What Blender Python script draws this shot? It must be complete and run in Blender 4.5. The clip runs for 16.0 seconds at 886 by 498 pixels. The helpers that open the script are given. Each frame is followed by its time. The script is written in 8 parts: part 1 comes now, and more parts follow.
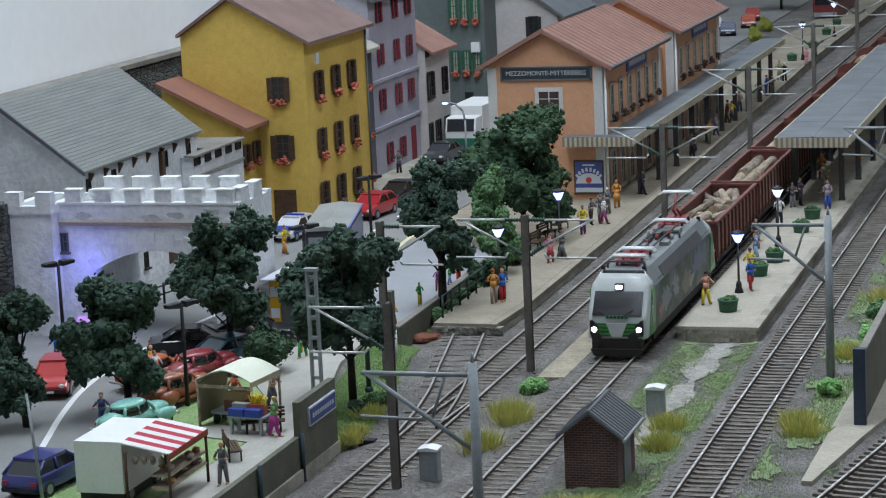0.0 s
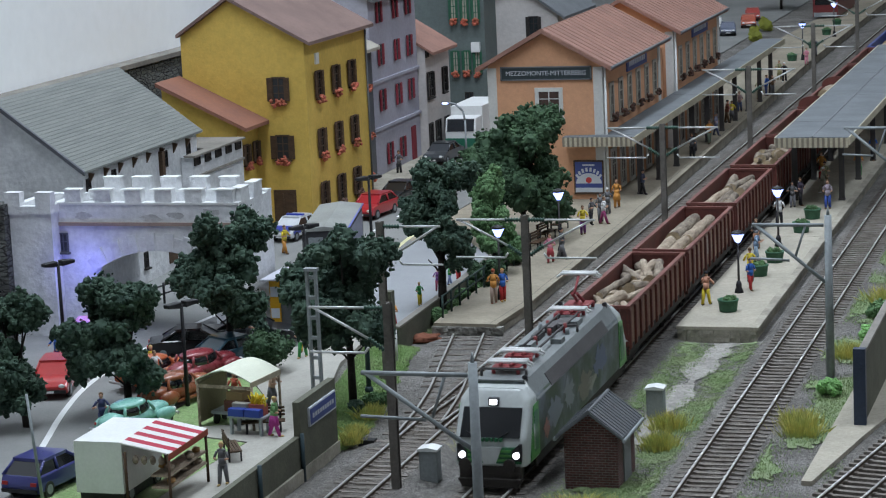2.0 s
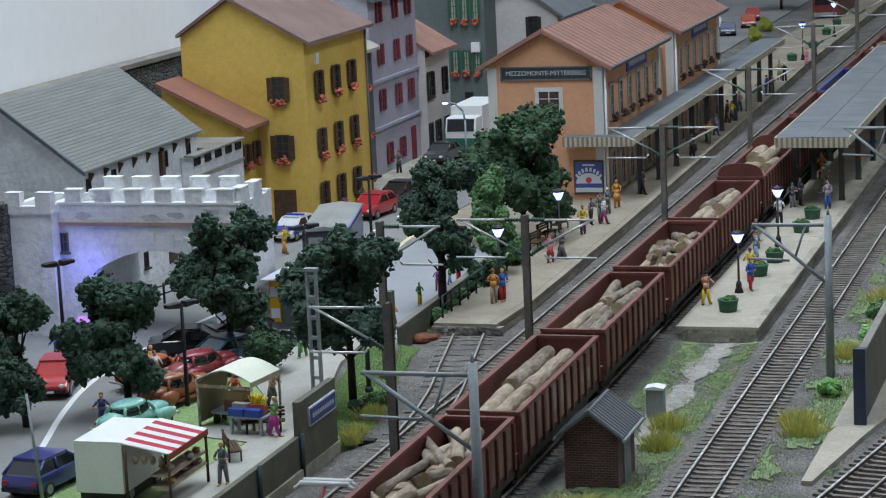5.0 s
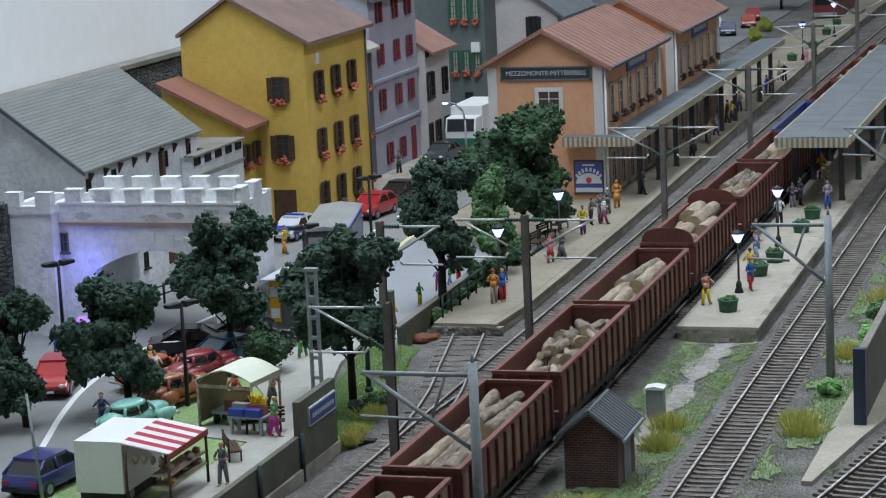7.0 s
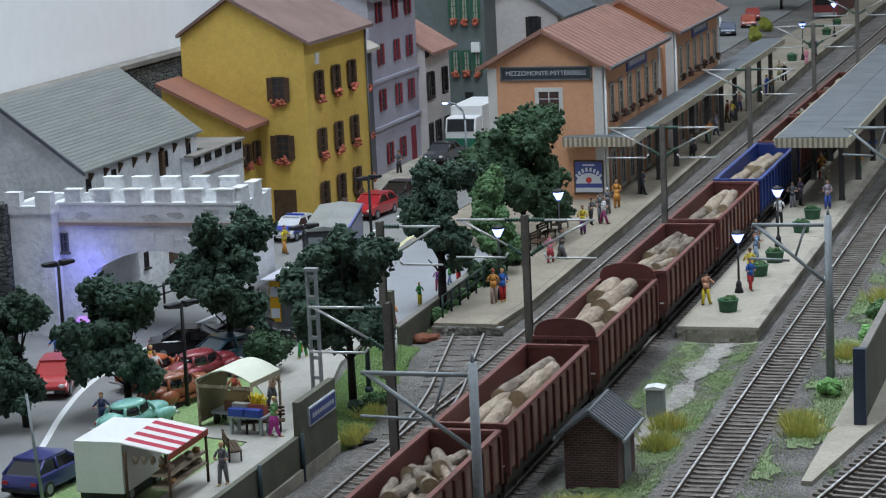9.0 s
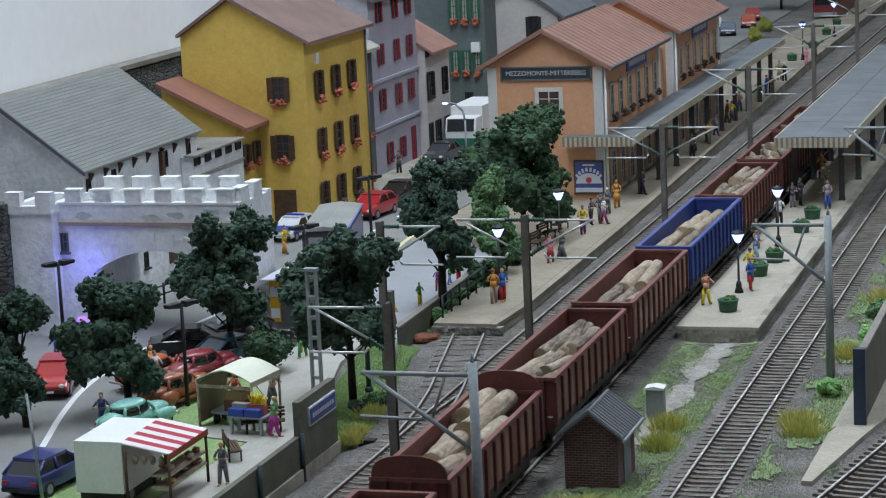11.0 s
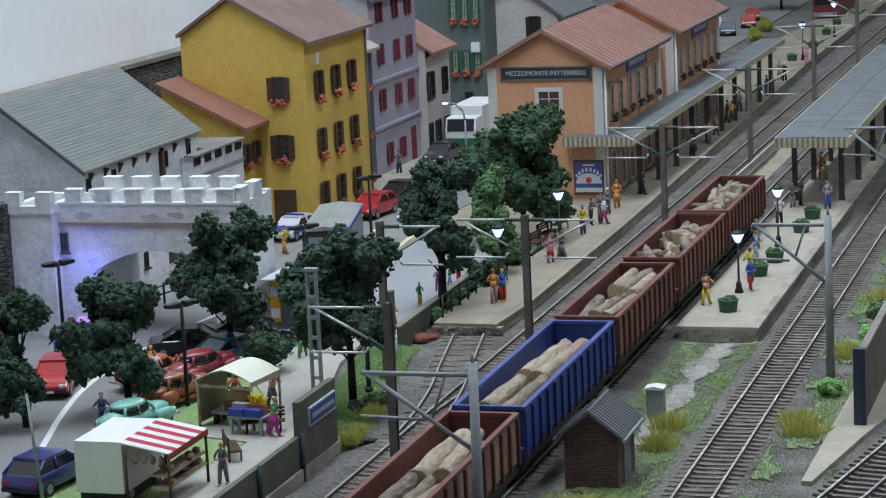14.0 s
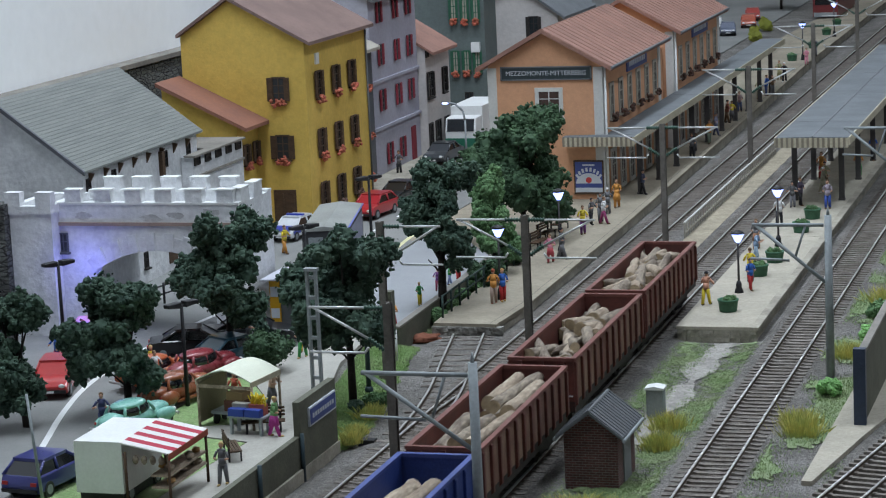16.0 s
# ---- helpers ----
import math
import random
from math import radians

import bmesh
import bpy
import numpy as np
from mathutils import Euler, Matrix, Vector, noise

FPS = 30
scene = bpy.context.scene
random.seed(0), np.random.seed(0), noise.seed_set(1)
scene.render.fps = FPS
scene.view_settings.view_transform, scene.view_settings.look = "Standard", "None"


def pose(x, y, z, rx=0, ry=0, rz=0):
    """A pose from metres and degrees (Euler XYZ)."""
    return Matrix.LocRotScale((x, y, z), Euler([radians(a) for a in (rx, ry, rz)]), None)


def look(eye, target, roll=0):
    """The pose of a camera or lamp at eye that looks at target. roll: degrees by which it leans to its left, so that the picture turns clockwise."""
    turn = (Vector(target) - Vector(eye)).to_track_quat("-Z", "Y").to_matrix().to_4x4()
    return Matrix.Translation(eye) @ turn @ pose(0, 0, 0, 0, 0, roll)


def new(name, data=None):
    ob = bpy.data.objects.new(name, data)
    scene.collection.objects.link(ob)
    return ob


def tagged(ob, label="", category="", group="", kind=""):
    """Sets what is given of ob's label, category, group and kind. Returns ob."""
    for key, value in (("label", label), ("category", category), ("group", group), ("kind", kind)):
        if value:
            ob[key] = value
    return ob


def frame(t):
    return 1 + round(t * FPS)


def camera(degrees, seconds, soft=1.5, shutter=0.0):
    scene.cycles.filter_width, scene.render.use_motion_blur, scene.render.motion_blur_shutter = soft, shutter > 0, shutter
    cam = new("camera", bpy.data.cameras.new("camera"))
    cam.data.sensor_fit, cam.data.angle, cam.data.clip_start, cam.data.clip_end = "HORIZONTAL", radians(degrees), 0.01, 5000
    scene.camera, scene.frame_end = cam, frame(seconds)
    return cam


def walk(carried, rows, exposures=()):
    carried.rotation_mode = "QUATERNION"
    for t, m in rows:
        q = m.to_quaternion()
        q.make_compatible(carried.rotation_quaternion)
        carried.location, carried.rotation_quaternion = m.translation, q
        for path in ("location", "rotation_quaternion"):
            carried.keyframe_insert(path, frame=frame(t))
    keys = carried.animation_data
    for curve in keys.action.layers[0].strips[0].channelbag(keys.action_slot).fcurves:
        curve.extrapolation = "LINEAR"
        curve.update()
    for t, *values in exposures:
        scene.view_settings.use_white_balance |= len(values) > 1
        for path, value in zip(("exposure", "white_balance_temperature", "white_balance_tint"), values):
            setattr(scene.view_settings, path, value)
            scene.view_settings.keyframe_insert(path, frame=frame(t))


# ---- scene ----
# All places below are written in metres of the full-size railway; K brings them to the layout's true 1:87 size.
K = 1 / 87
EYE = Vector((24.561, -95.008, 25.153))
YAW, PITCH, ROLL = radians(17.0795), radians(10.1467), -2.7069
AHEAD = Vector((-math.sin(YAW) * math.cos(PITCH), math.cos(YAW) * math.cos(PITCH), -math.sin(PITCH)))
cam = camera(21.004, 16.0, soft=1.15, shutter=0.4)
VIEW = look(EYE * K, (EYE + AHEAD * 100) * K, ROLL)
walk(cam, [(0.0, VIEW), (16.0, VIEW)], exposures=[(0.0, -0.07), (16.0, -0.07)])

# ---- light: neon tubes under the room's ceiling, a dim room around ----
world = bpy.data.worlds.new("room_air")
world.use_nodes = True
world.node_tree.nodes["Background"].inputs[0].default_value = (0.66, 0.78, 0.95, 1)
world.node_tree.nodes["Background"].inputs[1].default_value = 0.12
scene.world = world


def ceiling_tubes(x, y, z, sx, sy, watts):
    lamp = bpy.data.lights.new("ceiling_tubes", "AREA")
    lamp.shape, lamp.size, lamp.size_y = "RECTANGLE", sx * K, sy * K
    lamp.energy, lamp.color = watts, (0.80, 0.90, 1.03)
    ob = new("ceiling_tubes", lamp)
    ob.matrix_basis = pose(x * K, y * K, z * K)


ceiling_tubes(-16, 10, 107, 14, 130, 16.0)
ceiling_tubes(-14, 150, 107, 14, 100, 7.5)
ceiling_tubes(44, 30, 107, 14, 130, 9.0)


# ---- building helpers ----
def at(x, y, z, rz=0, rx=0, ry=0):
    return pose(x * K, y * K, z * K, rx, ry, rz)


def box(bm, x0, x1, y0, y1, z0, z1, m=None):
    vs = [bm.verts.new((x, y, z)) for z in (z0, z1) for x, y in ((x0, y0), (x1, y0), (x1, y1), (x0, y1))]
    for f in ((3, 2, 1, 0), (4, 5, 6, 7), (0, 1, 5, 4), (1, 2, 6, 5), (2, 3, 7, 6), (3, 0, 4, 7)):
        bm.faces.new([vs[i] for i in f])
    if m is not None:
        for v in vs:
            v.co = m @ v.co
    return vs


def prism(bm, pts, axis, a, b, m=None):
    """A closed outline of 2D points, drawn along an axis from a to b."""
    def co(p, c):
        return {"x": (c, p[0], p[1]), "y": (p[0], c, p[1]), "z": (p[0], p[1], c)}[axis]
    lo, hi = [bm.verts.new(co(p, a)) for p in pts], [bm.verts.new(co(p, b)) for p in pts]
    fs = [bm.faces.new(lo), bm.faces.new(hi)]
    n = len(pts)
    for i in range(n):
        fs.append(bm.faces.new((lo[i], lo[(i + 1) % n], hi[(i + 1) % n], hi[i])))
    bmesh.ops.recalc_face_normals(bm, faces=fs)
    if m is not None:
        for v in lo + hi:
            v.co = m @ v.co
    return lo + hi


def tube(bm, p, q, r, r2=None, n=8, caps=True):
    p, q = Vector(p), Vector(q)
    r2 = r if r2 is None else r2
    turn = (q - p).to_track_quat("Z", "Y").to_matrix()
    rings = []
    for c, rr in ((p, r), (q, r2)):
        rings.append([bm.verts.new(c + turn @ Vector((rr * math.cos(2 * math.pi * i / n), rr * math.sin(2 * math.pi * i / n), 0))) for i in range(n)])
    for i in range(n):
        f = bm.faces.new((rings[0][i], rings[0][(i + 1) % n], rings[1][(i + 1) % n], rings[1][i]))
        f.smooth = True
    if caps:
        bm.faces.new(rings[0][::-1])
        bm.faces.new(rings[1])
    return rings


def lathe(bm, prof, n=12, cx=0, cy=0):
    """A turned shape: profile of (radius, height)."""
    rings = [[bm.verts.new((cx + r * math.cos(2 * math.pi * i / n), cy + r * math.sin(2 * math.pi * i / n), z)) for i in range(n)] for r, z in prof]
    for a, b in zip(rings, rings[1:]):
        for i in range(n):
            bm.faces.new((a[i], a[(i + 1) % n], b[(i + 1) % n], b[i])).smooth = True
    bm.faces.new(rings[0][::-1])
    bm.faces.new(rings[-1])


def ball(bm, c, rx, ry, rz, sub=2, rough=0.0, seed=0.0):
    r = bmesh.ops.create_icosphere(bm, subdivisions=sub, radius=1)
    for v in r["verts"]:
        k = 1 + rough * noise.noise(v.co * 2.3 + Vector((seed, seed * 1.7, 0)))
        v.co = Vector((v.co.x * rx * k + c[0], v.co.y * ry * k + c[1], v.co.z * rz * k + c[2]))
        for f in v.link_faces:
            f.smooth = True


def rounded(bm, w, seg=2, angle=30):
    edges = [e for e in bm.edges if len(e.link_faces) == 2 and e.calc_face_angle(0) > radians(angle)]
    bmesh.ops.bevel(bm, geom=edges, offset=w, segments=seg, profile=0.6, affect="EDGES")


def mesh_of(name, bm, *mats):
    me = bpy.data.meshes.new(name)
    bmesh.ops.scale(bm, vec=(K, K, K), verts=bm.verts)
    bm.to_mesh(me)
    bm.free()
    for m in mats:
        me.materials.append(m)
    return me


def part(name, bm, material, parent=None, label="", m=None):
    mats = material if isinstance(material, tuple) else (material,)
    ob = new(name, mesh_of(name, bm, *mats))
    if parent is not None:
        ob.parent = parent
    if m is not None:
        ob.matrix_basis = m
    if label:
        ob["label"] = label
    return ob


def thing(name, m, label, category, group="", kind=""):
    ob = new(name)
    ob.empty_display_size = 0.01
    ob.matrix_basis = m
    return tagged(ob, label, category, group, kind)


def cloud(name, verts, faces, material, parent=None, m=None):
    me = bpy.data.meshes.new(name)
    me.from_pydata((np.asarray(verts) * K).tolist(), [], faces)
    me.materials.append(material)
    ob = new(name, me)
    if parent is not None:
        ob.parent = parent
    if m is not None:
        ob.matrix_basis = m
    return ob


# ---- materials ----
def mat(name, col, rough=0.7, metal=0.0, col2=None, var=0.25, s1=0.5, s2=7.0, bump=0.02, bs=9.0, stretch=(1, 1, 1), spec=0.35, coat=0.0, lo=0.38, hi=0.66):
    m = bpy.data.materials.new(name)
    m.use_nodes = True
    t, n = m.node_tree, m.node_tree.nodes
    b = n["Principled BSDF"]
    tc, info, mp = n.new("ShaderNodeTexCoord"), n.new("ShaderNodeObjectInfo"), n.new("ShaderNodeMapping")
    mp.inputs["Scale"].default_value = [87 * s for s in stretch]
    t.links.new(tc.outputs["Object"], mp.inputs["Vector"])
    sh = n.new("ShaderNodeVectorMath")
    sh.operation = "MULTIPLY_ADD"
    t.links.new(info.outputs["Random"], sh.inputs[0])
    sh.inputs[1].default_value = (37, 19, 53)
    t.links.new(mp.outputs["Vector"], sh.inputs[2])
    n1, n2 = n.new("ShaderNodeTexNoise"), n.new("ShaderNodeTexNoise")
    for nn, s, d in ((n1, s1, 5), (n2, s2, 6)):
        nn.inputs["Scale"].default_value, nn.inputs["Detail"].default_value, nn.inputs["Roughness"].default_value = s, d, 0.62
        t.links.new(sh.outputs[0], nn.inputs["Vector"])
    r1 = n.new("ShaderNodeMapRange")
    r1.inputs["From Min"].default_value, r1.inputs["From Max"].default_value = lo, hi
    t.links.new(n1.outputs["Fac"], r1.inputs["Value"])
    mix = n.new("ShaderNodeMix")
    mix.data_type = "RGBA"
    c2 = col2 or [c * (1 - var) for c in col]
    mix.inputs["A"].default_value, mix.inputs["B"].default_value = (*col, 1), (*c2, 1)
    t.links.new(r1.outputs["Result"], mix.inputs["Factor"])
    r2 = n.new("ShaderNodeMapRange")
    r2.inputs["From Min"].default_value, r2.inputs["From Max"].default_value = 0.3, 0.7
    r2.inputs["To Min"].default_value, r2.inputs["To Max"].default_value = 1 - var * 0.8, 1 + var * 0.35
    t.links.new(n2.outputs["Fac"], r2.inputs["Value"])
    mul = n.new("ShaderNodeMix")
    mul.data_type, mul.blend_type = "RGBA", "MULTIPLY"
    mul.inputs["Factor"].default_value = 1
    t.links.new(mix.outputs["Result"], mul.inputs["A"])
    t.links.new(r2.outputs["Result"], mul.inputs["B"])
    t.links.new(mul.outputs["Result"], b.inputs["Base Color"])
    rr = n.new("ShaderNodeMapRange")
    rr.inputs["To Min"].default_value, rr.inputs["To Max"].default_value = max(rough - 0.1, 0.03), min(rough + 0.12, 1)
    t.links.new(n2.outputs["Fac"], rr.inputs["Value"])
    t.links.new(rr.outputs["Result"], b.inputs["Roughness"])
    b.inputs["Metallic"].default_value, b.inputs["Specular IOR Level"].default_value, b.inputs["Coat Weight"].default_value = metal, spec, coat
    if bump:
        n3, bp = n.new("ShaderNodeTexNoise"), n.new("ShaderNodeBump")
        n3.inputs["Scale"].default_value, n3.inputs["Detail"].default_value = bs, 5
        t.links.new(sh.outputs[0], n3.inputs["Vector"])
        bp.inputs["Distance"].default_value, bp.inputs["Strength"].default_value = bump * K, 1.0
        t.links.new(n3.outputs["Fac"], bp.inputs["Height"])
        t.links.new(bp.outputs["Normal"], b.inputs["Normal"])
    return m


def glow(name, col, strength, base=(0.8, 0.8, 0.8)):
    m = mat(name, base, 0.3, var=0.05, bump=0)
    b = m.node_tree.nodes["Principled BSDF"]
    b.inputs["Emission Color"].default_value, b.inputs["Emission Strength"].default_value = (*col, 1), strength
    return m


def cells(m, scale, depth, mortar, width=0.06, stretch=(1, 1, 1)):
    """Rubble or block joints: Voronoi edges as sunk relief and a mortar colour."""
    t, n = m.node_tree, m.node_tree.nodes
    b = n["Principled BSDF"]
    tc, mp, vo = n.new("ShaderNodeTexCoord"), n.new("ShaderNodeMapping"), n.new("ShaderNodeTexVoronoi")
    mp.inputs["Scale"].default_value = [87 * s for s in stretch]
    t.links.new(tc.outputs["Object"], mp.inputs["Vector"])
    vo.feature = "DISTANCE_TO_EDGE"
    vo.inputs["Scale"].default_value = scale
    t.links.new(mp.outputs["Vector"], vo.inputs["Vector"])
    r = n.new("ShaderNodeMapRange")
    r.inputs["From Max"].default_value = width
    t.links.new(vo.outputs["Distance"], r.inputs["Value"])
    src = b.inputs["Base Color"].links[0].from_socket
    mx = n.new("ShaderNodeMix")
    mx.data_type = "RGBA"
    mx.inputs["A"].default_value = (*mortar, 1)
    t.links.new(r.outputs["Result"], mx.inputs["Factor"])
    t.links.new(src, mx.inputs["B"])
    t.links.new(mx.outputs["Result"], b.inputs["Base Color"])
    bp = n.new("ShaderNodeBump")
    bp.inputs["Distance"].default_value, bp.inputs["Strength"].default_value = depth * K, 1
    t.links.new(r.outputs["Result"], bp.inputs["Height"])
    if b.inputs["Normal"].links:
        t.links.new(b.inputs["Normal"].links[0].from_socket, bp.inputs["Normal"])
    t.links.new(bp.outputs["Normal"], b.inputs["Normal"])
    return m


def courses(m, w, h, mortar, c1, c2, plane="xz"):
    """Brick courses of that size in the object's own space."""
    t, n = m.node_tree, m.node_tree.nodes
    b = n["Principled BSDF"]
    tc, sp, cb, br = n.new("ShaderNodeTexCoord"), n.new("ShaderNodeSeparateXYZ"), n.new("ShaderNodeCombineXYZ"), n.new("ShaderNodeTexBrick")
    t.links.new(tc.outputs["Object"], sp.inputs[0])
    ad = n.new("ShaderNodeMath")
    t.links.new(sp.outputs["X"], ad.inputs[0])
    t.links.new(sp.outputs["Y"], ad.inputs[1])
    t.links.new(ad.outputs[0], cb.inputs["X"])
    t.links.new(sp.outputs["Z"], cb.inputs["Y"])
    t.links.new(cb.outputs[0], br.inputs["Vector"])
    br.inputs["Scale"].default_value = 87
    br.inputs["Brick Width"].default_value, br.inputs["Row Height"].default_value, br.inputs["Mortar Size"].default_value = w, h, h * 0.12
    br.inputs["Color1"].default_value, br.inputs["Color2"].default_value, br.inputs["Mortar"].default_value = (*c1, 1), (*c2, 1), (*mortar, 1)
    src = b.inputs["Base Color"].links[0].from_socket
    mx = n.new("ShaderNodeMix")
    mx.data_type, mx.blend_type = "RGBA", "MULTIPLY"
    mx.inputs["Factor"].default_value = 1
    t.links.new(src, mx.inputs["A"])
    t.links.new(br.outputs["Color"], mx.inputs["B"])
    t.links.new(mx.outputs["Result"], b.inputs["Base Color"])
    bp = n.new("ShaderNodeBump")
    bp.inputs["Distance"].default_value = 0.03 * K
    bp.invert = True
    t.links.new(br.outputs["Fac"], bp.inputs["Height"])
    t.links.new(bp.outputs["Normal"], b.inputs["Normal"])
    return m


def track_stains(m, centres, tint):
    """Brake dust and rust along the middle of each track, broken up by noise."""
    t, n = m.node_tree, m.node_tree.nodes
    b = n["Principled BSDF"]
    tc, sp, no = n.new("ShaderNodeTexCoord"), n.new("ShaderNodeSeparateXYZ"), n.new("ShaderNodeTexNoise")
    t.links.new(tc.outputs["Object"], sp.inputs[0])
    t.links.new(tc.outputs["Object"], no.inputs["Vector"])
    no.inputs["Scale"].default_value, no.inputs["Detail"].default_value = 75, 4
    total = None
    for c in centres:
        d, a, r = n.new("ShaderNodeMath"), n.new("ShaderNodeMath"), n.new("ShaderNodeMapRange")
        d.operation, a.operation = "SUBTRACT", "ABSOLUTE"
        d.inputs[1].default_value = c * K
        t.links.new(sp.outputs["X"], d.inputs[0])
        t.links.new(d.outputs[0], a.inputs[0])
        r.inputs["From Min"].default_value, r.inputs["From Max"].default_value = 1.75 * K, 0.6 * K
        t.links.new(a.outputs[0], r.inputs["Value"])
        if total is None:
            total = r.outputs["Result"]
        else:
            mx = n.new("ShaderNodeMath")
            mx.operation = "MAXIMUM"
            t.links.new(total, mx.inputs[0])
            t.links.new(r.outputs["Result"], mx.inputs[1])
            total = mx.outputs[0]
    k, mul = n.new("ShaderNodeMapRange"), n.new("ShaderNodeMath")
    k.inputs["From Min"].default_value, k.inputs["From Max"].default_value = 0.3, 0.62
    k.inputs["To Min"].default_value = 0.25
    t.links.new(no.outputs["Fac"], k.inputs["Value"])
    mul.operation = "MULTIPLY"
    t.links.new(total, mul.inputs[0])
    t.links.new(k.outputs["Result"], mul.inputs[1])
    src = b.inputs["Base Color"].links[0].from_socket
    mix = n.new("ShaderNodeMix")
    mix.data_type, mix.blend_type = "RGBA", "MULTIPLY"
    t.links.new(mul.outputs[0], mix.inputs["Factor"])
    t.links.new(src, mix.inputs["A"])
    mix.inputs["B"].default_value = (*tint, 1)
    t.links.new(mix.outputs["Result"], b.inputs["Base Color"])


BALLAST = mat("ballast", (0.385, 0.365, 0.34), 0.95, col2=(0.20, 0.186, 0.168), var=0.6, s1=0.3, s2=5.5, bump=0.16, bs=4.2)
cells(BALLAST, 10.5, 0.06, (0.15, 0.142, 0.132), 0.13)
track_stains(BALLAST, (-5.27, 0.0, 7.78), (0.60, 0.54, 0.48))
GRASSBANK = mat("fresh_flocked_turf", (0.25, 0.39, 0.15), 0.95, col2=(0.31, 0.40, 0.19), var=0.35, s1=0.5, s2=6, bump=0.10, bs=8)
GRASSY = mat("flocked_turf", (0.225, 0.31, 0.145), 0.95, col2=(0.27, 0.31, 0.19), var=0.22, s1=0.5, s2=6, bump=0.10, bs=8)
DIRT = mat("dry_gravel", (0.40, 0.38, 0.345), 0.95, col2=(0.28, 0.265, 0.24), var=0.4, s1=0.7, s2=5, bump=0.06, bs=8)
ASPHALT = mat("asphalt", (0.20, 0.205, 0.20), 0.85, col2=(0.25, 0.25, 0.24), var=0.15, s1=0.2, s2=9, bump=0.015, bs=14)
PAVING = mat("pale_paving", (0.43, 0.415, 0.37), 0.85, col2=(0.35, 0.335, 0.295), var=0.18, s1=0.35, s2=8, bump=0.012, bs=12)
TANCONCRETE = mat("station_platform_concrete", (0.335, 0.295, 0.225), 0.85, col2=(0.24, 0.21, 0.16), var=0.25, s1=0.3, s2=5, bump=0.02, bs=10)
CONCRETE = mat("platform_concrete", (0.44, 0.40, 0.325), 0.85, col2=(0.34, 0.315, 0.255), var=0.22, s1=0.3, s2=5, bump=0.02, bs=10)
EDGE = mat("platform_edge_concrete", (0.40, 0.37, 0.30), 0.85, col2=(0.24, 0.22, 0.18), var=0.3, s1=0.6, s2=6, bump=0.03, bs=7)
ROCK = mat("rough_rock", (0.33, 0.32, 0.29), 0.9, col2=(0.14, 0.13, 0.115), var=0.45, s1=1.2, s2=6, bump=0.15, bs=3)
DARKSTONE = mat("dark_rubble", (0.16, 0.165, 0.155), 0.9, col2=(0.07, 0.07, 0.068), var=0.4, s1=1.0, s2=6, bump=0.06, bs=6)
cells(DARKSTONE, 2.6, 0.15, (0.05, 0.05, 0.05), 0.12, (0.5, 0.5, 1.9))
COPING = mat("grey_coping", (0.27, 0.25, 0.22), 0.9, var=0.3)
RAILTOP = mat("polished_rail", (0.70, 0.69, 0.665), 0.32, 0.6, var=0.25, s1=0.4, bump=0)
RAILSIDE = mat("rusty_rail_side", (0.11, 0.08, 0.06), 0.75, 0.3, var=0.3, bump=0.01)
SLEEPER = mat("weathered_sleeper", (0.15, 0.128, 0.11), 0.9, col2=(0.25, 0.225, 0.20), var=0.45, s1=1.1, s2=8, bump=0.03, bs=8)
WHITEWALL = mat("white_castle_plaster", (0.76, 0.77, 0.78), 0.85, col2=(0.60, 0.61, 0.63), var=0.2, s1=0.6, s2=3.2, bump=0.07, bs=3.2)
WORN = mat("worn_grey_plaster", (0.54, 0.54, 0.55), 0.9, var=0.3, s1=1.5)
ROOMWALL = mat("white_room_wall", (0.92, 0.925, 0.92), 0.9, var=0.04, s1=0.05, s2=1, bump=0)
YELLOW = mat("ochre_plaster", (0.68, 0.47, 0.11), 0.85, col2=(0.58, 0.39, 0.085), var=0.15, s1=0.25, s2=3, bump=0.02, bs=6)
ORANGE = mat("apricot_plaster", (0.64, 0.345, 0.20), 0.85, col2=(0.57, 0.305, 0.175), var=0.12, s1=0.3, s2=4, bump=0.015, bs=8)
GREYBLUE = mat("lavender_grey_plaster", (0.40, 0.40, 0.47), 0.85, var=0.14, s1=0.3, s2=4)
OFFWHITE = mat("offwhite_plaster", (0.56, 0.53, 0.51), 0.85, var=0.14, s1=0.3, s2=4)
TEAL = mat("slate_green_plaster", (0.135, 0.165, 0.16), 0.85, var=0.18, s1=0.4, s2=4)
DARKGREY = mat("dark_grey_plaster", (0.11, 0.115, 0.13), 0.85, var=0.2)
# Tan trim, darkened to carry the shade on the station's track side.
TRIMTAN = mat("tan_and_shaded_trim", (0.43, 0.40, 0.34), 0.75, var=0.15)
TRIMWHITE = mat("pale_stone_trim", (0.62, 0.62, 0.60), 0.75, var=0.12)
ROOFGREY = mat("grey_shingle", (0.20, 0.21, 0.195), 0.85, col2=(0.165, 0.175, 0.165), var=0.15, s1=0.25, s2=5, bump=0.02)
ROOFRED = mat("terracotta_roof", (0.33, 0.18, 0.14), 0.85, col2=(0.26, 0.145, 0.115), var=0.2, s1=0.5, s2=5, bump=0.03)
WINGROOF = mat("red_brown_roof", (0.29, 0.13, 0.085), 0.85, col2=(0.235, 0.11, 0.08), var=0.18, s1=0.4, s2=5, bump=0.02)
ROOFBROWN = mat("mauve_brown_roof", (0.225, 0.15, 0.13), 0.85, col2=(0.18, 0.12, 0.105), var=0.18, s1=0.4, s2=5, bump=0.02)
ROOFSLATE = mat("blue_grey_slate", (0.125, 0.135, 0.145), 0.6, col2=(0.16, 0.17, 0.18), var=0.2, s1=0.6)
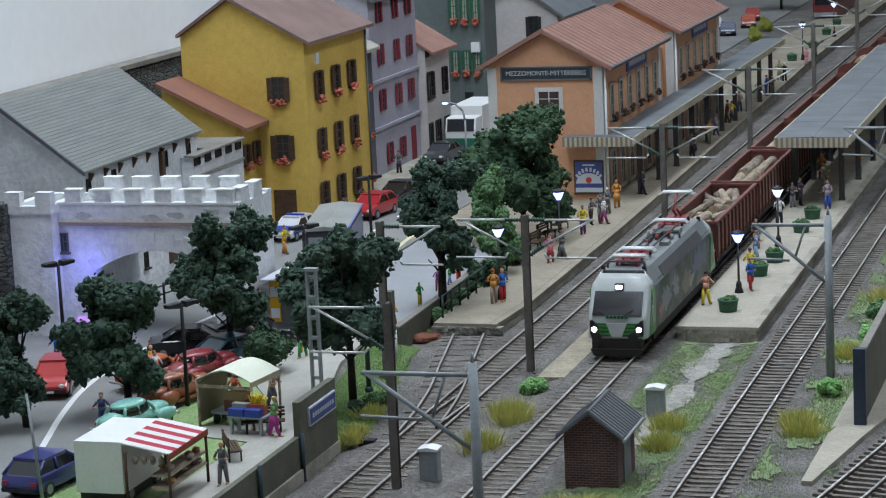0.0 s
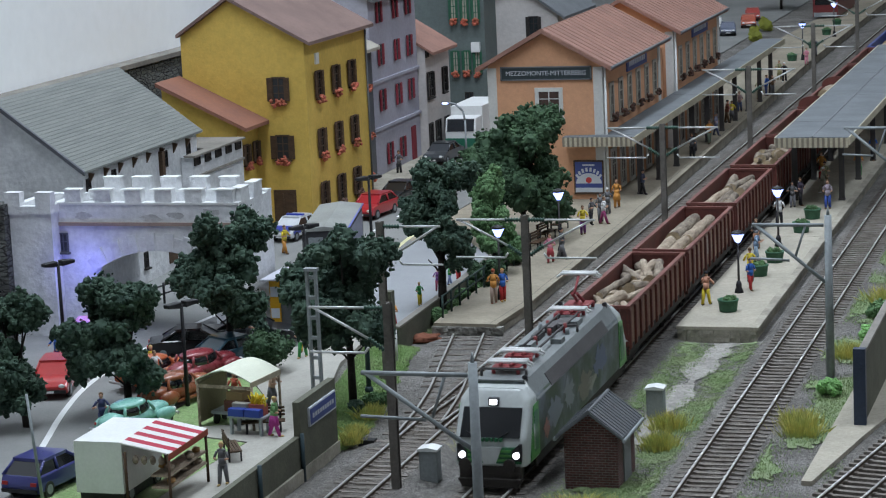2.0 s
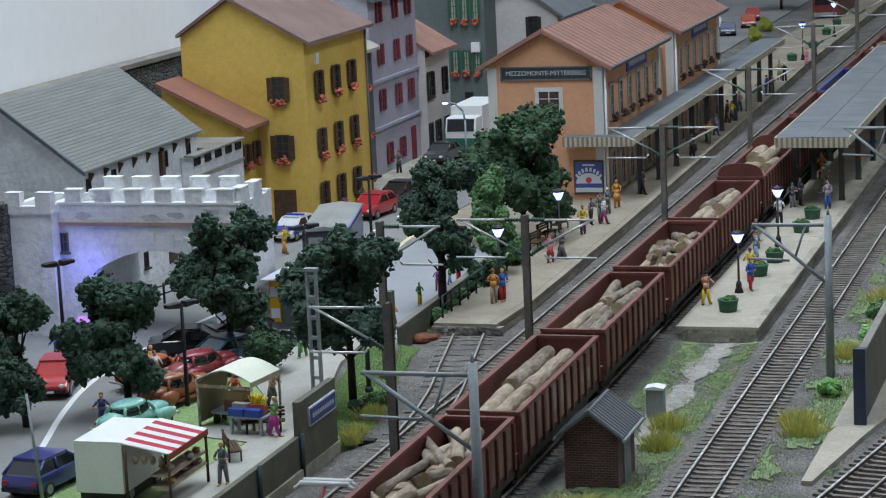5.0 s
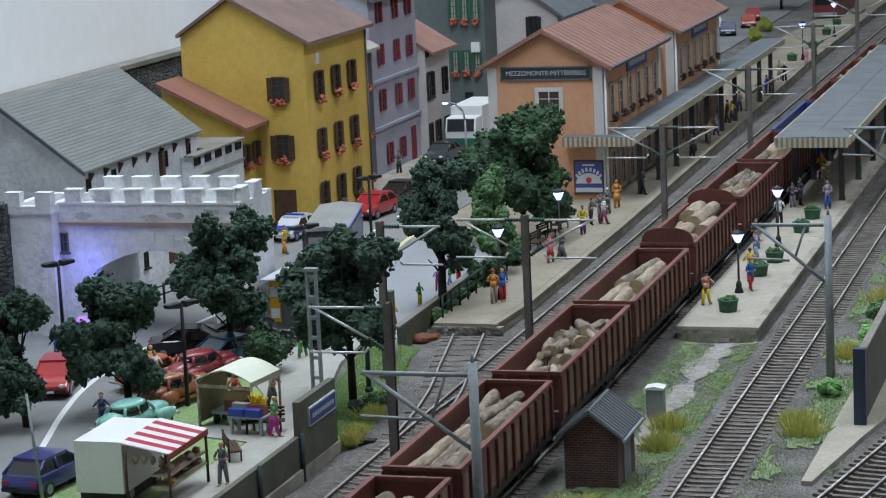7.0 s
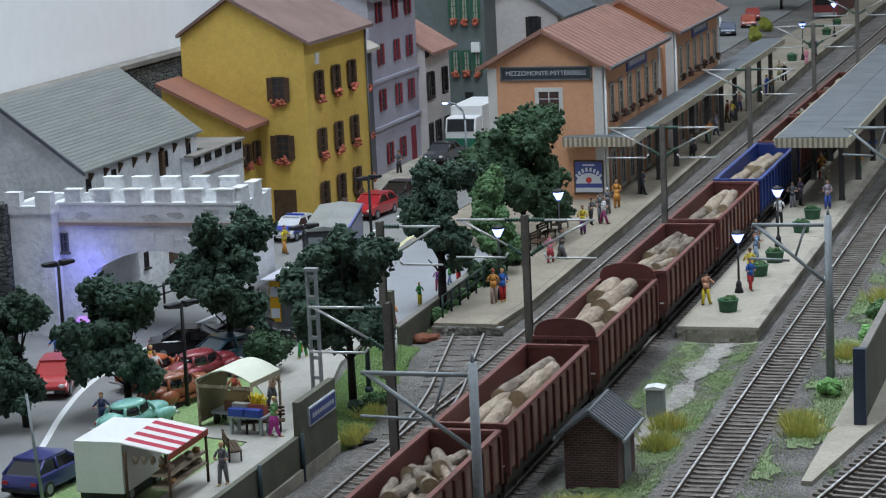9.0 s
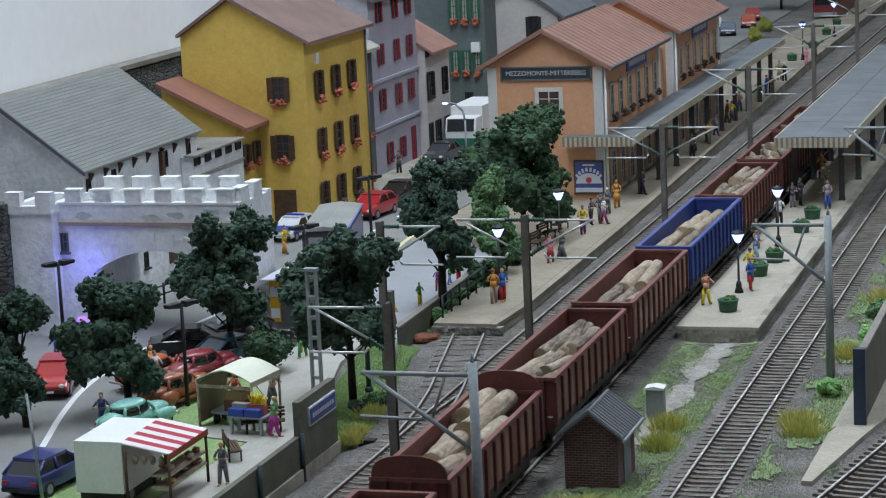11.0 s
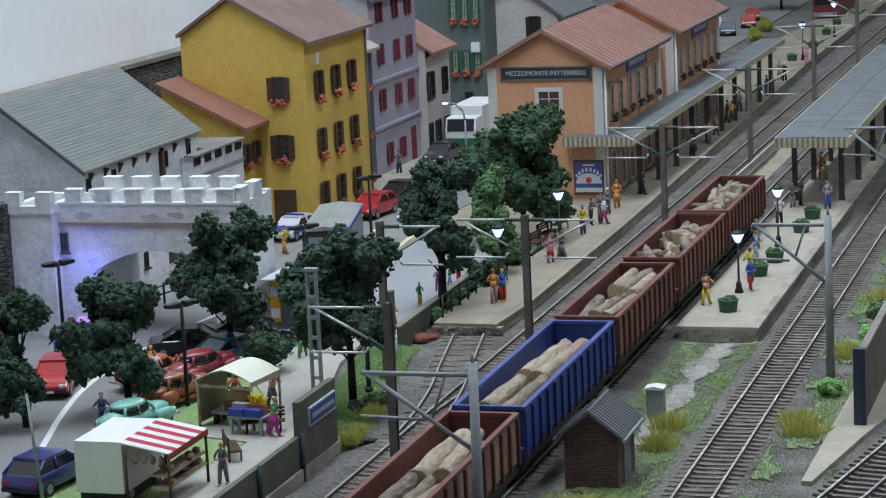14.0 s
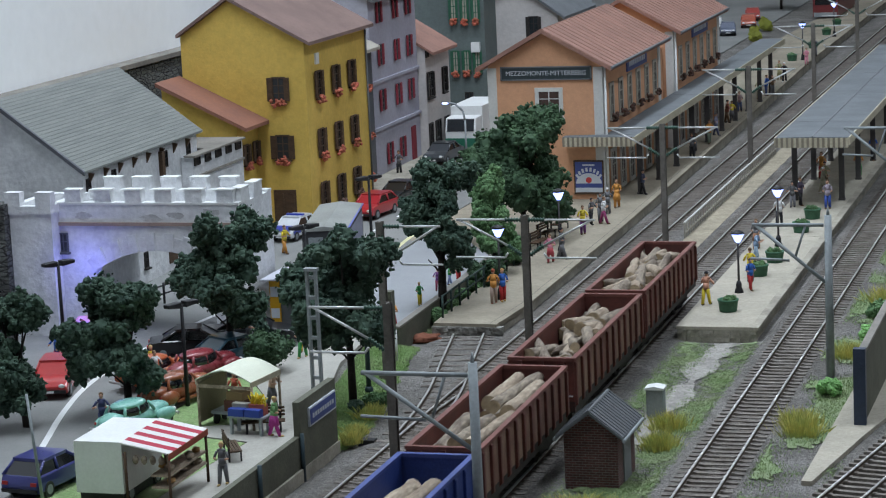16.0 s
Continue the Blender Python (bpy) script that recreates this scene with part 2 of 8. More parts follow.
CANOPYTOP = mat("bituminous_grey_canopy", (0.165, 0.18, 0.19), 0.85, col2=(0.125, 0.137, 0.147), var=0.2, s1=0.35, s2=5, bump=0.01)
CREAM = mat("cream_valance", (0.52, 0.47, 0.35), 0.8, var=0.2)
# Cream at about half strength: shade coloured into recessed slats and soffits.
VALSHADE = mat("shaded_valance_cream", (0.25, 0.22, 0.17), 0.8, var=0.2)
IRONGREY = mat("painted_dark_steel", (0.09, 0.085, 0.085), 0.55, 0.2, var=0.25)
MASTBROWN = mat("weathered_mast_steel", (0.185, 0.17, 0.152), 0.7, 0.2, col2=(0.125, 0.113, 0.10), var=0.3, s1=0.8)
MASTGREY = mat("galvanised_mast", (0.33, 0.36, 0.37), 0.6, 0.3, var=0.2)
TUBESILVER = mat("silver_arm_tube", (0.60, 0.61, 0.60), 0.4, 0.5, var=0.12, bump=0)
INSULATOR = mat("green_insulator", (0.045, 0.10, 0.075), 0.35, var=0.2, bump=0)
BLACKIRON = mat("black_lamp_iron", (0.025, 0.025, 0.028), 0.5, 0.2, var=0.2)
DARKWOOD = mat("dark_brown_wood", (0.105, 0.062, 0.035), 0.75, var=0.35, s1=1.5, stretch=(1, 1, 3))
REDWOOD = mat("crimson_shutter", (0.27, 0.03, 0.05), 0.65, var=0.25)
GREENWOOD = mat("green_shutter", (0.03, 0.13, 0.075), 0.65, var=0.25)
BLACKWOOD = mat("black_brown_wood", (0.03, 0.026, 0.024), 0.7, var=0.3)
PANE = mat("dark_window_glass", (0.035, 0.04, 0.045), 0.12, var=0.3, bump=0, spec=0.6)
PANEBROWN = mat("brown_window_glass", (0.085, 0.05, 0.04), 0.15, var=0.3, bump=0, spec=0.6)
FLOWER = mat("coral_geraniums", (0.62, 0.15, 0.10), 0.8, col2=(0.36, 0.13, 0.07), var=0.4, s1=5, s2=12, bump=0.08, bs=9)
FLOWERDULL = mat("dull_flower_box", (0.10, 0.07, 0.055), 0.85, col2=(0.19, 0.09, 0.07), var=0.4, s1=5, bump=0.05)
LEAFDARK = mat("dark_foliage", (0.058, 0.10, 0.066), 0.8, col2=(0.028, 0.058, 0.042), var=0.4, s1=1.2, s2=6, bump=0)
LEAFMID = mat("mid_foliage", (0.056, 0.108, 0.05), 0.8, col2=(0.03, 0.064, 0.034), var=0.4, s1=1.0, s2=6, bump=0)
LEAFLIGHT = mat("light_foliage", (0.13, 0.24, 0.10), 0.8, col2=(0.075, 0.15, 0.065), var=0.4, s1=1.0, s2=6, bump=0)
LEAFBRIGHT = mat("bright_bush", (0.25, 0.48, 0.17), 0.8, col2=(0.16, 0.34, 0.11), var=0.4, s1=2, s2=6, bump=0)
STRAW = mat("straw_grass", (0.74, 0.66, 0.20), 0.85, col2=(0.46, 0.54, 0.18), var=0.4, s1=2, s2=6, bump=0)
BARK = mat("dark_bark", (0.035, 0.028, 0.024), 0.9, var=0.4, bump=0.05)
WAGONRED = mat("oxide_red_wagon", (0.155, 0.046, 0.036), 0.6, col2=(0.10, 0.038, 0.032), var=0.28, s1=0.8, s2=5, bump=0.01)
WAGONRIM = mat("faded_oxide_rim", (0.20, 0.072, 0.058), 0.6, var=0.25, s1=0.8)
WAGONBROWN = mat("dusty_brown_panel", (0.15, 0.066, 0.05), 0.7, col2=(0.27, 0.175, 0.125), var=0.35, s1=1.1, s2=6, stretch=(1, 1, 0.25))
WAGONRUST = mat("rust_streaked_panel", (0.20, 0.105, 0.075), 0.75, col2=(0.40, 0.30, 0.22), var=0.3, s1=1.6, s2=6, stretch=(1, 1, 0.25))
WAGONBLUE = mat("blue_wagon", (0.022, 0.045, 0.20), 0.5, col2=(0.03, 0.06, 0.24), var=0.2, s1=0.7)
WAGONBLUERIM = mat("blue_wagon_rim", (0.06, 0.09, 0.30), 0.5, var=0.2)
UNDER = mat("sooty_underframe", (0.04, 0.034, 0.03), 0.8, var=0.3)
LOGBARK = mat("grey_brown_bark", (0.33, 0.275, 0.21), 0.9, col2=(0.15, 0.115, 0.09), var=0.5, s1=2.4, s2=8, bump=0.14, bs=6, stretch=(1, 0.3, 1))
LOGPALE = mat("pale_bark", (0.46, 0.38, 0.285), 0.9, col2=(0.27, 0.205, 0.15), var=0.4, s1=2.2, s2=8, bump=0.12, bs=6, stretch=(1, 0.3, 1))
LOGEND = mat("sawn_log_end", (0.46, 0.36, 0.23), 0.85, var=0.3, s1=3)
LOCOGREY = mat("pale_grey_loco_paint", (0.50, 0.53, 0.52), 0.35, var=0.1, coat=0.3, bump=0)
LOCOROOF = mat("grey_loco_roof", (0.20, 0.215, 0.215), 0.55, var=0.18, s1=0.8)
LOCOGREEN = mat("green_loco_paint", (0.07, 0.27, 0.06), 0.35, var=0.12, coat=0.3, bump=0)
LOCODKGREEN = mat("dark_green_loco_paint", (0.02, 0.13, 0.055), 0.35, var=0.12, coat=0.3, bump=0)
WHITEHOT = glow("headlight_glow", (0.88, 0.92, 1.0), 9.0)
LANTERN = glow("blue_white_lantern", (0.32, 0.42, 1.0), 3.2, (0.35, 0.4, 0.7))
GLASSBLACK = mat("black_windscreen", (0.012, 0.013, 0.016), 0.08, var=0.2, bump=0, spec=0.7)
PLAINWHITE = mat("white_paint", (0.76, 0.77, 0.76), 0.5, var=0.08, bump=0)
SIGNBLUE = mat("blue_sign", (0.06, 0.085, 0.26), 0.5, var=0.12, bump=0)
SIGNDARK = mat("dark_slate_sign", (0.035, 0.05, 0.055), 0.5, var=0.15, bump=0)
SIGNPALE = mat("pale_lettering", (0.55, 0.58, 0.62), 0.6, var=0.08, bump=0)
PLANTERGREEN = mat("green_planter", (0.055, 0.15, 0.085), 0.65, var=0.25, s1=2)
SKIN = mat("painted_skin", (0.55, 0.32, 0.22), 0.6, var=0.1, bump=0)
OLIVE = mat("olive_grey_concrete", (0.135, 0.135, 0.10), 0.85, var=0.25, s1=0.6)
TEALPOST = mat("dark_teal_post", (0.03, 0.055, 0.065), 0.6, var=0.2)
_paints = {}


def paint(r, g, b, rough=0.45, coat=0.0):
    key = (r, g, b, rough, coat)
    if key not in _paints:
        _paints[key] = mat("paint", (r, g, b), rough, var=0.1, bump=0, coat=coat)
    return _paints[key]
# ---- ground, streets, platforms ----
TOWN, TRACKBED, PLAT = 0.3, -0.34, 0.4


def smooth(a, b, x):
    k = min(max((x - a) / (b - a), 0), 1)
    return k * k * (3 - 2 * k)


def ground_height(x, y):
    bank = 1 - smooth(-13.2, -8.6, x)
    wall = 1.0 if x < -11.6 else 0.0
    k = smooth(13, 15, y)
    low = bank * (1 - k) + wall * k
    if y < -4.3:
        low = 1.0 if x < -8.6 else 0.0
    base = TRACKBED - 0.06 + low * (TOWN - TRACKBED)
    bed = 0.0
    for c in (-5.27, 0.0, 7.78):
        bed = max(bed, (1 - smooth(1.5, 2.6, abs(x - c))) * (1.05 if c > 5 else 1.25))
    if -8 < y < 17.5:
        c = -5.3 - 0.0062 * max(0.0, y + 6) ** 2
        bed = max(bed, (1 - smooth(1.5, 2.4, abs(x - c))) * 1.06)
        low *= 1 - (1 - smooth(1.5, 2.4, abs(x - c)))
        base = TRACKBED - 0.06 + low * (TOWN - TRACKBED)
    bump = 0.06 * noise.noise(Vector((x * 1.7, y * 1.7, 0))) + 0.03 * noise.noise(Vector((x * 4, y * 4, 3)))
    return base + 0.17 * bed * (1 - low) + bump * (1 - 0.8 * low)


def ground():
    xs = np.concatenate([np.arange(-56, -14, 6.0), np.arange(-14, 16, 0.3), np.arange(16, 150, 6.0)])
    ys = np.concatenate([np.arange(-215, -22, 6.0), np.arange(-22, 45, 0.3), np.arange(45, 110, 1.2), np.arange(110, 330, 8.0)])
    nx = len(xs)
    verts = [(x, y, ground_height(x, y)) for y in ys for x in xs]
    faces = [(j * nx + i, j * nx + i + 1, (j + 1) * nx + i + 1, (j + 1) * nx + i) for j in range(len(ys) - 1) for i in range(nx - 1)]
    ob = cloud("ground", verts, faces, BALLAST)
    for p in ob.data.polygons:
        p.use_smooth = True
    tagged(ob, "grey ballast ground of a model railway layout", "ground", kind="structure")


def slab(name, pts, z0, z1, material, label, category, bevel=0.0):
    bm = bmesh.new()
    prism(bm, pts, "z", z0, z1)
    bmesh.ops.triangulate(bm, faces=[f for f in bm.faces if len(f.verts) > 4])
    ob = part(name, bm, material)
    return tagged(ob, label, category, kind="structure")


def ribbon(name, pts, w, z, material, label, category):
    """A flat painted stripe along a line of points."""
    bm = bmesh.new()
    last = None
    for i, p in enumerate(pts):
        a, b = Vector(pts[max(i - 1, 0)]), Vector(pts[min(i + 1, len(pts) - 1)])
        d = (b - a).normalized()
        n = Vector((-d.y, d.x)) * w / 2
        pair = [bm.verts.new((p[0] + n.x, p[1] + n.y, z)), bm.verts.new((p[0] - n.x, p[1] - n.y, z))]
        if last:
            bm.faces.new((last[0], last[1], pair[1], pair[0]))
        last = pair
    bmesh.ops.recalc_face_normals(bm, faces=bm.faces)
    return tagged(part(name, bm, material), label, category, kind="structure")


def spline(pts, n=8):
    out = []
    for i in range(len(pts) - 1):
        p0, p1, p2, p3 = (Vector(pts[min(max(j, 0), len(pts) - 1)]) for j in (i - 1, i, i + 1, i + 2))
        for k in range(n):
            t = k / n
            out.append(0.5 * ((2 * p1) + (p2 - p0) * t + (2 * p0 - 5 * p1 + 4 * p2 - p3) * t * t + (3 * p1 - p0 - 3 * p2 + p3) * t ** 3))
    out.append(Vector(pts[-1]))
    return out


def streets():
    slab("road", [(-56, -200), (-16.9, -200), (-16.9, 5), (-15.2, 14.2), (-12.2, 14.2), (-12.2, 34), (-19.2, 48), (-19.2, 300), (-56, 300)], 0.0, TOWN + 0.06, ASPHALT, "smooth grey asphalt road through the model town", "road")
    slab("pavement", [(-8.7, -60), (-8.7, -4.6), (-10.6, 0.5), (-12.4, 8), (-12.9, 14.1), (-15.0, 14.1), (-16.7, 7.2), (-15.4, 4.4), (-13.2, 0.6), (-12.3, -3.2), (-15.0, -4.2), (-14.4, -5.4), (-11.5, -6.2), (-11.9, -12), (-12.2, -60)], 0.0, TOWN + 0.1, PAVING, "pale sandy footpath along the retaining wall", "pavement")
    slab("lawn", [(-16.8, -60), (-12.3, -60), (-11.95, -12), (-11.6, -6.3), (-14.5, -5.5), (-15.1, -4.1), (-12.4, -3.1), (-13.3, 0.7), (-15.5, 4.5), (-16.8, 4.8)], 0.0, TOWN + 0.08, GRASSBANK, "green flocked lawn round the market stalls", "lawn")
    slab("sidewalk", [(-31, 47), (-26.2, 57), (-26.4, 66), (-26.2, 90), (-31, 90)], 0.0, TOWN + 0.2, EDGE, "grey pavement in front of the town houses", "pavement")
    slab("plaza", [(-19.1, 40.2), (-11.0, 36.2), (-10.9, 56), (-10.2, 200), (-14, 200), (-19.1, 58)], -0.2, PLAT - 0.03, TANCONCRETE, "paved forecourt beside the station", "pavement")
    line = spline([(-18.2, -14), (-20.0, -7.9), (-21.8, -2), (-22.9, 3), (-23.3, 9), (-22.9, 17.5), (-21.4, 25)])
    ribbon("road_line", line, 0.28, TOWN + 0.066, PLAINWHITE, "white painted kerb line on the road", "road marking")
    pale = mat("cream_road_paint", (0.70, 0.66, 0.38), 0.7, var=0.15, bump=0)
    ribbon("road_line", spline([(-18.2, 29), (-18.6, 33.2), (-19.1, 38), (-19.7, 44.6), (-21, 53), (-23.2, 68)]), 0.3, TOWN + 0.066, pale, "cream painted edge line on the road", "road marking")
    for i in range(7):
        y = 38 + i * 5.2
        ribbon("lane_dash", [(-22.3 - 0.03 * i * i, y), (-22.45 - 0.04 * i * i, y + 1.9)], 0.22, TOWN + 0.066, PLAINWHITE, "short white lane dash", "road marking")
    # pale hard standing between road wall and road
    slab("forecourt", [(-18.0, 15), (-12.1, 15), (-12.1, 34.2), (-18.9, 46.5), (-18.5, 38)], 0.0, TOWN + 0.075, mat("pale_blue_grey_asphalt", (0.31, 0.32, 0.335), 0.8, var=0.1, s1=0.2), "pale grey hard standing behind the platform wall", "pavement")


def GRASS_END(y):
    return -7.9 - 0.16 * max(0.0, y + 1.5)


def grass_bank():
    xs, ys = np.arange(-13.0, -7.4, 0.35), np.arange(-4.4, 14.3, 0.35)
    keep = lambda x, y: x > -10.9 - (y + 0.5) * 0.14 and x < GRASS_END(y) + 0.35 * noise.noise(Vector((x, y * 1.3, 2)))
    verts, faces, idx = [], [], {}
    for j, y in enumerate(ys):
        for i, x in enumerate(xs):
            if keep(x, y):
                idx[i, j] = len(verts)
                verts.append((x, y, ground_height(x, y) + 0.06))
    for (i, j) in list(idx):
        q = [(i, j), (i + 1, j), (i + 1, j + 1), (i, j + 1)]
        if all(p in idx for p in q):
            faces.append([idx[p] for p in q])
    ob = cloud("grass_bank", verts, faces, GRASSBANK)
    tagged(ob, "green flocked grass bank beside the tracks", "grass", kind="structure")


def platforms():
    # island platform between the second and third track
    p = thing("platform_island", at(0, 0, 0), "concrete island platform with a pale worn top", "platform", kind="structure")
    bm = bmesh.new()
    box(bm, 1.88, 5.66, 17.3, 230, -0.5, PLAT - 0.14)
    part("platform_body", bm, EDGE, p)
    y = 17.15
    while y < 200:
        ln = 6.2
        bm = bmesh.new()
        box(bm, 1.78, 5.78, y + 0.012, min(y + ln, 230) - 0.012, PLAT - 0.15, PLAT)
        rounded(bm, 0.03, 1)
        part("paving_slab", bm, CONCRETE, p)
        y += ln
    bm = bmesh.new()
    box(bm, 5.42, 5.83, 17.12, 200, PLAT - 0.16, PLAT + 0.006)
    part("kerb", bm, EDGE, p)
    rng = random.Random(14)
    x = 1.84
    while x < 5.6:
        w = min(rng.uniform(0.4, 0.8), 5.74 - x)
        bm = bmesh.new()
        box(bm, x, x + w - 0.02, 17.16, 17.34, -0.5, PLAT - 0.15)
        bmesh.ops.subdivide_edges(bm, edges=bm.edges, cuts=3, use_grid_fill=True)
        for v in bm.verts:
            v.co += Vector((0.02, 0.06, 0.02)) * noise.noise(v.co * 4 + Vector((x, 0, 0)))
        part("stone", bm, EDGE, p)
        x += w
    # platform in front of the station
    p = thing("platform_station", at(0, 0, 0), "long concrete station platform with a rough stone end", "platform", kind="structure")
    outline = [(-10.55, 17.1), (-7.35, 17.0), (-7.0, 22), (-7.1, 45), (-7.45, 66), (-8.1, 101), (-8.9, 140), (-9.1, 220), (-13.4, 220), (-13.4, 120), (-10.9, 100), (-10.9, 36.4)]
    bm = bmesh.new()
    prism(bm, outline, "z", -0.5, PLAT - 0.16)
    bmesh.ops.triangulate(bm, faces=[f for f in bm.faces if len(f.verts) > 4])
    part("platform_body", bm, EDGE, p)
    bm = bmesh.new()
    prism(bm, [(x + (0.1 if x > -9.5 else 0), y - (0.06 if y < 20 else 0)) for x, y in outline], "z", PLAT - 0.16, PLAT)
    bmesh.ops.triangulate(bm, faces=[f for f in bm.faces if len(f.verts) > 4])
    part("platform_top", bm, TANCONCRETE, p)
    joint = mat("dark_joint", (0.14, 0.125, 0.10), 0.9, var=0.3)
    ribbon("platform_joint", [(-7.62, 17.2), (-7.3, 22), (-7.4, 45), (-7.75, 66), (-8.4, 101), (-9.2, 140)], 0.035, PLAT + 0.004, joint, "dark joint along the platform's edge stones", "joint")
    for i in range(24):
        y = 19.4 + i * 3.1
        ribbon("platform_joint", [(-7.62 + 0.05 * (i < 2), y), (-6.98 - 0.004 * max(0, y - 22) - 0.1 * (i < 2), y)], 0.03, PLAT + 0.004, joint, "dark joint between the platform's edge stones", "joint")
    rng = random.Random(4)
    x = -10.6
    while x < -7.5:
        w = rng.uniform(0.35, 0.7)
        for z0, z1 in ((-0.5, -0.08), (-0.1, 0.24)):
            bm = bmesh.new()
            box(bm, x - 0.02, x + w + 0.02, 16.9, 17.2, z0, z1)
            bmesh.ops.subdivide_edges(bm, edges=bm.edges, cuts=3, use_grid_fill=True)
            sd = rng.random() * 20
            for v in bm.verts:
                v.co += Vector((0.04, 0.1, 0.05)) * noise.noise(v.co * 4 + Vector((sd, 0, 0)))
            part("stone", bm, ROCK, p)
        x += w


ground(), streets(), grass_bank(), platforms()


# ---- tracks ----
def rail_pieces(pts, track):
    """One rail as a swept head and web along a plan line."""
    for name, w, z0, z1, m in (("rail_foot", 0.16, -0.2, -0.165, RAILSIDE), ("rail_web", 0.075, -0.17, -0.035, RAILSIDE), ("rail_head", 0.085, -0.05, 0.0, RAILTOP)):
        bm = bmesh.new()
        last = None
        for i, p in enumerate(pts):
            a, b = Vector(pts[max(i - 1, 0)]), Vector(pts[min(i + 1, len(pts) - 1)])
            d = (b - a).normalized()
            q = Vector((d.y, -d.x)) * w / 2
            ring = [bm.verts.new((p[0] + s * q.x, p[1] + s * q.y, z)) for s, z in ((-1, z0), (1, z0), (1, z1), (-1, z1))]
            if last:
                for k in range(4):
                    bm.faces.new((last[k], last[(k + 1) % 4], ring[(k + 1) % 4], ring[k]))
            else:
                bm.faces.new(ring)
            last = ring
        bm.faces.new(last[::-1])
        bmesh.ops.recalc_face_normals(bm, faces=bm.faces)
        part(name, bm, m, track)


def sleeper_mesh():
    bm = bmesh.new()
    box(bm, -1.3, 1.3, -0.12, 0.12, -0.34, -0.17)
    for s in (-0.755, 0.755):
        box(bm, s - 0.19, s + 0.19, -0.1, 0.1, -0.172, -0.14)
    return mesh_of("sleeper", bm, SLEEPER)


SLEEPER_MESH = sleeper_mesh()


def straight_track(x, y0, y1, near0, near1, label):
    t = thing("railway_track", at(x, 0, 0), label, "railway track", "tracks through the station", "structure")
    for s in (-0.755, 0.755):
        rail_pieces([(s, y0), (s, y1)], t)
    bm = bmesh.new()
    rng = random.Random(int(x * 10))
    y = y0
    while y < y1:
        if near0 <= y <= near1:
            ob = new("sleeper", SLEEPER_MESH)
            ob.parent = t
            ob.matrix_basis = at(rng.uniform(-0.02, 0.02), y, 0, rng.uniform(-0.8, 0.8))
        else:
            box(bm, -1.3, 1.3, y - 0.12, y + 0.12, -0.34, -0.17)
        y += 0.62
    ob = part("sleepers", bm, SLEEPER, t)
    ob["kind"] = "stuff"
    return t


straight_track(-5.27, -190, 235, -16, 75, "straight ballasted railway track beside the station platform")
straight_track(0.0, -190, 235, -16, 75, "straight ballasted railway track used by the goods train")
straight_track(7.78, -190, 235, -12, 75, "straight ballasted railway track beside the island platform")


def siding():
    t = thing("railway_siding", at(0, 0, 0.0), "short siding curving from a turnout to the platform end", "railway track", "tracks through the station", "structure")
    mid = spline([(-5.27, -14), (-5.3, -8), (-5.55, -2), (-6.3, 4.5), (-7.45, 10.5), (-8.6, 16.6)], 6)
    for s in (-0.755, 0.755):
        line = []
        for i, p in enumerate(mid):
            d = (mid[min(i + 1, len(mid) - 1)] - mid[max(i - 1, 0)]).normalized()
            line.append((p.x + d.y * s, p.y - d.x * s))
        rail_pieces([q for q in line if q[1] > (-3.5 if s < 0 else -1.0)], t)
    for i, p in enumerate(mid[20:]):
        d = (mid[min(i + 21, len(mid) - 1)] - mid[i + 19]).normalized()
        ob = new("sleeper", SLEEPER_MESH)
        ob.parent = t
        ob.matrix_basis = at(p.x, p.y, -0.018, math.degrees(math.atan2(-d.x, d.y)))
    for k in range(9):
        bm = bmesh.new()
        y = -4.6 + k * 1.24
        box(bm, -6.9 - 0.06 * k, -3.9, y - 0.13, y + 0.13, -0.34, -0.168)
        part("turnout_timber", bm, SLEEPER, t)
    for x, y, w in ((-7.3, -3.4, 0.75), (-4.0, 1.4, 0.4)):
        bm = bmesh.new()
        box(bm, x - w / 2, x + w / 2, y - 0.22, y + 0.22, -0.36, -0.1)
        rounded(bm, 0.03, 1)
        part("point_motor", bm, BLACKIRON, t, "black point motor cover")
    # check rails at the crossing
    for a, b in (((-4.95, -1.2), (-4.62, 3.4)), ((-5.75, 1.0), (-5.55, 4.0))):
        rail_pieces([a, b], t)


siding()


def yard_track():
    t = thing("railway_track", at(0, 0, 0), "shadowed yard track at the layout's edge", "railway track", "tracks through the station", "structure")
    d = Vector((1.52, 7.94)).normalized()
    a = Vector((12.43, -9.68))
    q = Vector((d.y, -d.x))
    for s in (0, 1.51):
        rail_pieces([tuple(a + q * s - d * 14), tuple(a + q * s + d * 20)], t)
    for i in range(56):
        c = a + q * 0.755 + d * (i * 0.62 - 14)
        ob = new("sleeper", SLEEPER_MESH)
        ob.parent = t
        ob.matrix_basis = at(c.x, c.y, 0, math.degrees(math.atan2(-d.x, d.y)))


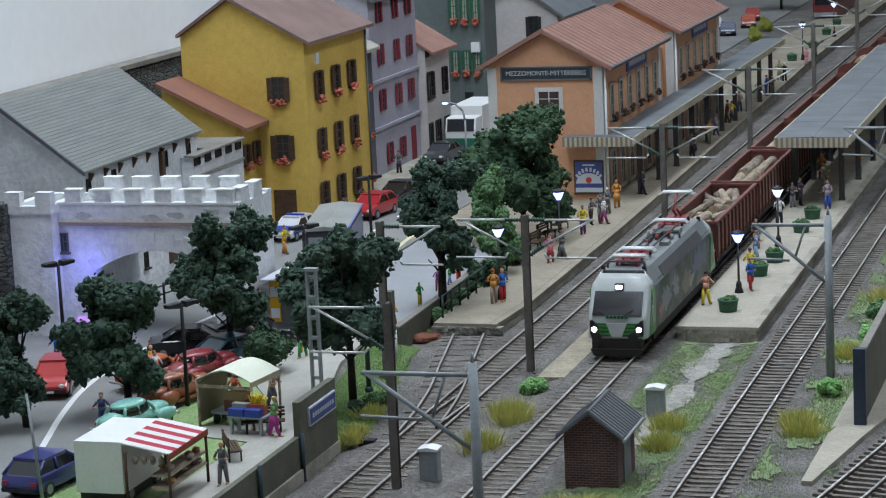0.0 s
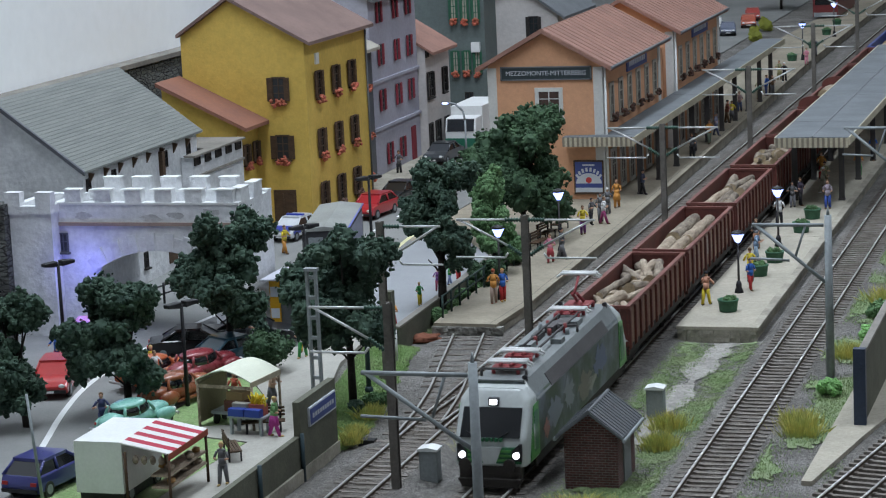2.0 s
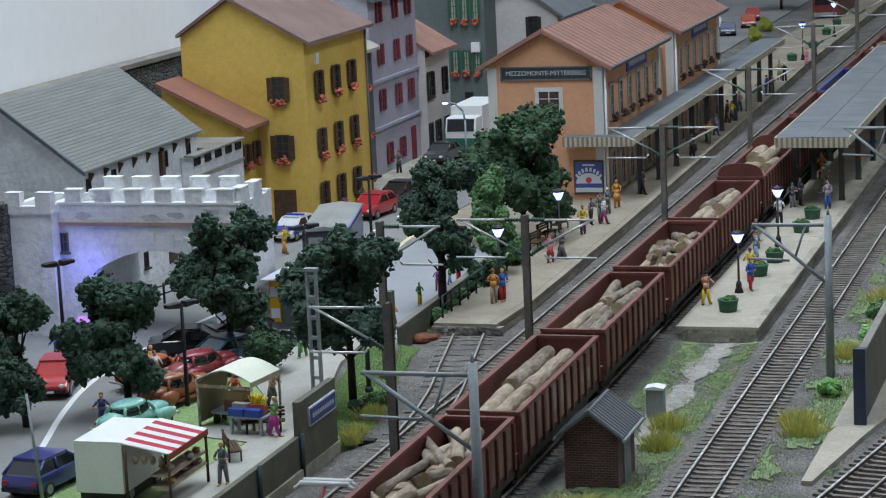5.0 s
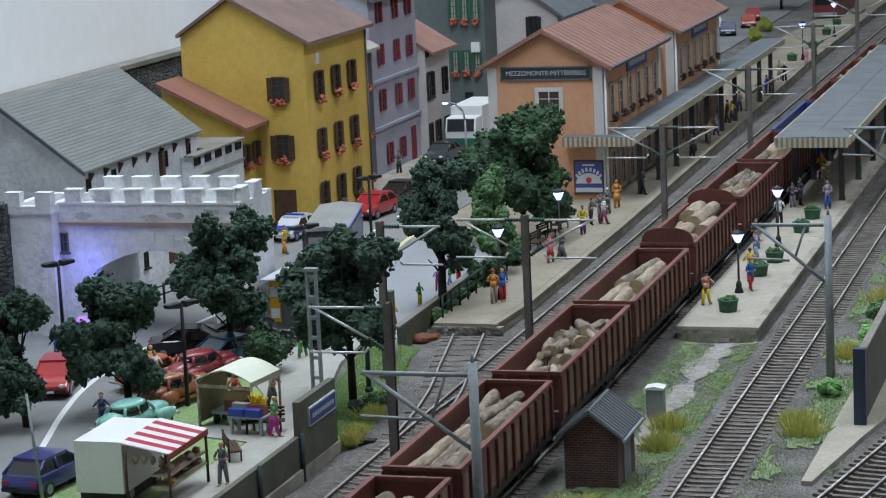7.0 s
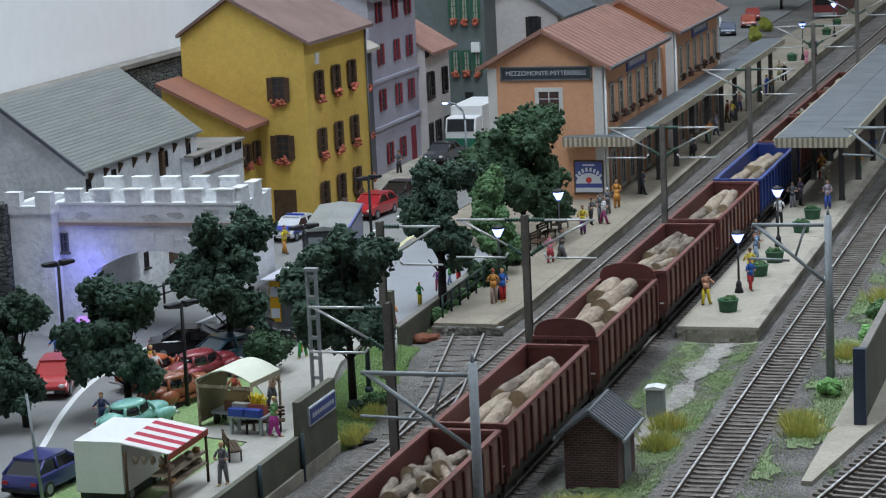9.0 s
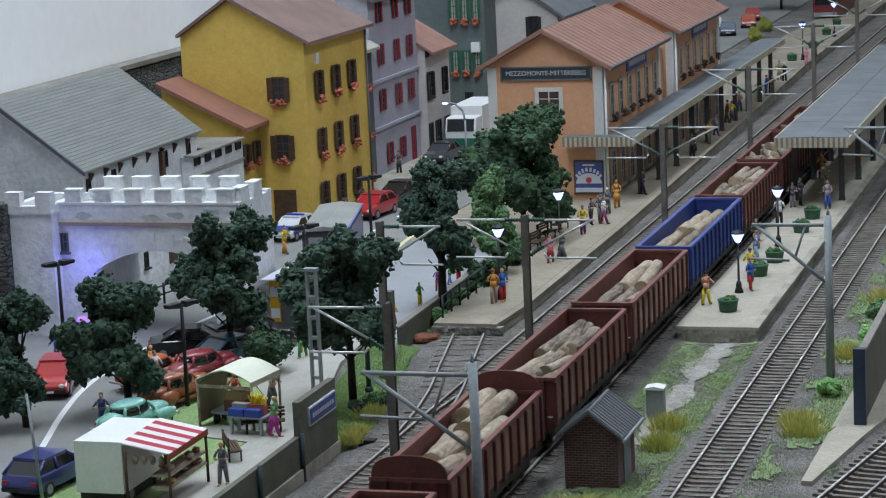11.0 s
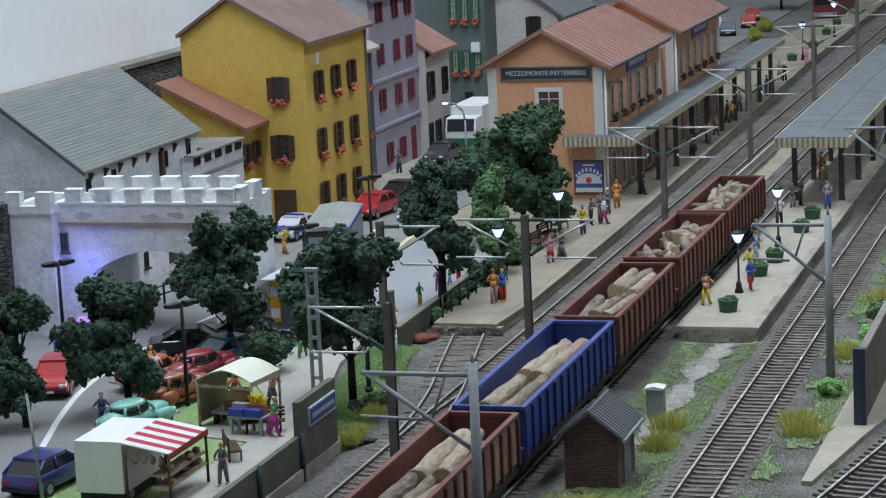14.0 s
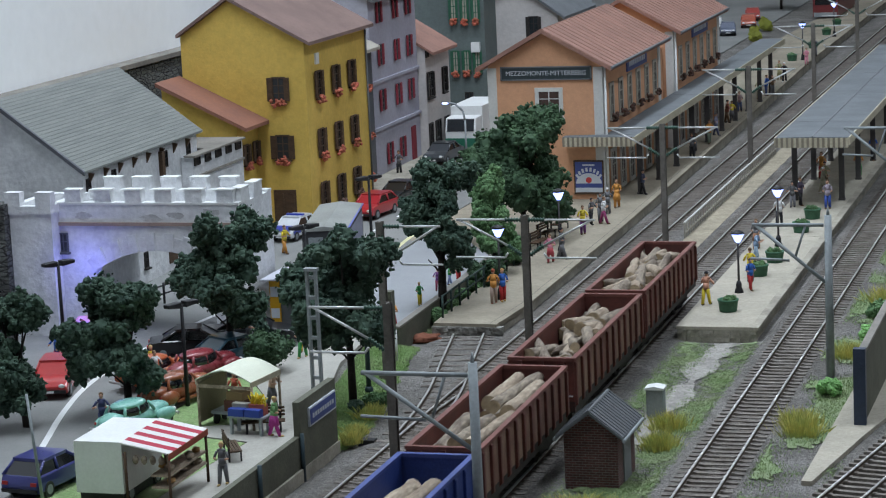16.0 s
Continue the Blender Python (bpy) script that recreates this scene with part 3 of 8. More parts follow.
yard_track()
slab("track_path", [(-3.05, 8.6), (-1.75, 8.6), (-1.75, 200), (-3.05, 200)], -0.5, -0.2, mat("sandy_path", (0.42, 0.365, 0.27), 0.95, col2=(0.30, 0.265, 0.20), var=0.4, s1=0.8, s2=6, bump=0.05, bs=7), "narrow sandy service path between the tracks", "path")
slab("cable_duct_path", [(11.35, -7), (11.75, -7), (12.9, 0), (15.6, 14), (16, 26), (11.7, 26)], -0.5, -0.22, CONCRETE, "pale concrete path beside the outer track", "path")
def patch(name, x0, x1, y0, y1, inside, material, label, category, lift=0.02, cell=0.16):
    """A thin ragged layer lying on the ground where inside(x, y) is true."""
    xs, ys = np.arange(x0, x1, cell), np.arange(y0, y1, cell)
    idx, verts, faces = {}, [], []

    def vert(i, j):
        if (i, j) not in idx:
            x, y = float(xs[i]), float(ys[j])
            idx[i, j] = len(verts)
            verts.append((x + 0.06 * noise.noise(Vector((x * 5, y * 5, 1))), y + 0.06 * noise.noise(Vector((x * 5, y * 5, 8))), ground_height(x, y) + lift))
        return idx[i, j]

    for j in range(len(ys) - 1):
        for i in range(len(xs) - 1):
            if inside(float(xs[i]) + cell / 2, float(ys[j]) + cell / 2):
                faces.append((vert(i, j), vert(i + 1, j), vert(i + 1, j + 1), vert(i, j + 1)))
    ob = cloud(name, verts, faces, material)
    for p in ob.data.polygons:
        p.use_smooth = True
    tagged(ob, label, category, kind="structure")


patch("gravel_patch", 2.4, 5.9, -2, 17, lambda x, y: abs(x - 4.05 - 0.03 * (y - 8)) < 0.55 + 0.7 * noise.noise(Vector((x * 0.8, y * 0.5, 2))) - 0.05 * max(0, 4 - y), DIRT, "bare dry gravel strip in front of the platform", "gravel", 0.055, 0.1)
def turf_cover(x, y):
    """How densely grass covers the verge before the island platform: two soft bands beside a bare strip."""
    bare = math.exp(-((x - 4.05 - 0.03 * (y - 8)) / (0.72 - 0.02 * max(0, 6 - y))) ** 2) if y > -8 else 0.0
    sides = smooth(1.75, 2.5, x) * (1 - smooth(5.6, 6.3, x))
    k = 0.62 + 0.75 * noise.noise(Vector((x * 0.5, y * 0.3, 4))) + 0.35 * noise.noise(Vector((x * 1.7, y * 1.7, 4)))
    return max(0.0, min(1.0, k)) * sides * (1 - bare)


patch("turf", 1.9, 6.1, -15, 17, lambda x, y: turf_cover(x, y) > 0.5, GRASSY, "thin patchy green turf on the gravel", "grass", 0.06, 0.1)
patch("turf", 9.4, 12.3, -10, 60, lambda x, y: noise.noise(Vector((x * 0.5, y * 0.22, 9))) + 0.14 * noise.noise(Vector((x * 2.2, y * 2.2, 4))) > 0.02, GRASSY, "thin patchy green turf beside the outer track", "grass", 0.06, 0.1)


# ---- room ----
def room():
    for name, b in (("wall_west", (-60, -58, -230, 330, -75, 110)), ("wall_east", (150, 152, -230, 330, -75, 110)), ("wall_north", (-60, 152, 330, 332, -75, 110)), ("wall_south", (-60, 152, -232, -230, -75, 110))):
        bm = bmesh.new()
        box(bm, *b)
        tagged(part(name, bm, ROOMWALL), "plain white wall of the exhibition room", "wall", kind="structure")
    bm = bmesh.new()
    box(bm, -60, 152, -232, 332, 110, 113)
    tagged(part("ceiling", bm, ROOMWALL), "plain white ceiling of the exhibition room", "ceiling", kind="structure")
    bm = bmesh.new()
    box(bm, -60, 152, -232, 332, -78, -75)
    tagged(part("floor", bm, ASPHALT), "plain grey floor of the exhibition room", "floor", kind="structure")
    bm = bmesh.new()
    box(bm, -42.4, -41.6, -60, 120, 0, 60)
    tagged(part("backdrop", bm, ROOMWALL), "bare white backdrop board behind the town", "backdrop", kind="structure")


room()
# ---- houses ----
def face_frame(face, u, z, c):
    """Local frame on a wall: right along the wall, y outward, z up. face 'y-' looks to -Y at Y=c, 'x+' to +X at X=c."""
    if face == "y-":
        return Matrix(((1, 0, 0, u * K), (0, -1, 0, c * K), (0, 0, 1, z * K), (0, 0, 0, 1)))
    return Matrix(((0, 1, 0, c * K), (1, 0, 0, u * K), (0, 0, 1, z * K), (0, 0, 0, 1)))


def window(house, face, u, z, c, w, h, frame_mat, pane=None, shutters=None, flowers=None, bars=1, frame_w=0.1, sill=True, shut_w=None, name="window"):
    """A window with frame, pane, glazing bars, and where asked open shutters and a flower box. u, z: its middle."""
    pane = pane or PANE
    bm = bmesh.new()
    box(bm, -w / 2, w / 2, 0.0, 0.03, -h / 2, h / 2)
    win = part(name, bm, pane, house, m=face_frame(face, u, z, c))
    bm = bmesh.new()
    f = frame_w
    for x0, x1, z0, z1 in ((-w / 2 - f, -w / 2, -h / 2 - f, h / 2 + f), (w / 2, w / 2 + f, -h / 2 - f, h / 2 + f), (-w / 2, w / 2, h / 2, h / 2 + f), (-w / 2, w / 2, -h / 2 - f, -h / 2)):
        box(bm, x0, x1, -0.02, 0.09, z0, z1)
    part("window_frame", bm, frame_mat, win)
    bm = bmesh.new()
    for i in range(bars):
        x = -w / 2 + w * (i + 1) / (bars + 1)
        box(bm, x - 0.03, x + 0.03, 0.03, 0.065, -h / 2, h / 2)
    for k in ((-0.17, 0.17) if h > 1.3 else (0.05,)):
        box(bm, -w / 2, w / 2, 0.03, 0.06, k * h - 0.025, k * h + 0.025)
    part("glazing_bar", bm, frame_mat, win)
    if sill:
        bm = bmesh.new()
        box(bm, -w / 2 - f - 0.08, w / 2 + f + 0.08, -0.02, 0.2, -h / 2 - f - 0.1, -h / 2 - f)
        part("window_sill", bm, frame_mat, win)
    if shutters:
        sw = shut_w or w * 0.5
        for s in (-1, 1):
            bm = bmesh.new()
            x0 = s * (w / 2 + 0.02 + sw / 2)
            box(bm, x0 - sw / 2, x0 + sw / 2, 0.09, 0.15, -h / 2 - 0.05, h / 2 + 0.05)
            for k in range(5):
                zz = -h / 2 + h * (k + 0.5) / 5
                box(bm, x0 - sw * 0.38, x0 + sw * 0.38, 0.15, 0.175, zz - h * 0.07, zz + h * 0.07)
            part("shutter", bm, shutters, win)
    if flowers:
        bm = bmesh.new()
        rng = random.Random(int(u * 31 + z * 7))
        for k in range(20):
            ball(bm, (rng.uniform(-0.62, 0.62) * w, 0.2 + rng.uniform(-0.08, 0.2), -h / 2 - 0.1 + rng.uniform(-0.3, 0.16)), 0.13, 0.11, 0.11, 1, 1.2, k + u)
        part("flower_box", bm, flowers, win)
    return win


def gable_house(name, x0, x1, y0, y1, z0, ze0, ze1, xr, zr, wall, roof, label, over=(0.5, 0.5), thick=0.22, rows=0, left_over=None):
    """A house with its ridge along Y: eaves ze0 at x0 and ze1 at x1, ridge at (xr, zr)."""
    h = thing(name, at(0, 0, z0), label, "house", "houses of the model town")
    bm = bmesh.new()
    prism(bm, [(x0, 0), (x1, 0), (x1, ze1 - z0), (xr, zr - z0), (x0, ze0 - z0)], "y", y0, y1)
    part("wall", bm, wall, h)
    for (xe, ze) in ((x0, ze0), (x1, ze1)):
        sl = (zr - ze) / (xr - xe)
        o = over[0] if xe == x1 else (left_over if left_over is not None else over[0])
        xo = xe + (o if xe > xr else -o)
        zo = ze + sl * (xo - xe)
        bm = bmesh.new()
        prism(bm, [(xr, zr - z0 + 0.03), (xo, zo - z0 + 0.03), (xo, zo - z0 + 0.03 + thick), (xr, zr - z0 + 0.03 + thick)], "y", y0 - over[1], y1 + over[1])
        rf = part("roof", bm, roof, h)
        if rows:
            # standing ribs down the slope
            y = y0 - over[1] + 0.1
            while y < y1 + over[1]:
                bm = bmesh.new()
                prism(bm, [(xr, zr - z0 + thick), (xo, zo - z0 + thick), (xo, zo - z0 + thick + 0.075), (xr, zr - z0 + thick + 0.075)], "y", y, y + 0.1)
                part("roof_rib", bm, roof, rf)
                y += rows
    return h


def letters(text, parent, m, width, material, depth=0.02):
    cu = bpy.data.curves.new("lettering", "FONT")
    cu.body, cu.align_x, cu.align_y, cu.extrude = text, "CENTER", "CENTER", depth
    tmp = new("lettering", cu)
    me = bpy.data.meshes.new_from_object(tmp.evaluated_get(bpy.context.evaluated_depsgraph_get()))
    bpy.data.objects.remove(tmp)
    xs = [v.co.x for v in me.vertices]
    k = width / (max(xs) - min(xs))
    me.transform(Matrix.Diagonal((k * K, k * K, K, 1)))
    me.materials.append(material)
    ob = new("lettering", me)
    ob.parent = parent
    ob.matrix_basis = m
    return ob


def yellow_house():
    h = gable_house("yellow_house", -35.4, -27.1, 45.5, 57.6, TOWN, 12.45, 12.0, -32.0, 14.7, YELLOW, ROOFBROWN, "tall ochre yellow plastered town house with brown shutters and geraniums", over=(0.5, 0.4), rows=0, left_over=0.15)
    for z in (9.05 - 0.3, 5.35 - 0.3, 1.6):
        for y in (47.75, 51.0, 54.2):
            window(h, "x+", y, z, -27.1, 0.8, 1.55, DARKWOOD, PANE, DARKWOOD, FLOWER if z > 3 else FLOWERDULL, shut_w=0.42)
    window(h, "y-", -28.93, 8.7, 45.5, 0.72, 1.4, DARKWOOD, PANE, DARKWOOD, FLOWER, shut_w=0.37)
    window(h, "y-", -28.85, 5.02, 45.5, 0.75, 1.4, DARKWOOD, PANE, DARKWOOD, FLOWER, shut_w=0.4)
    bm = bmesh.new()
    box(bm, -0.75, 0.75, 0.0, 0.08, 0, 2.3)
    for s in (-0.35, 0.35):
        box(bm, s - 0.28, s + 0.28, 0.08, 0.12, 0.2, 2.1)
    part("door", bm, DARKWOOD, h, m=face_frame("y-", -28.9, 0.0, 45.5))
    bm = bmesh.new()
    box(bm, -0.3, 0.3, 0, 0.12, -0.35, 0.35)
    part("wall_plate", bm, PLAINWHITE, h, m=face_frame("x+", 47.6, 10.4, -27.1))
    bm = bmesh.new()
    tube(bm, (-27.0, 57.3, 0), (-27.0, 57.3, 11.7), 0.07)
    part("downpipe", bm, ROOFSLATE, h)
    # lean-to wing with its own roof
    a = thing("yellow_wing", at(0, 0, TOWN), "low ochre wing with a red-brown lean-to roof", "house", "houses of the model town")
    bm = bmesh.new()
    prism(bm, [(-35.4, 0), (-30.5, 0), (-30.5, 6.95), (-35.4, 9.35)], "y", 42.0, 45.46)
    part("wall", bm, YELLOW, a)
    bm = bmesh.new()
    prism(bm, [(-35.6, 9.42), (-29.7, 6.55), (-29.7, 6.78), (-35.6, 9.66)], "y", 41.5, 45.47)
    part("roof", bm, WINGROOF, a)
    for y in (43.2, 44.85):
        window(a, "x+", y, 4.9, -30.5, 0.6, 1.05, DARKWOOD, PANE, DARKWOOD, FLOWER, shut_w=0.32)
    # dark back house between
    g = gable_house("dark_house", -36, -28.85, 57.75, 63.9, TOWN, 10.1, 9.9, -32, 11.6, DARKGREY, TRIMTAN, "narrow dark grey house behind the yellow one", over=(0.6, 0.3))
    for z in (1.4, 4.3, 7.6):
        window(g, "x+", 62.2, z, -28.85, 0.8, 1.4, OFFWHITE, PANE, None, FLOWER)


def grey_house():
    h = gable_house("lavender_house", -37, -29.0, 64.0, 75.0, TOWN, 13.3, 13.1, -33, 15.2, GREYBLUE, ROOFSLATE, "lavender grey town house with crimson shutters", over=(0.5, 0.3))
    for z, ww in ((8.7, 0.6), (5.47, 0.62), (1.5, 0.62), (11.75, 0.6)):
        for i, y in enumerate((66.2, 69.95, 73.0) if z > 2 else (67.3, 70.3, 73.1)):
            if z < 2 and i == 2:
                bm = bmesh.new()
                box(bm, -0.5, 0.5, 0, 0.08, -1.35, 1.15)
                part("door", bm, REDWOOD, h, m=face_frame("x+", y + 0.1, z, -29.0))
                continue
            window(h, "x+", y, z, -29.0, ww * (0.8 if (i == 1 and z > 8) else 1), 1.4, DARKGREY, PANE, REDWOOD, None, frame_w=0.06, sill=False, shut_w=0.36)
    for z in (3.4, 6.75):
        bm = bmesh.new()
        box(bm, -0.06, 0.15, 63.98, 75.02, z, z + 0.22, Matrix.Translation((-29.0, 0, 0)))
        part("string_course", bm, GREYBLUE, h)
    w = gable_house("white_house", -36, -28.4, 75.06, 81.2, TOWN, 8.6, 8.4, -32, 10.6, OFFWHITE, ROOFRED, "narrow off-white house with an orange tiled roof", over=(0.7, 0.15))
    for z in (5.4,):
        for y in (76.0, 79.7):
            window(w, "x+", y, z, -28.4, 1.25 if y < 79 else 0.8, 1.75, BLACKWOOD, PANE, BLACKWOOD, None, shut_w=0.25)
    for y in (75.5, 77.4, 78.9):
        window(w, "x+", y, 7.85, -28.4, 0.6, 0.5, BLACKWOOD, PANE, sill=False)
    for y, ww in ((75.7, 0.8), (77.6, 1.2), (79.9, 1.0)):
        window(w, "x+", y, 1.35, -28.4, ww, 2.2, BLACKWOOD, PANE, sill=False)
    t = gable_house("slate_green_house", -36, -27.35, 88.0, 91.5, TOWN, 13.2, 12.9, -31.6, 15.2, TEAL, ROOFSLATE, "dark slate green house with flower boxes", over=(0.5, 0.3))
    for z in (10.0, 5.85):
        for x in (-29.86, -28.93, -28.02):
            window(t, "y-", x, z, 88.0, 0.34, 1.6, GREENWOOD, TRIMTAN, GREENWOOD, FLOWER, shut_w=0.2)
    window(t, "y-", -29.9, 1.9, 88.0, 0.6, 0.9, BLACKWOOD, PANE)
    window(t, "y-", -28.85, 2.75, 88.0, 0.5, 1.1, BLACKWOOD, PANE)
    bm = bmesh.new()
    box(bm, -0.35, 0.35, 0, 0.3, -0.4, 0.4)
    part("shop_sign", bm, PLAINWHITE, t, m=face_frame("y-", -28.1, 7.0, 88.0))
    c = gable_house("cream_house", -32.0, -24.6, 101, 112, TOWN, 8.75, 8.75, -28.2, 11.4, OFFWHITE, ROOFSLATE, "off-white house with a dark slate roof", over=(0.7, 0.5))
    for x in (-26.7,):
        window(c, "y-", x, 7.35, 101, 0.7, 1.6, BLACKWOOD, PANE, BLACKWOOD, shut_w=0.3)
    for x in (-29.9, -26.7):
        window(c, "y-", x, 3.4, 101, 0.8, 1.6, BLACKWOOD, PANE)
    gable_house("grey_house", -36, -28.6, 103, 118, TOWN, 13.0, 13.0, -32, 15, DARKGREY, ROOFSLATE, "dark grey house at the end of the street", over=(0.5, 0.3))


def station(y0, y1, main):
    label = "apricot plastered station building with pale corners and red roof"
    h = gable_house("station_building", -18.0, -10.4, y0, y1, TOWN, 9.2, 9.2, -14.2, 11.3, ORANGE, ROOFRED, label, over=(0.75, 0.55), thick=0.26, rows=1.05)
    h["category"] = "station"
    # corner stones
    for x0, x1, ya, yb in ((-18.05, -17.45, y0 - 0.06, y0 + 0.4), (-10.95, -10.34, y0 - 0.06, y0 + 0.7), (-10.7, -10.34, y1 - 0.7, y1 + 0.05)):
        bm = bmesh.new()
        box(bm, x0, x1, ya, yb, 0, 8.75)
        part("corner_pilaster", bm, TRIMWHITE, h)
    bm = bmesh.new()
    tube(bm, (-10.2, y0 + 0.1, 0), (-10.2, y0 + 0.1, 8.8), 0.075)
    part("downpipe", bm, PLAINWHITE, h)
    bm = bmesh.new()
    tube(bm, (-9.62, y0 - 0.5, 8.72), (-9.62, y1 + 0.5, 8.72), 0.1)
    part("gutter", bm, ROOFSLATE, h)
    step = (y1 - y0 - 4.6) / 5
    for i in range(6):
        y = y0 + 2.6 + i * step
        # Tan frames here hold the shade of this wall in their colour.
        window(h, "x+", y, 6.25, -10.4, 0.85, 1.95, TRIMTAN, PANE, None, FLOWERDULL, frame_w=0.22)
    for i in range(6):
        y = y0 + 2.6 + i * step
        window(h, "x+", y, 1.6, -10.4, 1.1, 2.5, TRIMWHITE, PANEBROWN, None, None, frame_w=0.26, sill=False, name="glazed_door")
    bm = bmesh.new()
    box(bm, -3.2, 3.2, 0.0, 0.1, -0.48, 0.48)
    s = part("name_board", bm, SIGNBLUE, h, "blue station name board", m=face_frame("x+", y0 + 10.6, 8.05, -10.4))
    bm = bmesh.new()
    for k in range(9):
        box(bm, -2.6 + k * 0.58, -2.6 + k * 0.58 + 0.42, 0.1, 0.115, -0.18, 0.18)
    part("lettering_bars", bm, SIGNPALE, s)
    if main:
        bm = bmesh.new()
        box(bm, -3.0, 3.0, 0.0, 0.09, -0.42, 0.42)
        s = part("name_board", bm, SIGNDARK, h, "dark station name board with a pale frame", m=face_frame("y-", -14.1, 8.38, y0))
        bm = bmesh.new()
        for x0, x1, z0, z1 in ((-3.06, 3.06, 0.37, 0.45), (-3.06, 3.06, -0.45, -0.37), (-3.06, -2.97, -0.45, 0.45), (2.97, 3.06, -0.45, 0.45)):
            box(bm, x0, x1, 0.0, 0.13, z0, z1)
        part("board_frame", bm, ROOFSLATE, s)
        letters("MEZZOMONTE-MITTERBERG", s, Matrix(((1, 0, 0, 0), (0, 0, 1, 0.1 * K), (0, 1, 0, 0), (0, 0, 0, 1))), 5.35, SIGNPALE)
        window(h, "y-", -13.95, 6.45, y0, 1.35, 1.45, TRIMWHITE, PANEBROWN, None, FLOWERDULL, frame_w=0.26)
        window(h, "y-", -16.4, 2.0, y0, 1.2, 1.8, TRIMWHITE, PANEBROWN, None, None, frame_w=0.24)
        # advertisement: plain shapes in its colours
        bm = bmesh.new()
        box(bm, -1.0, 1.0, 0.0, 0.12, -1.15, 1.1)
        ad = thing("poster_board", at(-11.35, y0 - 0.05, 1.75), "framed blue and white advertising poster on the station wall", "poster")
        ad.matrix_basis = face_frame("y-", -11.45, 1.8 + TOWN - 0.25, y0)
        part("board_frame", bm, DARKWOOD, ad)
        for nm, mt, b in (("poster_field", SIGNBLUE, (-0.9, 0.9, 0.12, 0.135, -1.0, 1.0)), ("poster_line", SIGNPALE, (-0.4, 0.4, 0.135, 0.15, 0.74, 0.84)), ("poster_strip", SIGNPALE, (-0.9, 0.9, 0.135, 0.145, -1.0, -0.7))):
            bm = bmesh.new()
            box(bm, *b)
            part(nm, bm, mt, ad)
        bm = bmesh.new()
        prism(bm, [(0.86 * math.cos(a), -0.42 + 0.68 * math.sin(a)) for a in np.linspace(0, math.pi, 17)], "y", 0.135, 0.145)
        part("poster_dome", bm, SIGNPALE, ad)
        bm = bmesh.new()
        prism(bm, [(0.2 * math.cos(a), -0.2 + 0.2 * math.sin(a)) for a in np.linspace(0, 2 * math.pi, 12, endpoint=False)], "y", 0.145, 0.155)
        part("poster_emblem", bm, paint(0.5, 0.05, 0.05), ad)
        for k in range(8):
            a = math.pi * (0.86 - 0.72 * k / 7)
            bm = bmesh.new()
            box(bm, -0.075, 0.075, 0.135, 0.15, -0.13, 0.13, Matrix.Translation((0.84 * math.cos(a), 0, -0.25 + 0.75 * math.sin(a))) @ Matrix.Rotation(-(a - math.pi / 2) * 0.6, 4, "Y"))
            part("poster_bar", bm, SIGNPALE, ad)
    return h


def station_link():
    h = thing("station_link", at(0, 0, TOWN), "low apricot linking block with an arched door", "station")
    bm = bmesh.new()
    box(bm, -17, -11.2, 74.1, 78.9, 0, 7.6)
    part("wall", bm, ORANGE, h)
    bm = bmesh.new()
    pts = [(-0.6, -1.4), (0.6, -1.4), (0.6, 0.9), (0.42, 1.3), (0, 1.5), (-0.42, 1.3), (-0.6, 0.9)]
    prism(bm, pts, "y", 0, 0.1)
    part("arched_door", bm, DARKWOOD, h, m=face_frame("x+", 76.6, 5.6, -11.2))


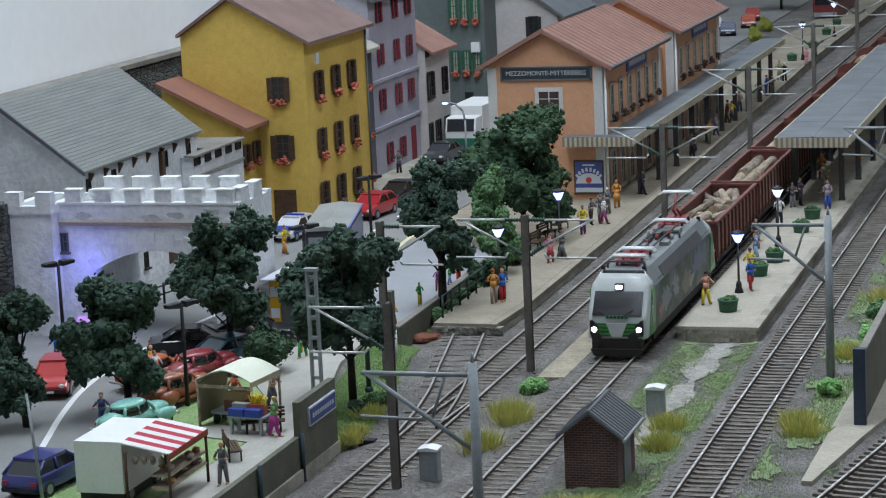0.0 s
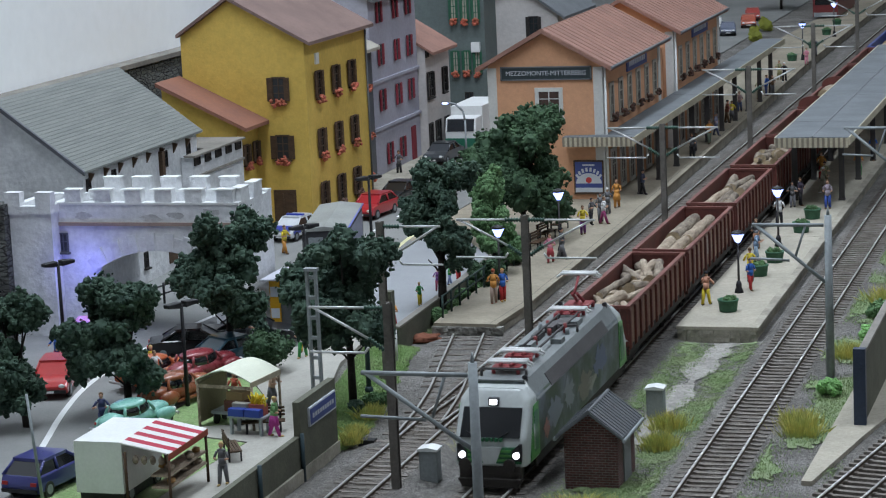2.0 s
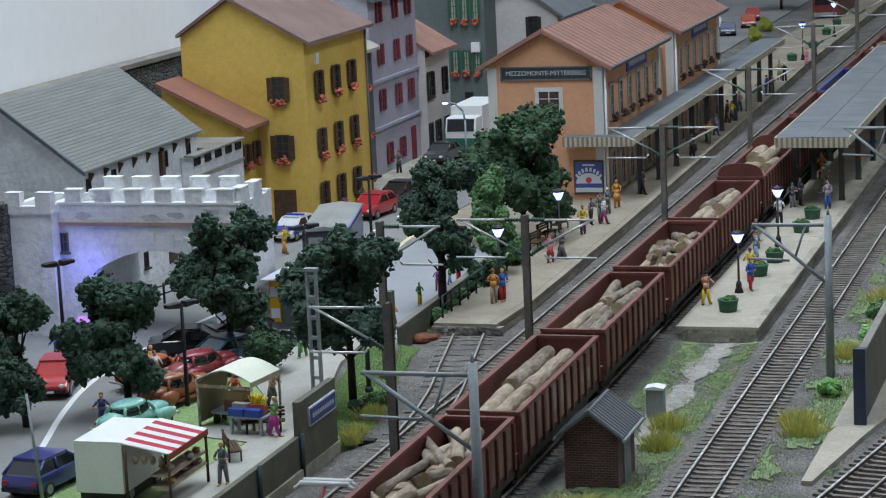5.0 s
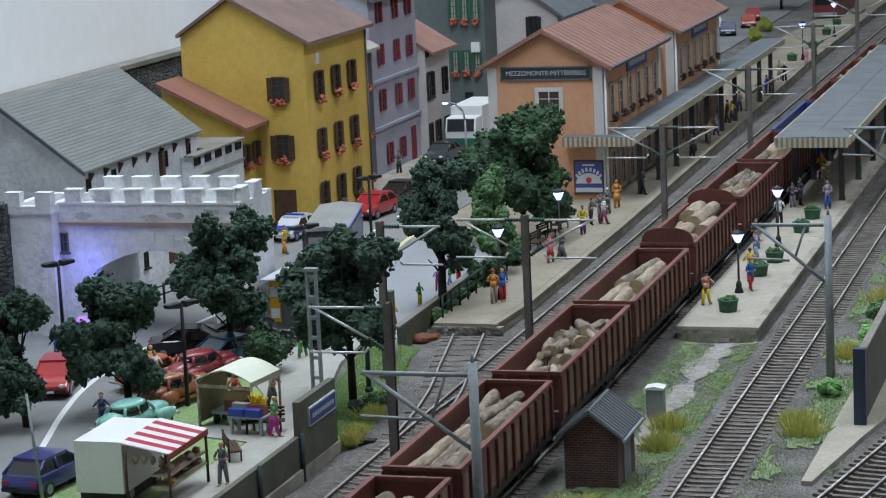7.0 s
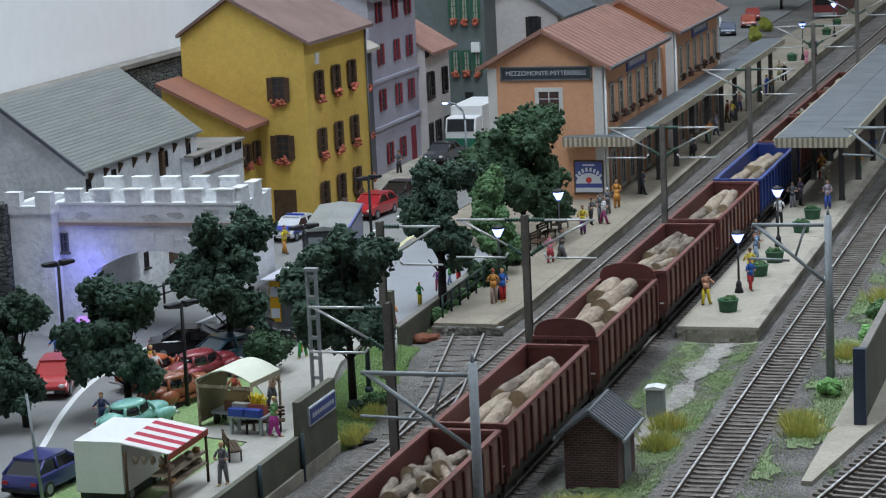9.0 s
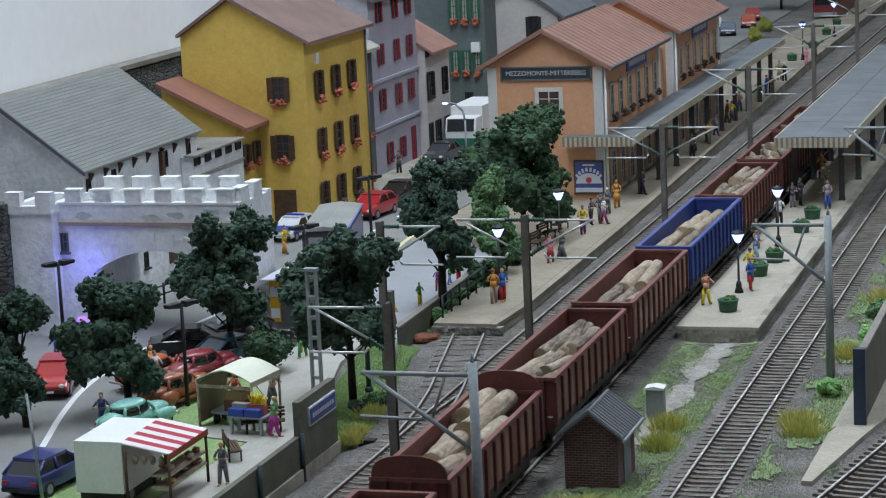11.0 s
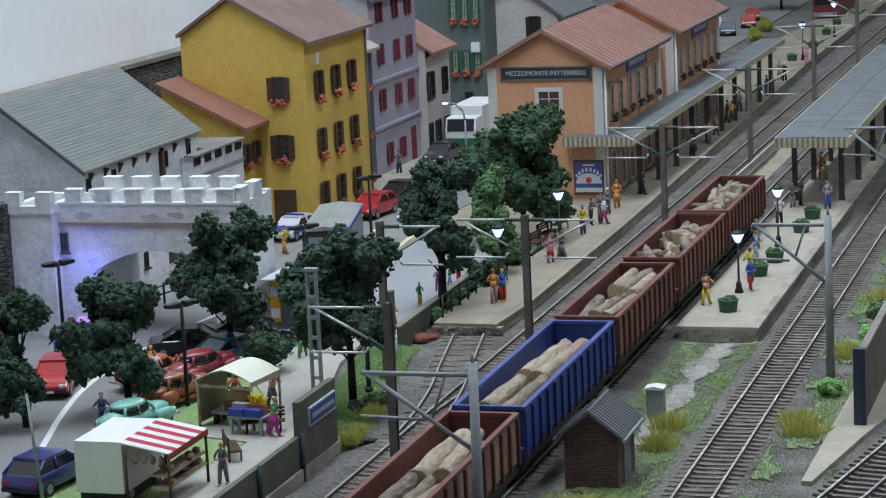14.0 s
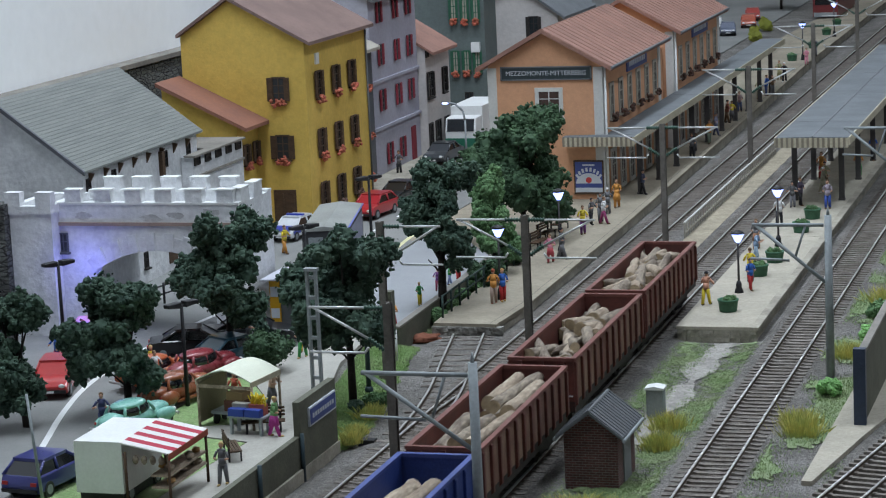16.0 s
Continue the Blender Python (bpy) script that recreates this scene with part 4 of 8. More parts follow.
def canopy(name, parts_, posts, label):
    c = thing(name, at(0, 0, PLAT), label, "platform canopy")
    for (x0, x1, y0, y1, z, front, side) in parts_:
        zz = z - PLAT
        bm = bmesh.new()
        prism(bm, [(x0, zz - 0.14), (x1, zz - 0.14), (x1, zz), ((x0 + x1) / 2, zz + 0.04), (x0, zz)], "y", y0, y1)
        part("roof_deck", bm, CANOPYTOP, c)
        y = y0 + 7.5
        while y < y1:
            bm = bmesh.new()
            prism(bm, [(x0 + 0.03, zz - 0.05), (x1 - 0.03, zz - 0.05), (x1 - 0.03, zz + 0.012), ((x0 + x1) / 2, zz + 0.052), (x0 + 0.03, zz + 0.012)], "y", y, y + 0.07)
            part("roof_seam", bm, ROOFSLATE, c)
            y += 14
        if x1 - x0 > 3 and y1 - y0 > 5:
            bm = bmesh.new()
            box(bm, (x0 + x1) / 2 - 0.06, (x0 + x1) / 2 + 0.06, y0 + 0.1, y1 - 0.1, zz, zz + 0.065)
            part("ridge_strip", bm, ROOFSLATE, c)
        if front:
            x, k = x0, 0
            while x < x1 - 0.05:
                bm = bmesh.new()
                box(bm, x, min(x + 0.16, x1), y0 - 0.06 - 0.03 * (k % 2), y0, zz - 0.62, zz - 0.02)
                part("valance_slat", bm, CREAM if k % 2 else VALSHADE, c)
                x, k = x + 0.16, k + 1
        for s in side:
            xs_ = x1 if s > 0 else x0
            bm = bmesh.new()
            box(bm, min(xs_, xs_ + s * 0.08), max(xs_, xs_ + s * 0.08), y0 - 0.09, y1, zz - 0.46, zz + 0.02)
            part("fascia", bm, CREAM, c)
        # Underside takes the shaded cream, so its darkness lies in the colour.
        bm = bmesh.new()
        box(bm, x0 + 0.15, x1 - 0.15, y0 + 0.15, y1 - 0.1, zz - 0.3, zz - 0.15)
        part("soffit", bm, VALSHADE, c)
    for x, y, z in posts:
        bm = bmesh.new()
        for a, b, d, e in ((-0.16, 0.16, -0.17, -0.11), (-0.16, 0.16, 0.11, 0.17), (-0.05, 0.05, -0.11, 0.11)):
            box(bm, x + a, x + b, y + d, y + e, 0, z - PLAT - 0.15)
        box(bm, x - 0.2, x + 0.2, y - 0.22, y + 0.22, 0, 0.12)
        part("post", bm, IRONGREY, c)
    return c


yellow_house(), grey_house()
station(55.44, 74.0, True)
station(79.0, 98.0, False)
station_link()
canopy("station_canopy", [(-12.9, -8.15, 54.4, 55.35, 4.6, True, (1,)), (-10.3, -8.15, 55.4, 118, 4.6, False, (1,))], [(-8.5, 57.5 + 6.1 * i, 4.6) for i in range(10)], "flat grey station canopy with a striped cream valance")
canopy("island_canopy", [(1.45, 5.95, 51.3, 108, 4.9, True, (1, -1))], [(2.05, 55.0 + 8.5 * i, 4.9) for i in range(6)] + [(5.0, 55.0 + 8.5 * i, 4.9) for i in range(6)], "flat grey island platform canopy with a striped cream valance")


# ---- castle ----
def castle():
    c = thing("castle_gate", at(0, 0, TOWN), "whitewashed castle gatehouse with battlements and an arched gateway", "castle")
    cx, sp, rise, half = -23.8, 3.45, 0.9, 3.05
    bow = (half * half + rise * rise) / (2 * rise)
    zc, turn = sp + rise - bow, math.asin(half / bow)
    arch = [(cx + bow * math.sin(a), zc + bow * math.cos(a)) for a in np.linspace(turn, -turn, 15)]
    outline = [(-29.2, 0), (cx - half, 0)] + arch[::-1] + [(cx + half, 0), (-19.25, 0), (-19.25, 5.9), (-29.2, 5.9)]
    bm = bmesh.new()
    prism(bm, outline, "y", 13.5, 18.1)
    bmesh.ops.triangulate(bm, faces=[f for f in bm.faces if len(f.verts) > 4])
    part("wall", bm, WHITEWALL, c)
    for b in ((-29.2, -19.25, 13.5, 13.98), (-29.2, -19.25, 17.57, 18.1), (-19.73, -19.25, 13.98, 17.57)):
        bm = bmesh.new()
        box(bm, *b, 5.9, 6.69)
        part("parapet", bm, WHITEWALL, c)
    bm = bmesh.new()
    box(bm, -29.25, -19.2, 13.38, 13.5, 5.62, 5.79)
    part("string_course", bm, mat("faded_brown_course", (0.36, 0.27, 0.23), 0.85, var=0.25), c)
    # voussoirs
    for i in range(16):
        a = turn * 1.12 * (2 * (i + 0.5) / 16 - 1)
        da = turn * 1.12 / 16
        r1 = bow + (0.92 if i % 2 else 0.72)
        bm = bmesh.new()
        pts = [(cx + rr * math.sin(a + d), zc + rr * math.cos(a + d)) for rr, d in ((bow + 0.015, -da), (r1, -da * 0.97), (r1, da * 0.97), (bow + 0.015, da))]
        prism(bm, pts, "y", 13.43 - 0.03 * (i % 2), 13.52)
        part("arch_stone", bm, WHITEWALL, c)

    def merlon(x0, x1, y0, y1, z):
        bm = bmesh.new()
        box(bm, x0, x1, y0, y1, z, z + 0.72)
        rounded(bm, 0.06, 2)
        bmesh.ops.subdivide_edges(bm, edges=[e for e in bm.edges if e.calc_length() > 0.3], cuts=3, use_grid_fill=True)
        for v in bm.verts:
            v.co += Vector((0.05, 0.05, 0.035)) * noise.noise(v.co * 2.1 + Vector((0, 0, x0)))
        part("merlon", bm, WHITEWALL, c)
        bm = bmesh.new()
        box(bm, x0 - 0.03, x1 + 0.03, y0 - 0.03, y1 + 0.03, z + 0.7, z + 0.77)
        rounded(bm, 0.03, 1)
        part("merlon_cap", bm, PLAINWHITE, c)

    for i in range(6):
        merlon(-28.17 + i * 1.645 - 0.45, -28.17 + i * 1.645 + 0.45, 13.48, 14.0, 6.7)
        if i < 5:
            merlon(-27.85 + i * 1.62 - 0.46, -27.85 + i * 1.62 + 0.46, 17.55, 18.1, 6.7)
    for y in (14.45, 16.3):
        merlon(-19.75, -19.23, y - 0.55, y + 0.55, 6.7)
    bm = bmesh.new()
    for y0, y1 in ((13.46, 14.0), (17.55, 18.1)):
        box(bm, -29.2, -19.22, y0, y1, 6.68, 6.8)
    part("parapet_ledge", bm, PLAINWHITE, c)
    # flaked plaster patches
    rng = random.Random(8)
    for x, z in ((-22.6, 6.15), (-23.9, 6.0), (-27.6, 6.1), (-20.7, 6.3)):
        bm = bmesh.new()
        n = 11
        prism(bm, [(x + rng.uniform(0.25, 0.6) * math.cos(2 * math.pi * k / n) * 1.3, z + rng.uniform(0.12, 0.24) * math.sin(2 * math.pi * k / n)) for k in range(n)], "y", 13.488, 13.5)
        part("flaked_patch", bm, WORN, c)
    window(c, "y-", -28.84, 4.75, 13.5, 0.42, 0.85, DARKGREY, PANE, frame_w=0.07)
    # corner tower
    t = thing("castle_tower", at(0, 0, TOWN), "square white castle corner tower with battlements", "castle")
    bm = bmesh.new()
    box(bm, -31.3, -29.0, 12.6, 18, 0, 6.35)
    part("wall", bm, WHITEWALL, t)
    bm = bmesh.new()
    for b in ((-31.4, -28.95, 12.5, 13.0), (-31.4, -28.95, 16.6, 17.1), (-31.4, -30.95, 13.0, 16.6), (-29.4, -28.95, 13.0, 16.6)):
        box(bm, *b, 6.35, 6.75)
    part("parapet", bm, WHITEWALL, t)
    for x in (-31.05, -29.35):
        bm = bmesh.new()
        box(bm, x - 0.42, x + 0.42, 12.5, 13.05, 6.75, 7.45)
        rounded(bm, 0.06, 2)
        part("merlon", bm, WHITEWALL, t)
    # dark rubble walls
    bm = bmesh.new()
    box(bm, -41.5, -31.3, 12.0, 13.2, 0, 6.9)
    tagged(part("stone_wall", bm, DARKSTONE, None, "", at(0, 0, TOWN)), "dark rubble retaining wall beside the castle", "wall", kind="structure")
    w = thing("back_stone_wall", at(0, 0, TOWN), "dark rubble town wall with a pale coping below the backdrop", "wall", "", "structure")
    bm = bmesh.new()
    box(bm, -41.2, -40.2, -30, 62, 0, 9.9)
    part("wall", bm, DARKSTONE, w)
    bm = bmesh.new()
    box(bm, -41.4, -40.05, -30, 62, 9.9, 10.2)
    part("coping", bm, COPING, w)
    # hall with the long grey roof
    h = thing("castle_hall", at(0, 0, TOWN), "white castle hall with a long grey shingled roof", "castle")
    bm = bmesh.new()
    prism(bm, [(-40.0, 0), (-30.3, 0), (-30.3, 7.25), (-35.0, 10.9), (-40.0, 8.4)], "y", 19.3, 35.0)
    part("wall", bm, WHITEWALL, h)
    sl = (11.35 - 7.5) / (-35.15 + 30.0)
    nrow = 26
    for k in range(nrow):
        xa = -30.0 + (-35.15 + 30.0) * k / nrow
        xb = -30.0 + (-35.15 + 30.0) * (k + 1) / nrow
        za, zb = 7.5 + sl * (xa + 30), 7.5 + sl * (xb + 30)
        bm = bmesh.new()
        prism(bm, [(xa, za - 0.1), (xb, zb - 0.1), (xb, zb + 0.01), (xa, za + 0.032)], "y", 18.9, 35.3)
        part("roof_strip", bm, ROOFGREY, h)
    bm = bmesh.new()
    prism(bm, [(-35.15, 11.15), (-40.1, 8.6), (-40.1, 8.75), (-35.15, 11.3)], "y", 18.9, 35.3)
    part("roof_back", bm, ROOFGREY, h)
    bm = bmesh.new()
    prism(bm, [(-29.95, 7.32), (-35.15, 11.2), (-35.15, 11.45), (-29.95, 7.55)], "y", 18.72, 18.9)
    part("verge_board", bm, DARKGREY, h)
    for y in np.arange(20.0, 35, 1.9):
        bm = bmesh.new()
        prism(bm, [(-30.3, 6.7), (-30.0, 7.25), (-30.3, 7.3)], "y", float(y), float(y) + 0.16)
        part("bracket", bm, DARKWOOD, h)
    for y in (19.85, 23.1, 30.2, 33.6):
        window(h, "x+", y, 6.55 if y > 21 else 6.45, -30.3, 0.4, 0.85 if y > 21 else 1.05, BLACKWOOD, PANE, sill=False, frame_w=0.05)
    window(h, "x+", 26.6, 1.35, -30.3, 0.4, 0.8, BLACKWOOD, PANE, sill=True, frame_w=0.05)
    bm = bmesh.new()
    box(bm, -0.55, 0.55, 0, 0.08, -1.1, 1.1)
    part("door", bm, DARKWOOD, h, m=face_frame("x+", 30.4, 1.6, -30.3))
    bm = bmesh.new()
    box(bm, -30.3, -30.05, 29.3, 29.65, 5.7, 7.1)
    part("timber_post", bm, DARKWOOD, h)
    # loophole annex
    p = thing("loophole_annex", at(0, 0, TOWN), "flat-roofed white annex with a row of loopholes", "castle")
    bm = bmesh.new()
    box(bm, -34, -29.5, 35.32, 40.2, 0, 6.3)
    box(bm, -30.28, -29.5, 32.4, 35.32, 0, 6.3)
    part("wall", bm, WHITEWALL, p)
    bm = bmesh.new()
    box(bm, -34.2, -29.3, 35.34, 40.3, 6.3, 6.42)
    box(bm, -30.0, -29.3, 32.2, 35.34, 6.3, 6.42)
    part("roof", bm, COPING, p)
    # No real openings: flat black panels paint the shade inside each loophole.
    for y in (32.9, 34.55, 36.2, 37.85, 39.4):
        window(p, "x+", y, 6.02, -29.5, 0.75, 0.36, BLACKWOOD, BLACKWOOD, sill=False, frame_w=0.06, bars=0, name="loophole")
    bm = bmesh.new()
    box(bm, -29.62, -29.38, 32.3, 40.2, 5.05, 5.2)
    part("string_course", bm, COPING, p)
    # gateway railing
    f = thing("gateway_railing", at(-27.0, 19.5, TOWN), "black iron railing inside the castle gateway", "railing")
    for i in range(6):
        bm = bmesh.new()
        tube(bm, (-0.2 + i * 0.35, i * 1.5, 0), (-0.2 + i * 0.35, i * 1.5, 1.2), 0.07)
        part("post", bm, BLACKIRON, f)
    for z in (0.6, 1.05):
        bm = bmesh.new()
        tube(bm, (-0.2, 0, z), (1.55, 7.5, z), 0.045)
        part("rail", bm, BLACKIRON, f)


castle()
# ---- goods train ----
TRAIN = []
SPEED = 11.15


def bogie(parent, y, name="bogie"):
    bm = bmesh.new()
    for s in (-1, 1):
        box(bm, s * 0.95 - 0.08, s * 0.95 + 0.08, y - 1.35, y + 1.35, 0.35, 0.72)
    box(bm, -0.9, 0.9, y - 0.25, y + 0.25, 0.4, 0.8)
    b = part(name, bm, UNDER, parent)
    for dy in (-0.9, 0.9):
        bm = bmesh.new()
        tube(bm, (-0.82, y + dy, 0.46), (-0.69, y + dy, 0.46), 0.46, n=16)
        tube(bm, (0.69, y + dy, 0.46), (0.82, y + dy, 0.46), 0.46, n=16)
        tube(bm, (-0.7, y + dy, 0.46), (0.7, y + dy, 0.46), 0.08)
        part("wheelset", bm, UNDER, b)


def buffers(parent, y, s, dark=None):
    for x in (-0.875, 0.875):
        bm = bmesh.new()
        tube(bm, (x, y, 1.05), (x, y + s * 0.45, 1.05), 0.11)
        tube(bm, (x, y + s * 0.42, 1.05), (x, y + s * 0.5, 1.05), 0.24, n=14)
        part("buffer", bm, dark or UNDER, parent)


def logs(parent, y0, y1, style, seed):
    rng = random.Random(seed)
    L = y1 - y0
    rows = []
    # (x, z, length, radius, place along the wagon from 0 to 1, sideways slant)
    if style == "long":
        for z, cnt in ((2.02, 4), (2.4, 4), (2.74, 3)):
            for k in range(cnt):
                ln = rng.uniform(0.34, 0.55) * L
                for part_ in (0.27, 0.74):
                    rows.append((-0.82 + 1.64 * (k + 0.5) / cnt + rng.uniform(-0.12, 0.12), z + rng.uniform(-0.08, 0.1), ln * rng.uniform(0.75, 1.0), rng.uniform(0.22, 0.32), part_ + rng.uniform(-0.08, 0.08), rng.uniform(-0.1, 0.1)))
    elif style == "few":
        for k, x in enumerate((-0.72, 0.0, 0.72)):
            rows.append((x, 2.1, 0.86 * L, 0.36, 0.5, rng.uniform(-0.02, 0.02)))
        for x, z, ln, r, p in ((-0.42, 2.62, 0.44, 0.36, 0.7), (0.32, 2.66, 0.47, 0.34, 0.66), (-0.5, 2.6, 0.42, 0.34, 0.25), (0.28, 2.62, 0.4, 0.32, 0.24), (0.85, 2.5, 0.5, 0.26, 0.45)):
            rows.append((x + rng.uniform(-0.12, 0.12), z + rng.uniform(-0.06, 0.06), ln * L * rng.uniform(0.9, 1.08), r * rng.uniform(0.88, 1.08), p + rng.uniform(-0.05, 0.05), rng.uniform(-0.09, 0.09)))
    elif style == "thick":
        for x, z, ln, r, p in ((-0.62, 2.9, 0.24, 0.5, 0.84), (0.12, 2.98, 0.4, 0.44, 0.74), (-0.2, 2.78, 0.36, 0.4, 0.42), (0.72, 2.7, 0.32, 0.4, 0.6), (-0.72, 2.3, 0.62, 0.44, 0.4), (0.1, 2.2, 0.8, 0.44, 0.5), (0.78, 2.2, 0.6, 0.38, 0.4), (0.4, 2.75, 0.3, 0.42, 0.2), (-0.5, 2.7, 0.25, 0.4, 0.14)):
            rows.append((x, z, ln * L, r, p, rng.uniform(-0.08, 0.08)))
    else:
        for k in range(34):
            rows.append((rng.uniform(-0.8, 0.8), 2.2 + 0.75 * rng.random() * (1 - 0.35 * abs(2 * (k % 17) / 16 - 1)), rng.uniform(0.1, 0.3) * L, rng.uniform(0.15, 0.32), 0.08 + 0.84 * (k % 17) / 16 + rng.uniform(-0.04, 0.04), rng.uniform(-0.55, 0.55)))
    # bed of wood below the visible logs
    for k in range(6):
        rows.append((-0.9 + 1.8 * k / 5, 1.72 + rng.uniform(0, 0.1), L * rng.uniform(0.84, 0.92), 0.32, 0.5, 0.0))
    for x, z, ln, r, place, slant in rows:
        c = min(max(y0 + L * place, y0 + ln / 2 + 0.2), y1 - ln / 2 - 0.2)
        short = ln < 4
        rise = rng.uniform(-0.16, 0.16) if short else rng.uniform(-0.035, 0.035)
        bend = rng.uniform(-0.03, 0.03) * ln
        bm = bmesh.new()
        n, m = 12, max(5, int(ln / 0.5))
        rings = []
        sd = rng.random() * 50
        knots = [(rng.uniform(-0.4, 0.4), rng.uniform(0, 6.28), rng.uniform(0.1, 0.22)) for _ in range(rng.choice((1, 2, 2, 3)))]
        for i in range(m + 1):
            k = i / m - 0.5
            px = x + slant * k * ln + bend * (0.25 - k * k) + 0.06 * noise.noise(Vector((sd, k * 4, 0)))
            pz = z + rise * k * ln + 0.05 * noise.noise(Vector((sd, k * 4, 9)))
            rr = r * (1 - 0.22 * k + 0.1 * noise.noise(Vector((sd, k * 5, 4))))
            ring = []
            for q in range(n):
                a = 2 * math.pi * q / n
                w_ = 1 + 0.12 * noise.noise(Vector((math.cos(a) * 1.6 + sd, math.sin(a) * 1.6, k * ln * 0.9)))
                for kk, ka, kh in knots:
                    w_ += kh / r * 0.35 * math.exp(-((k - kk) * ln / 0.3) ** 2) * max(0, math.cos(a - ka)) ** 2
                vx = min(max(px + rr * w_ * math.cos(a), -1.24), 1.24)
                ring.append(bm.verts.new((vx, c + k * ln + 0.05 * math.sin(a + sd) * (1 if abs(k) > 0.49 else 0), pz + rr * w_ * math.sin(a))))
            rings.append(ring)
        for a, b in zip(rings, rings[1:]):
            for i in range(n):
                f = bm.faces.new((a[i], b[i], b[(i + 1) % n], a[(i + 1) % n]))
                f.smooth = True
        for ring in (rings[0], rings[-1][::-1]):
            bm.faces.new(ring).material_index = 1
        part("log", bm, (LOGPALE if rng.random() < (0.75 if style in ("few", "thick") else 0.45) else LOGBARK, LOGEND), parent)


def wagon(y0, y1, style, seed, body=None, rim=None, panel=None, round_ends=False, label=""):
    """An open bogie wagon whose body reaches from y0 to y1 at the start of the clip."""
    body, rim, panel = body or WAGONRED, rim or WAGONRIM, panel or WAGONBROWN
    c = (y0 + y1) / 2
    L = y1 - y0
    w = thing("freight_wagon", at(0, c, 0), label or "oxide red open freight wagon loaded with logs", "freight wagon", "wagons of the goods train")
    a, b = -L / 2, L / 2
    top, bot, hw = 3.22, 1.2, 1.36
    bm = bmesh.new()
    box(bm, -hw, hw, a, b, bot, bot + 0.16)
    box(bm, -0.3, 0.3, a + 0.1, b - 0.1, 0.8, bot)
    for s in (-1, 1):
        box(bm, s * 1.25 - 0.1, s * 1.25 + 0.1, a, b, bot - 0.3, bot)
    part("underframe", bm, UNDER, w)
    for s in (-1, 1):
        bm = bmesh.new()
        box(bm, min(s * hw, s * (hw - 0.09)), max(s * hw, s * (hw - 0.09)), a, b, bot + 0.16, top - 0.1)
        bm.faces.ensure_lookup_table()
        for f in bm.faces:
            if abs(f.calc_center_median().x - s * hw) > 0.01:
                f.material_index = 1
        sw = part("side_wall", bm, (panel, body), w)
        n = 11 if L < 14 else 13
        for i in range(n + 1):
            y = a + 0.12 + (L - 0.24) * i / n
            bm = bmesh.new()
            prism(bm, [(s * hw, bot - 0.05), (s * (hw + 0.11), bot + 0.05), (s * (hw + 0.11), top - 0.25), (s * hw, top - 0.1)], "y", y - 0.1, y + 0.1)
            part("side_post", bm, body, sw)
        bm = bmesh.new()
        box(bm, min(s * (hw - 0.12), s * (hw + 0.09)), max(s * (hw - 0.12), s * (hw + 0.09)), a - 0.03, b + 0.03, top - 0.12, top)
        rounded(bm, 0.03, 1)
        part("top_rail", bm, rim, sw)
    for y, s in ((a, -1), (b, 1)):
        bm = bmesh.new()
        box(bm, -hw, hw, min(y, y - s * 0.09), max(y, y - s * 0.09), bot - 0.25, top - 0.1)
        for x in (-0.9, 0, 0.9):
            box(bm, x - 0.08, x + 0.08, min(y, y + s * 0.1), max(y, y + s * 0.1), bot - 0.2, top - 0.12)
        ew = part("end_wall", bm, body, w)
        bm = bmesh.new()
        box(bm, -hw - 0.05, hw + 0.05, min(y - s * 0.12, y + s * 0.06), max(y - s * 0.12, y + s * 0.06), top - 0.14, top + 0.003)
        rounded(bm, 0.03, 1)
        part("end_rail", bm, rim, ew)
        if round_ends:
            bm = bmesh.new()
            pts = [(-hw, top), (hw, top)] + [(hw * math.cos(t) ** 0.8 if math.cos(t) > 0 else -hw * (-math.cos(t)) ** 0.8, top + 0.78 * math.sin(t) ** 0.75) for t in np.linspace(0.12, math.pi - 0.12, 13)]
            prism(bm, pts, "y", min(y, y - s * 0.08), max(y, y - s * 0.08))
            part("rounded_end", bm, body, ew)
        buffers(w, y, s)
        bm = bmesh.new()
        box(bm, -0.12, 0.12, min(y, y + s * 0.62), max(y, y + s * 0.62), 0.75, 0.95)
        part("coupling", bm, UNDER, w)
        bm = bmesh.new()
        box(bm, hw - 0.25, hw - 0.05, min(y + s * 0.1, y + s * 0.12), max(y + s * 0.1, y + s * 0.12), 1.6, 1.66)
        part("step", bm, PLAINWHITE, w)
    if panel is WAGONRUST:
        rng = random.Random(seed)
        for i in range(5):
            bm = bmesh.new()
            y = rng.uniform(a + 1, b - 2)
            box(bm, hw, hw + 0.006, y, y + rng.uniform(0.3, 0.9), bot + rng.uniform(0.5, 0.8), bot + rng.uniform(1.0, 1.7))
            part("faded_patch", bm, paint(0.33, 0.27, 0.24, 0.8), w)
    bogie(w, a + 2.1)
    bogie(w, b - 2.1)
    logs(w, a, b, style, seed)
    TRAIN.append((w, c))
    return w


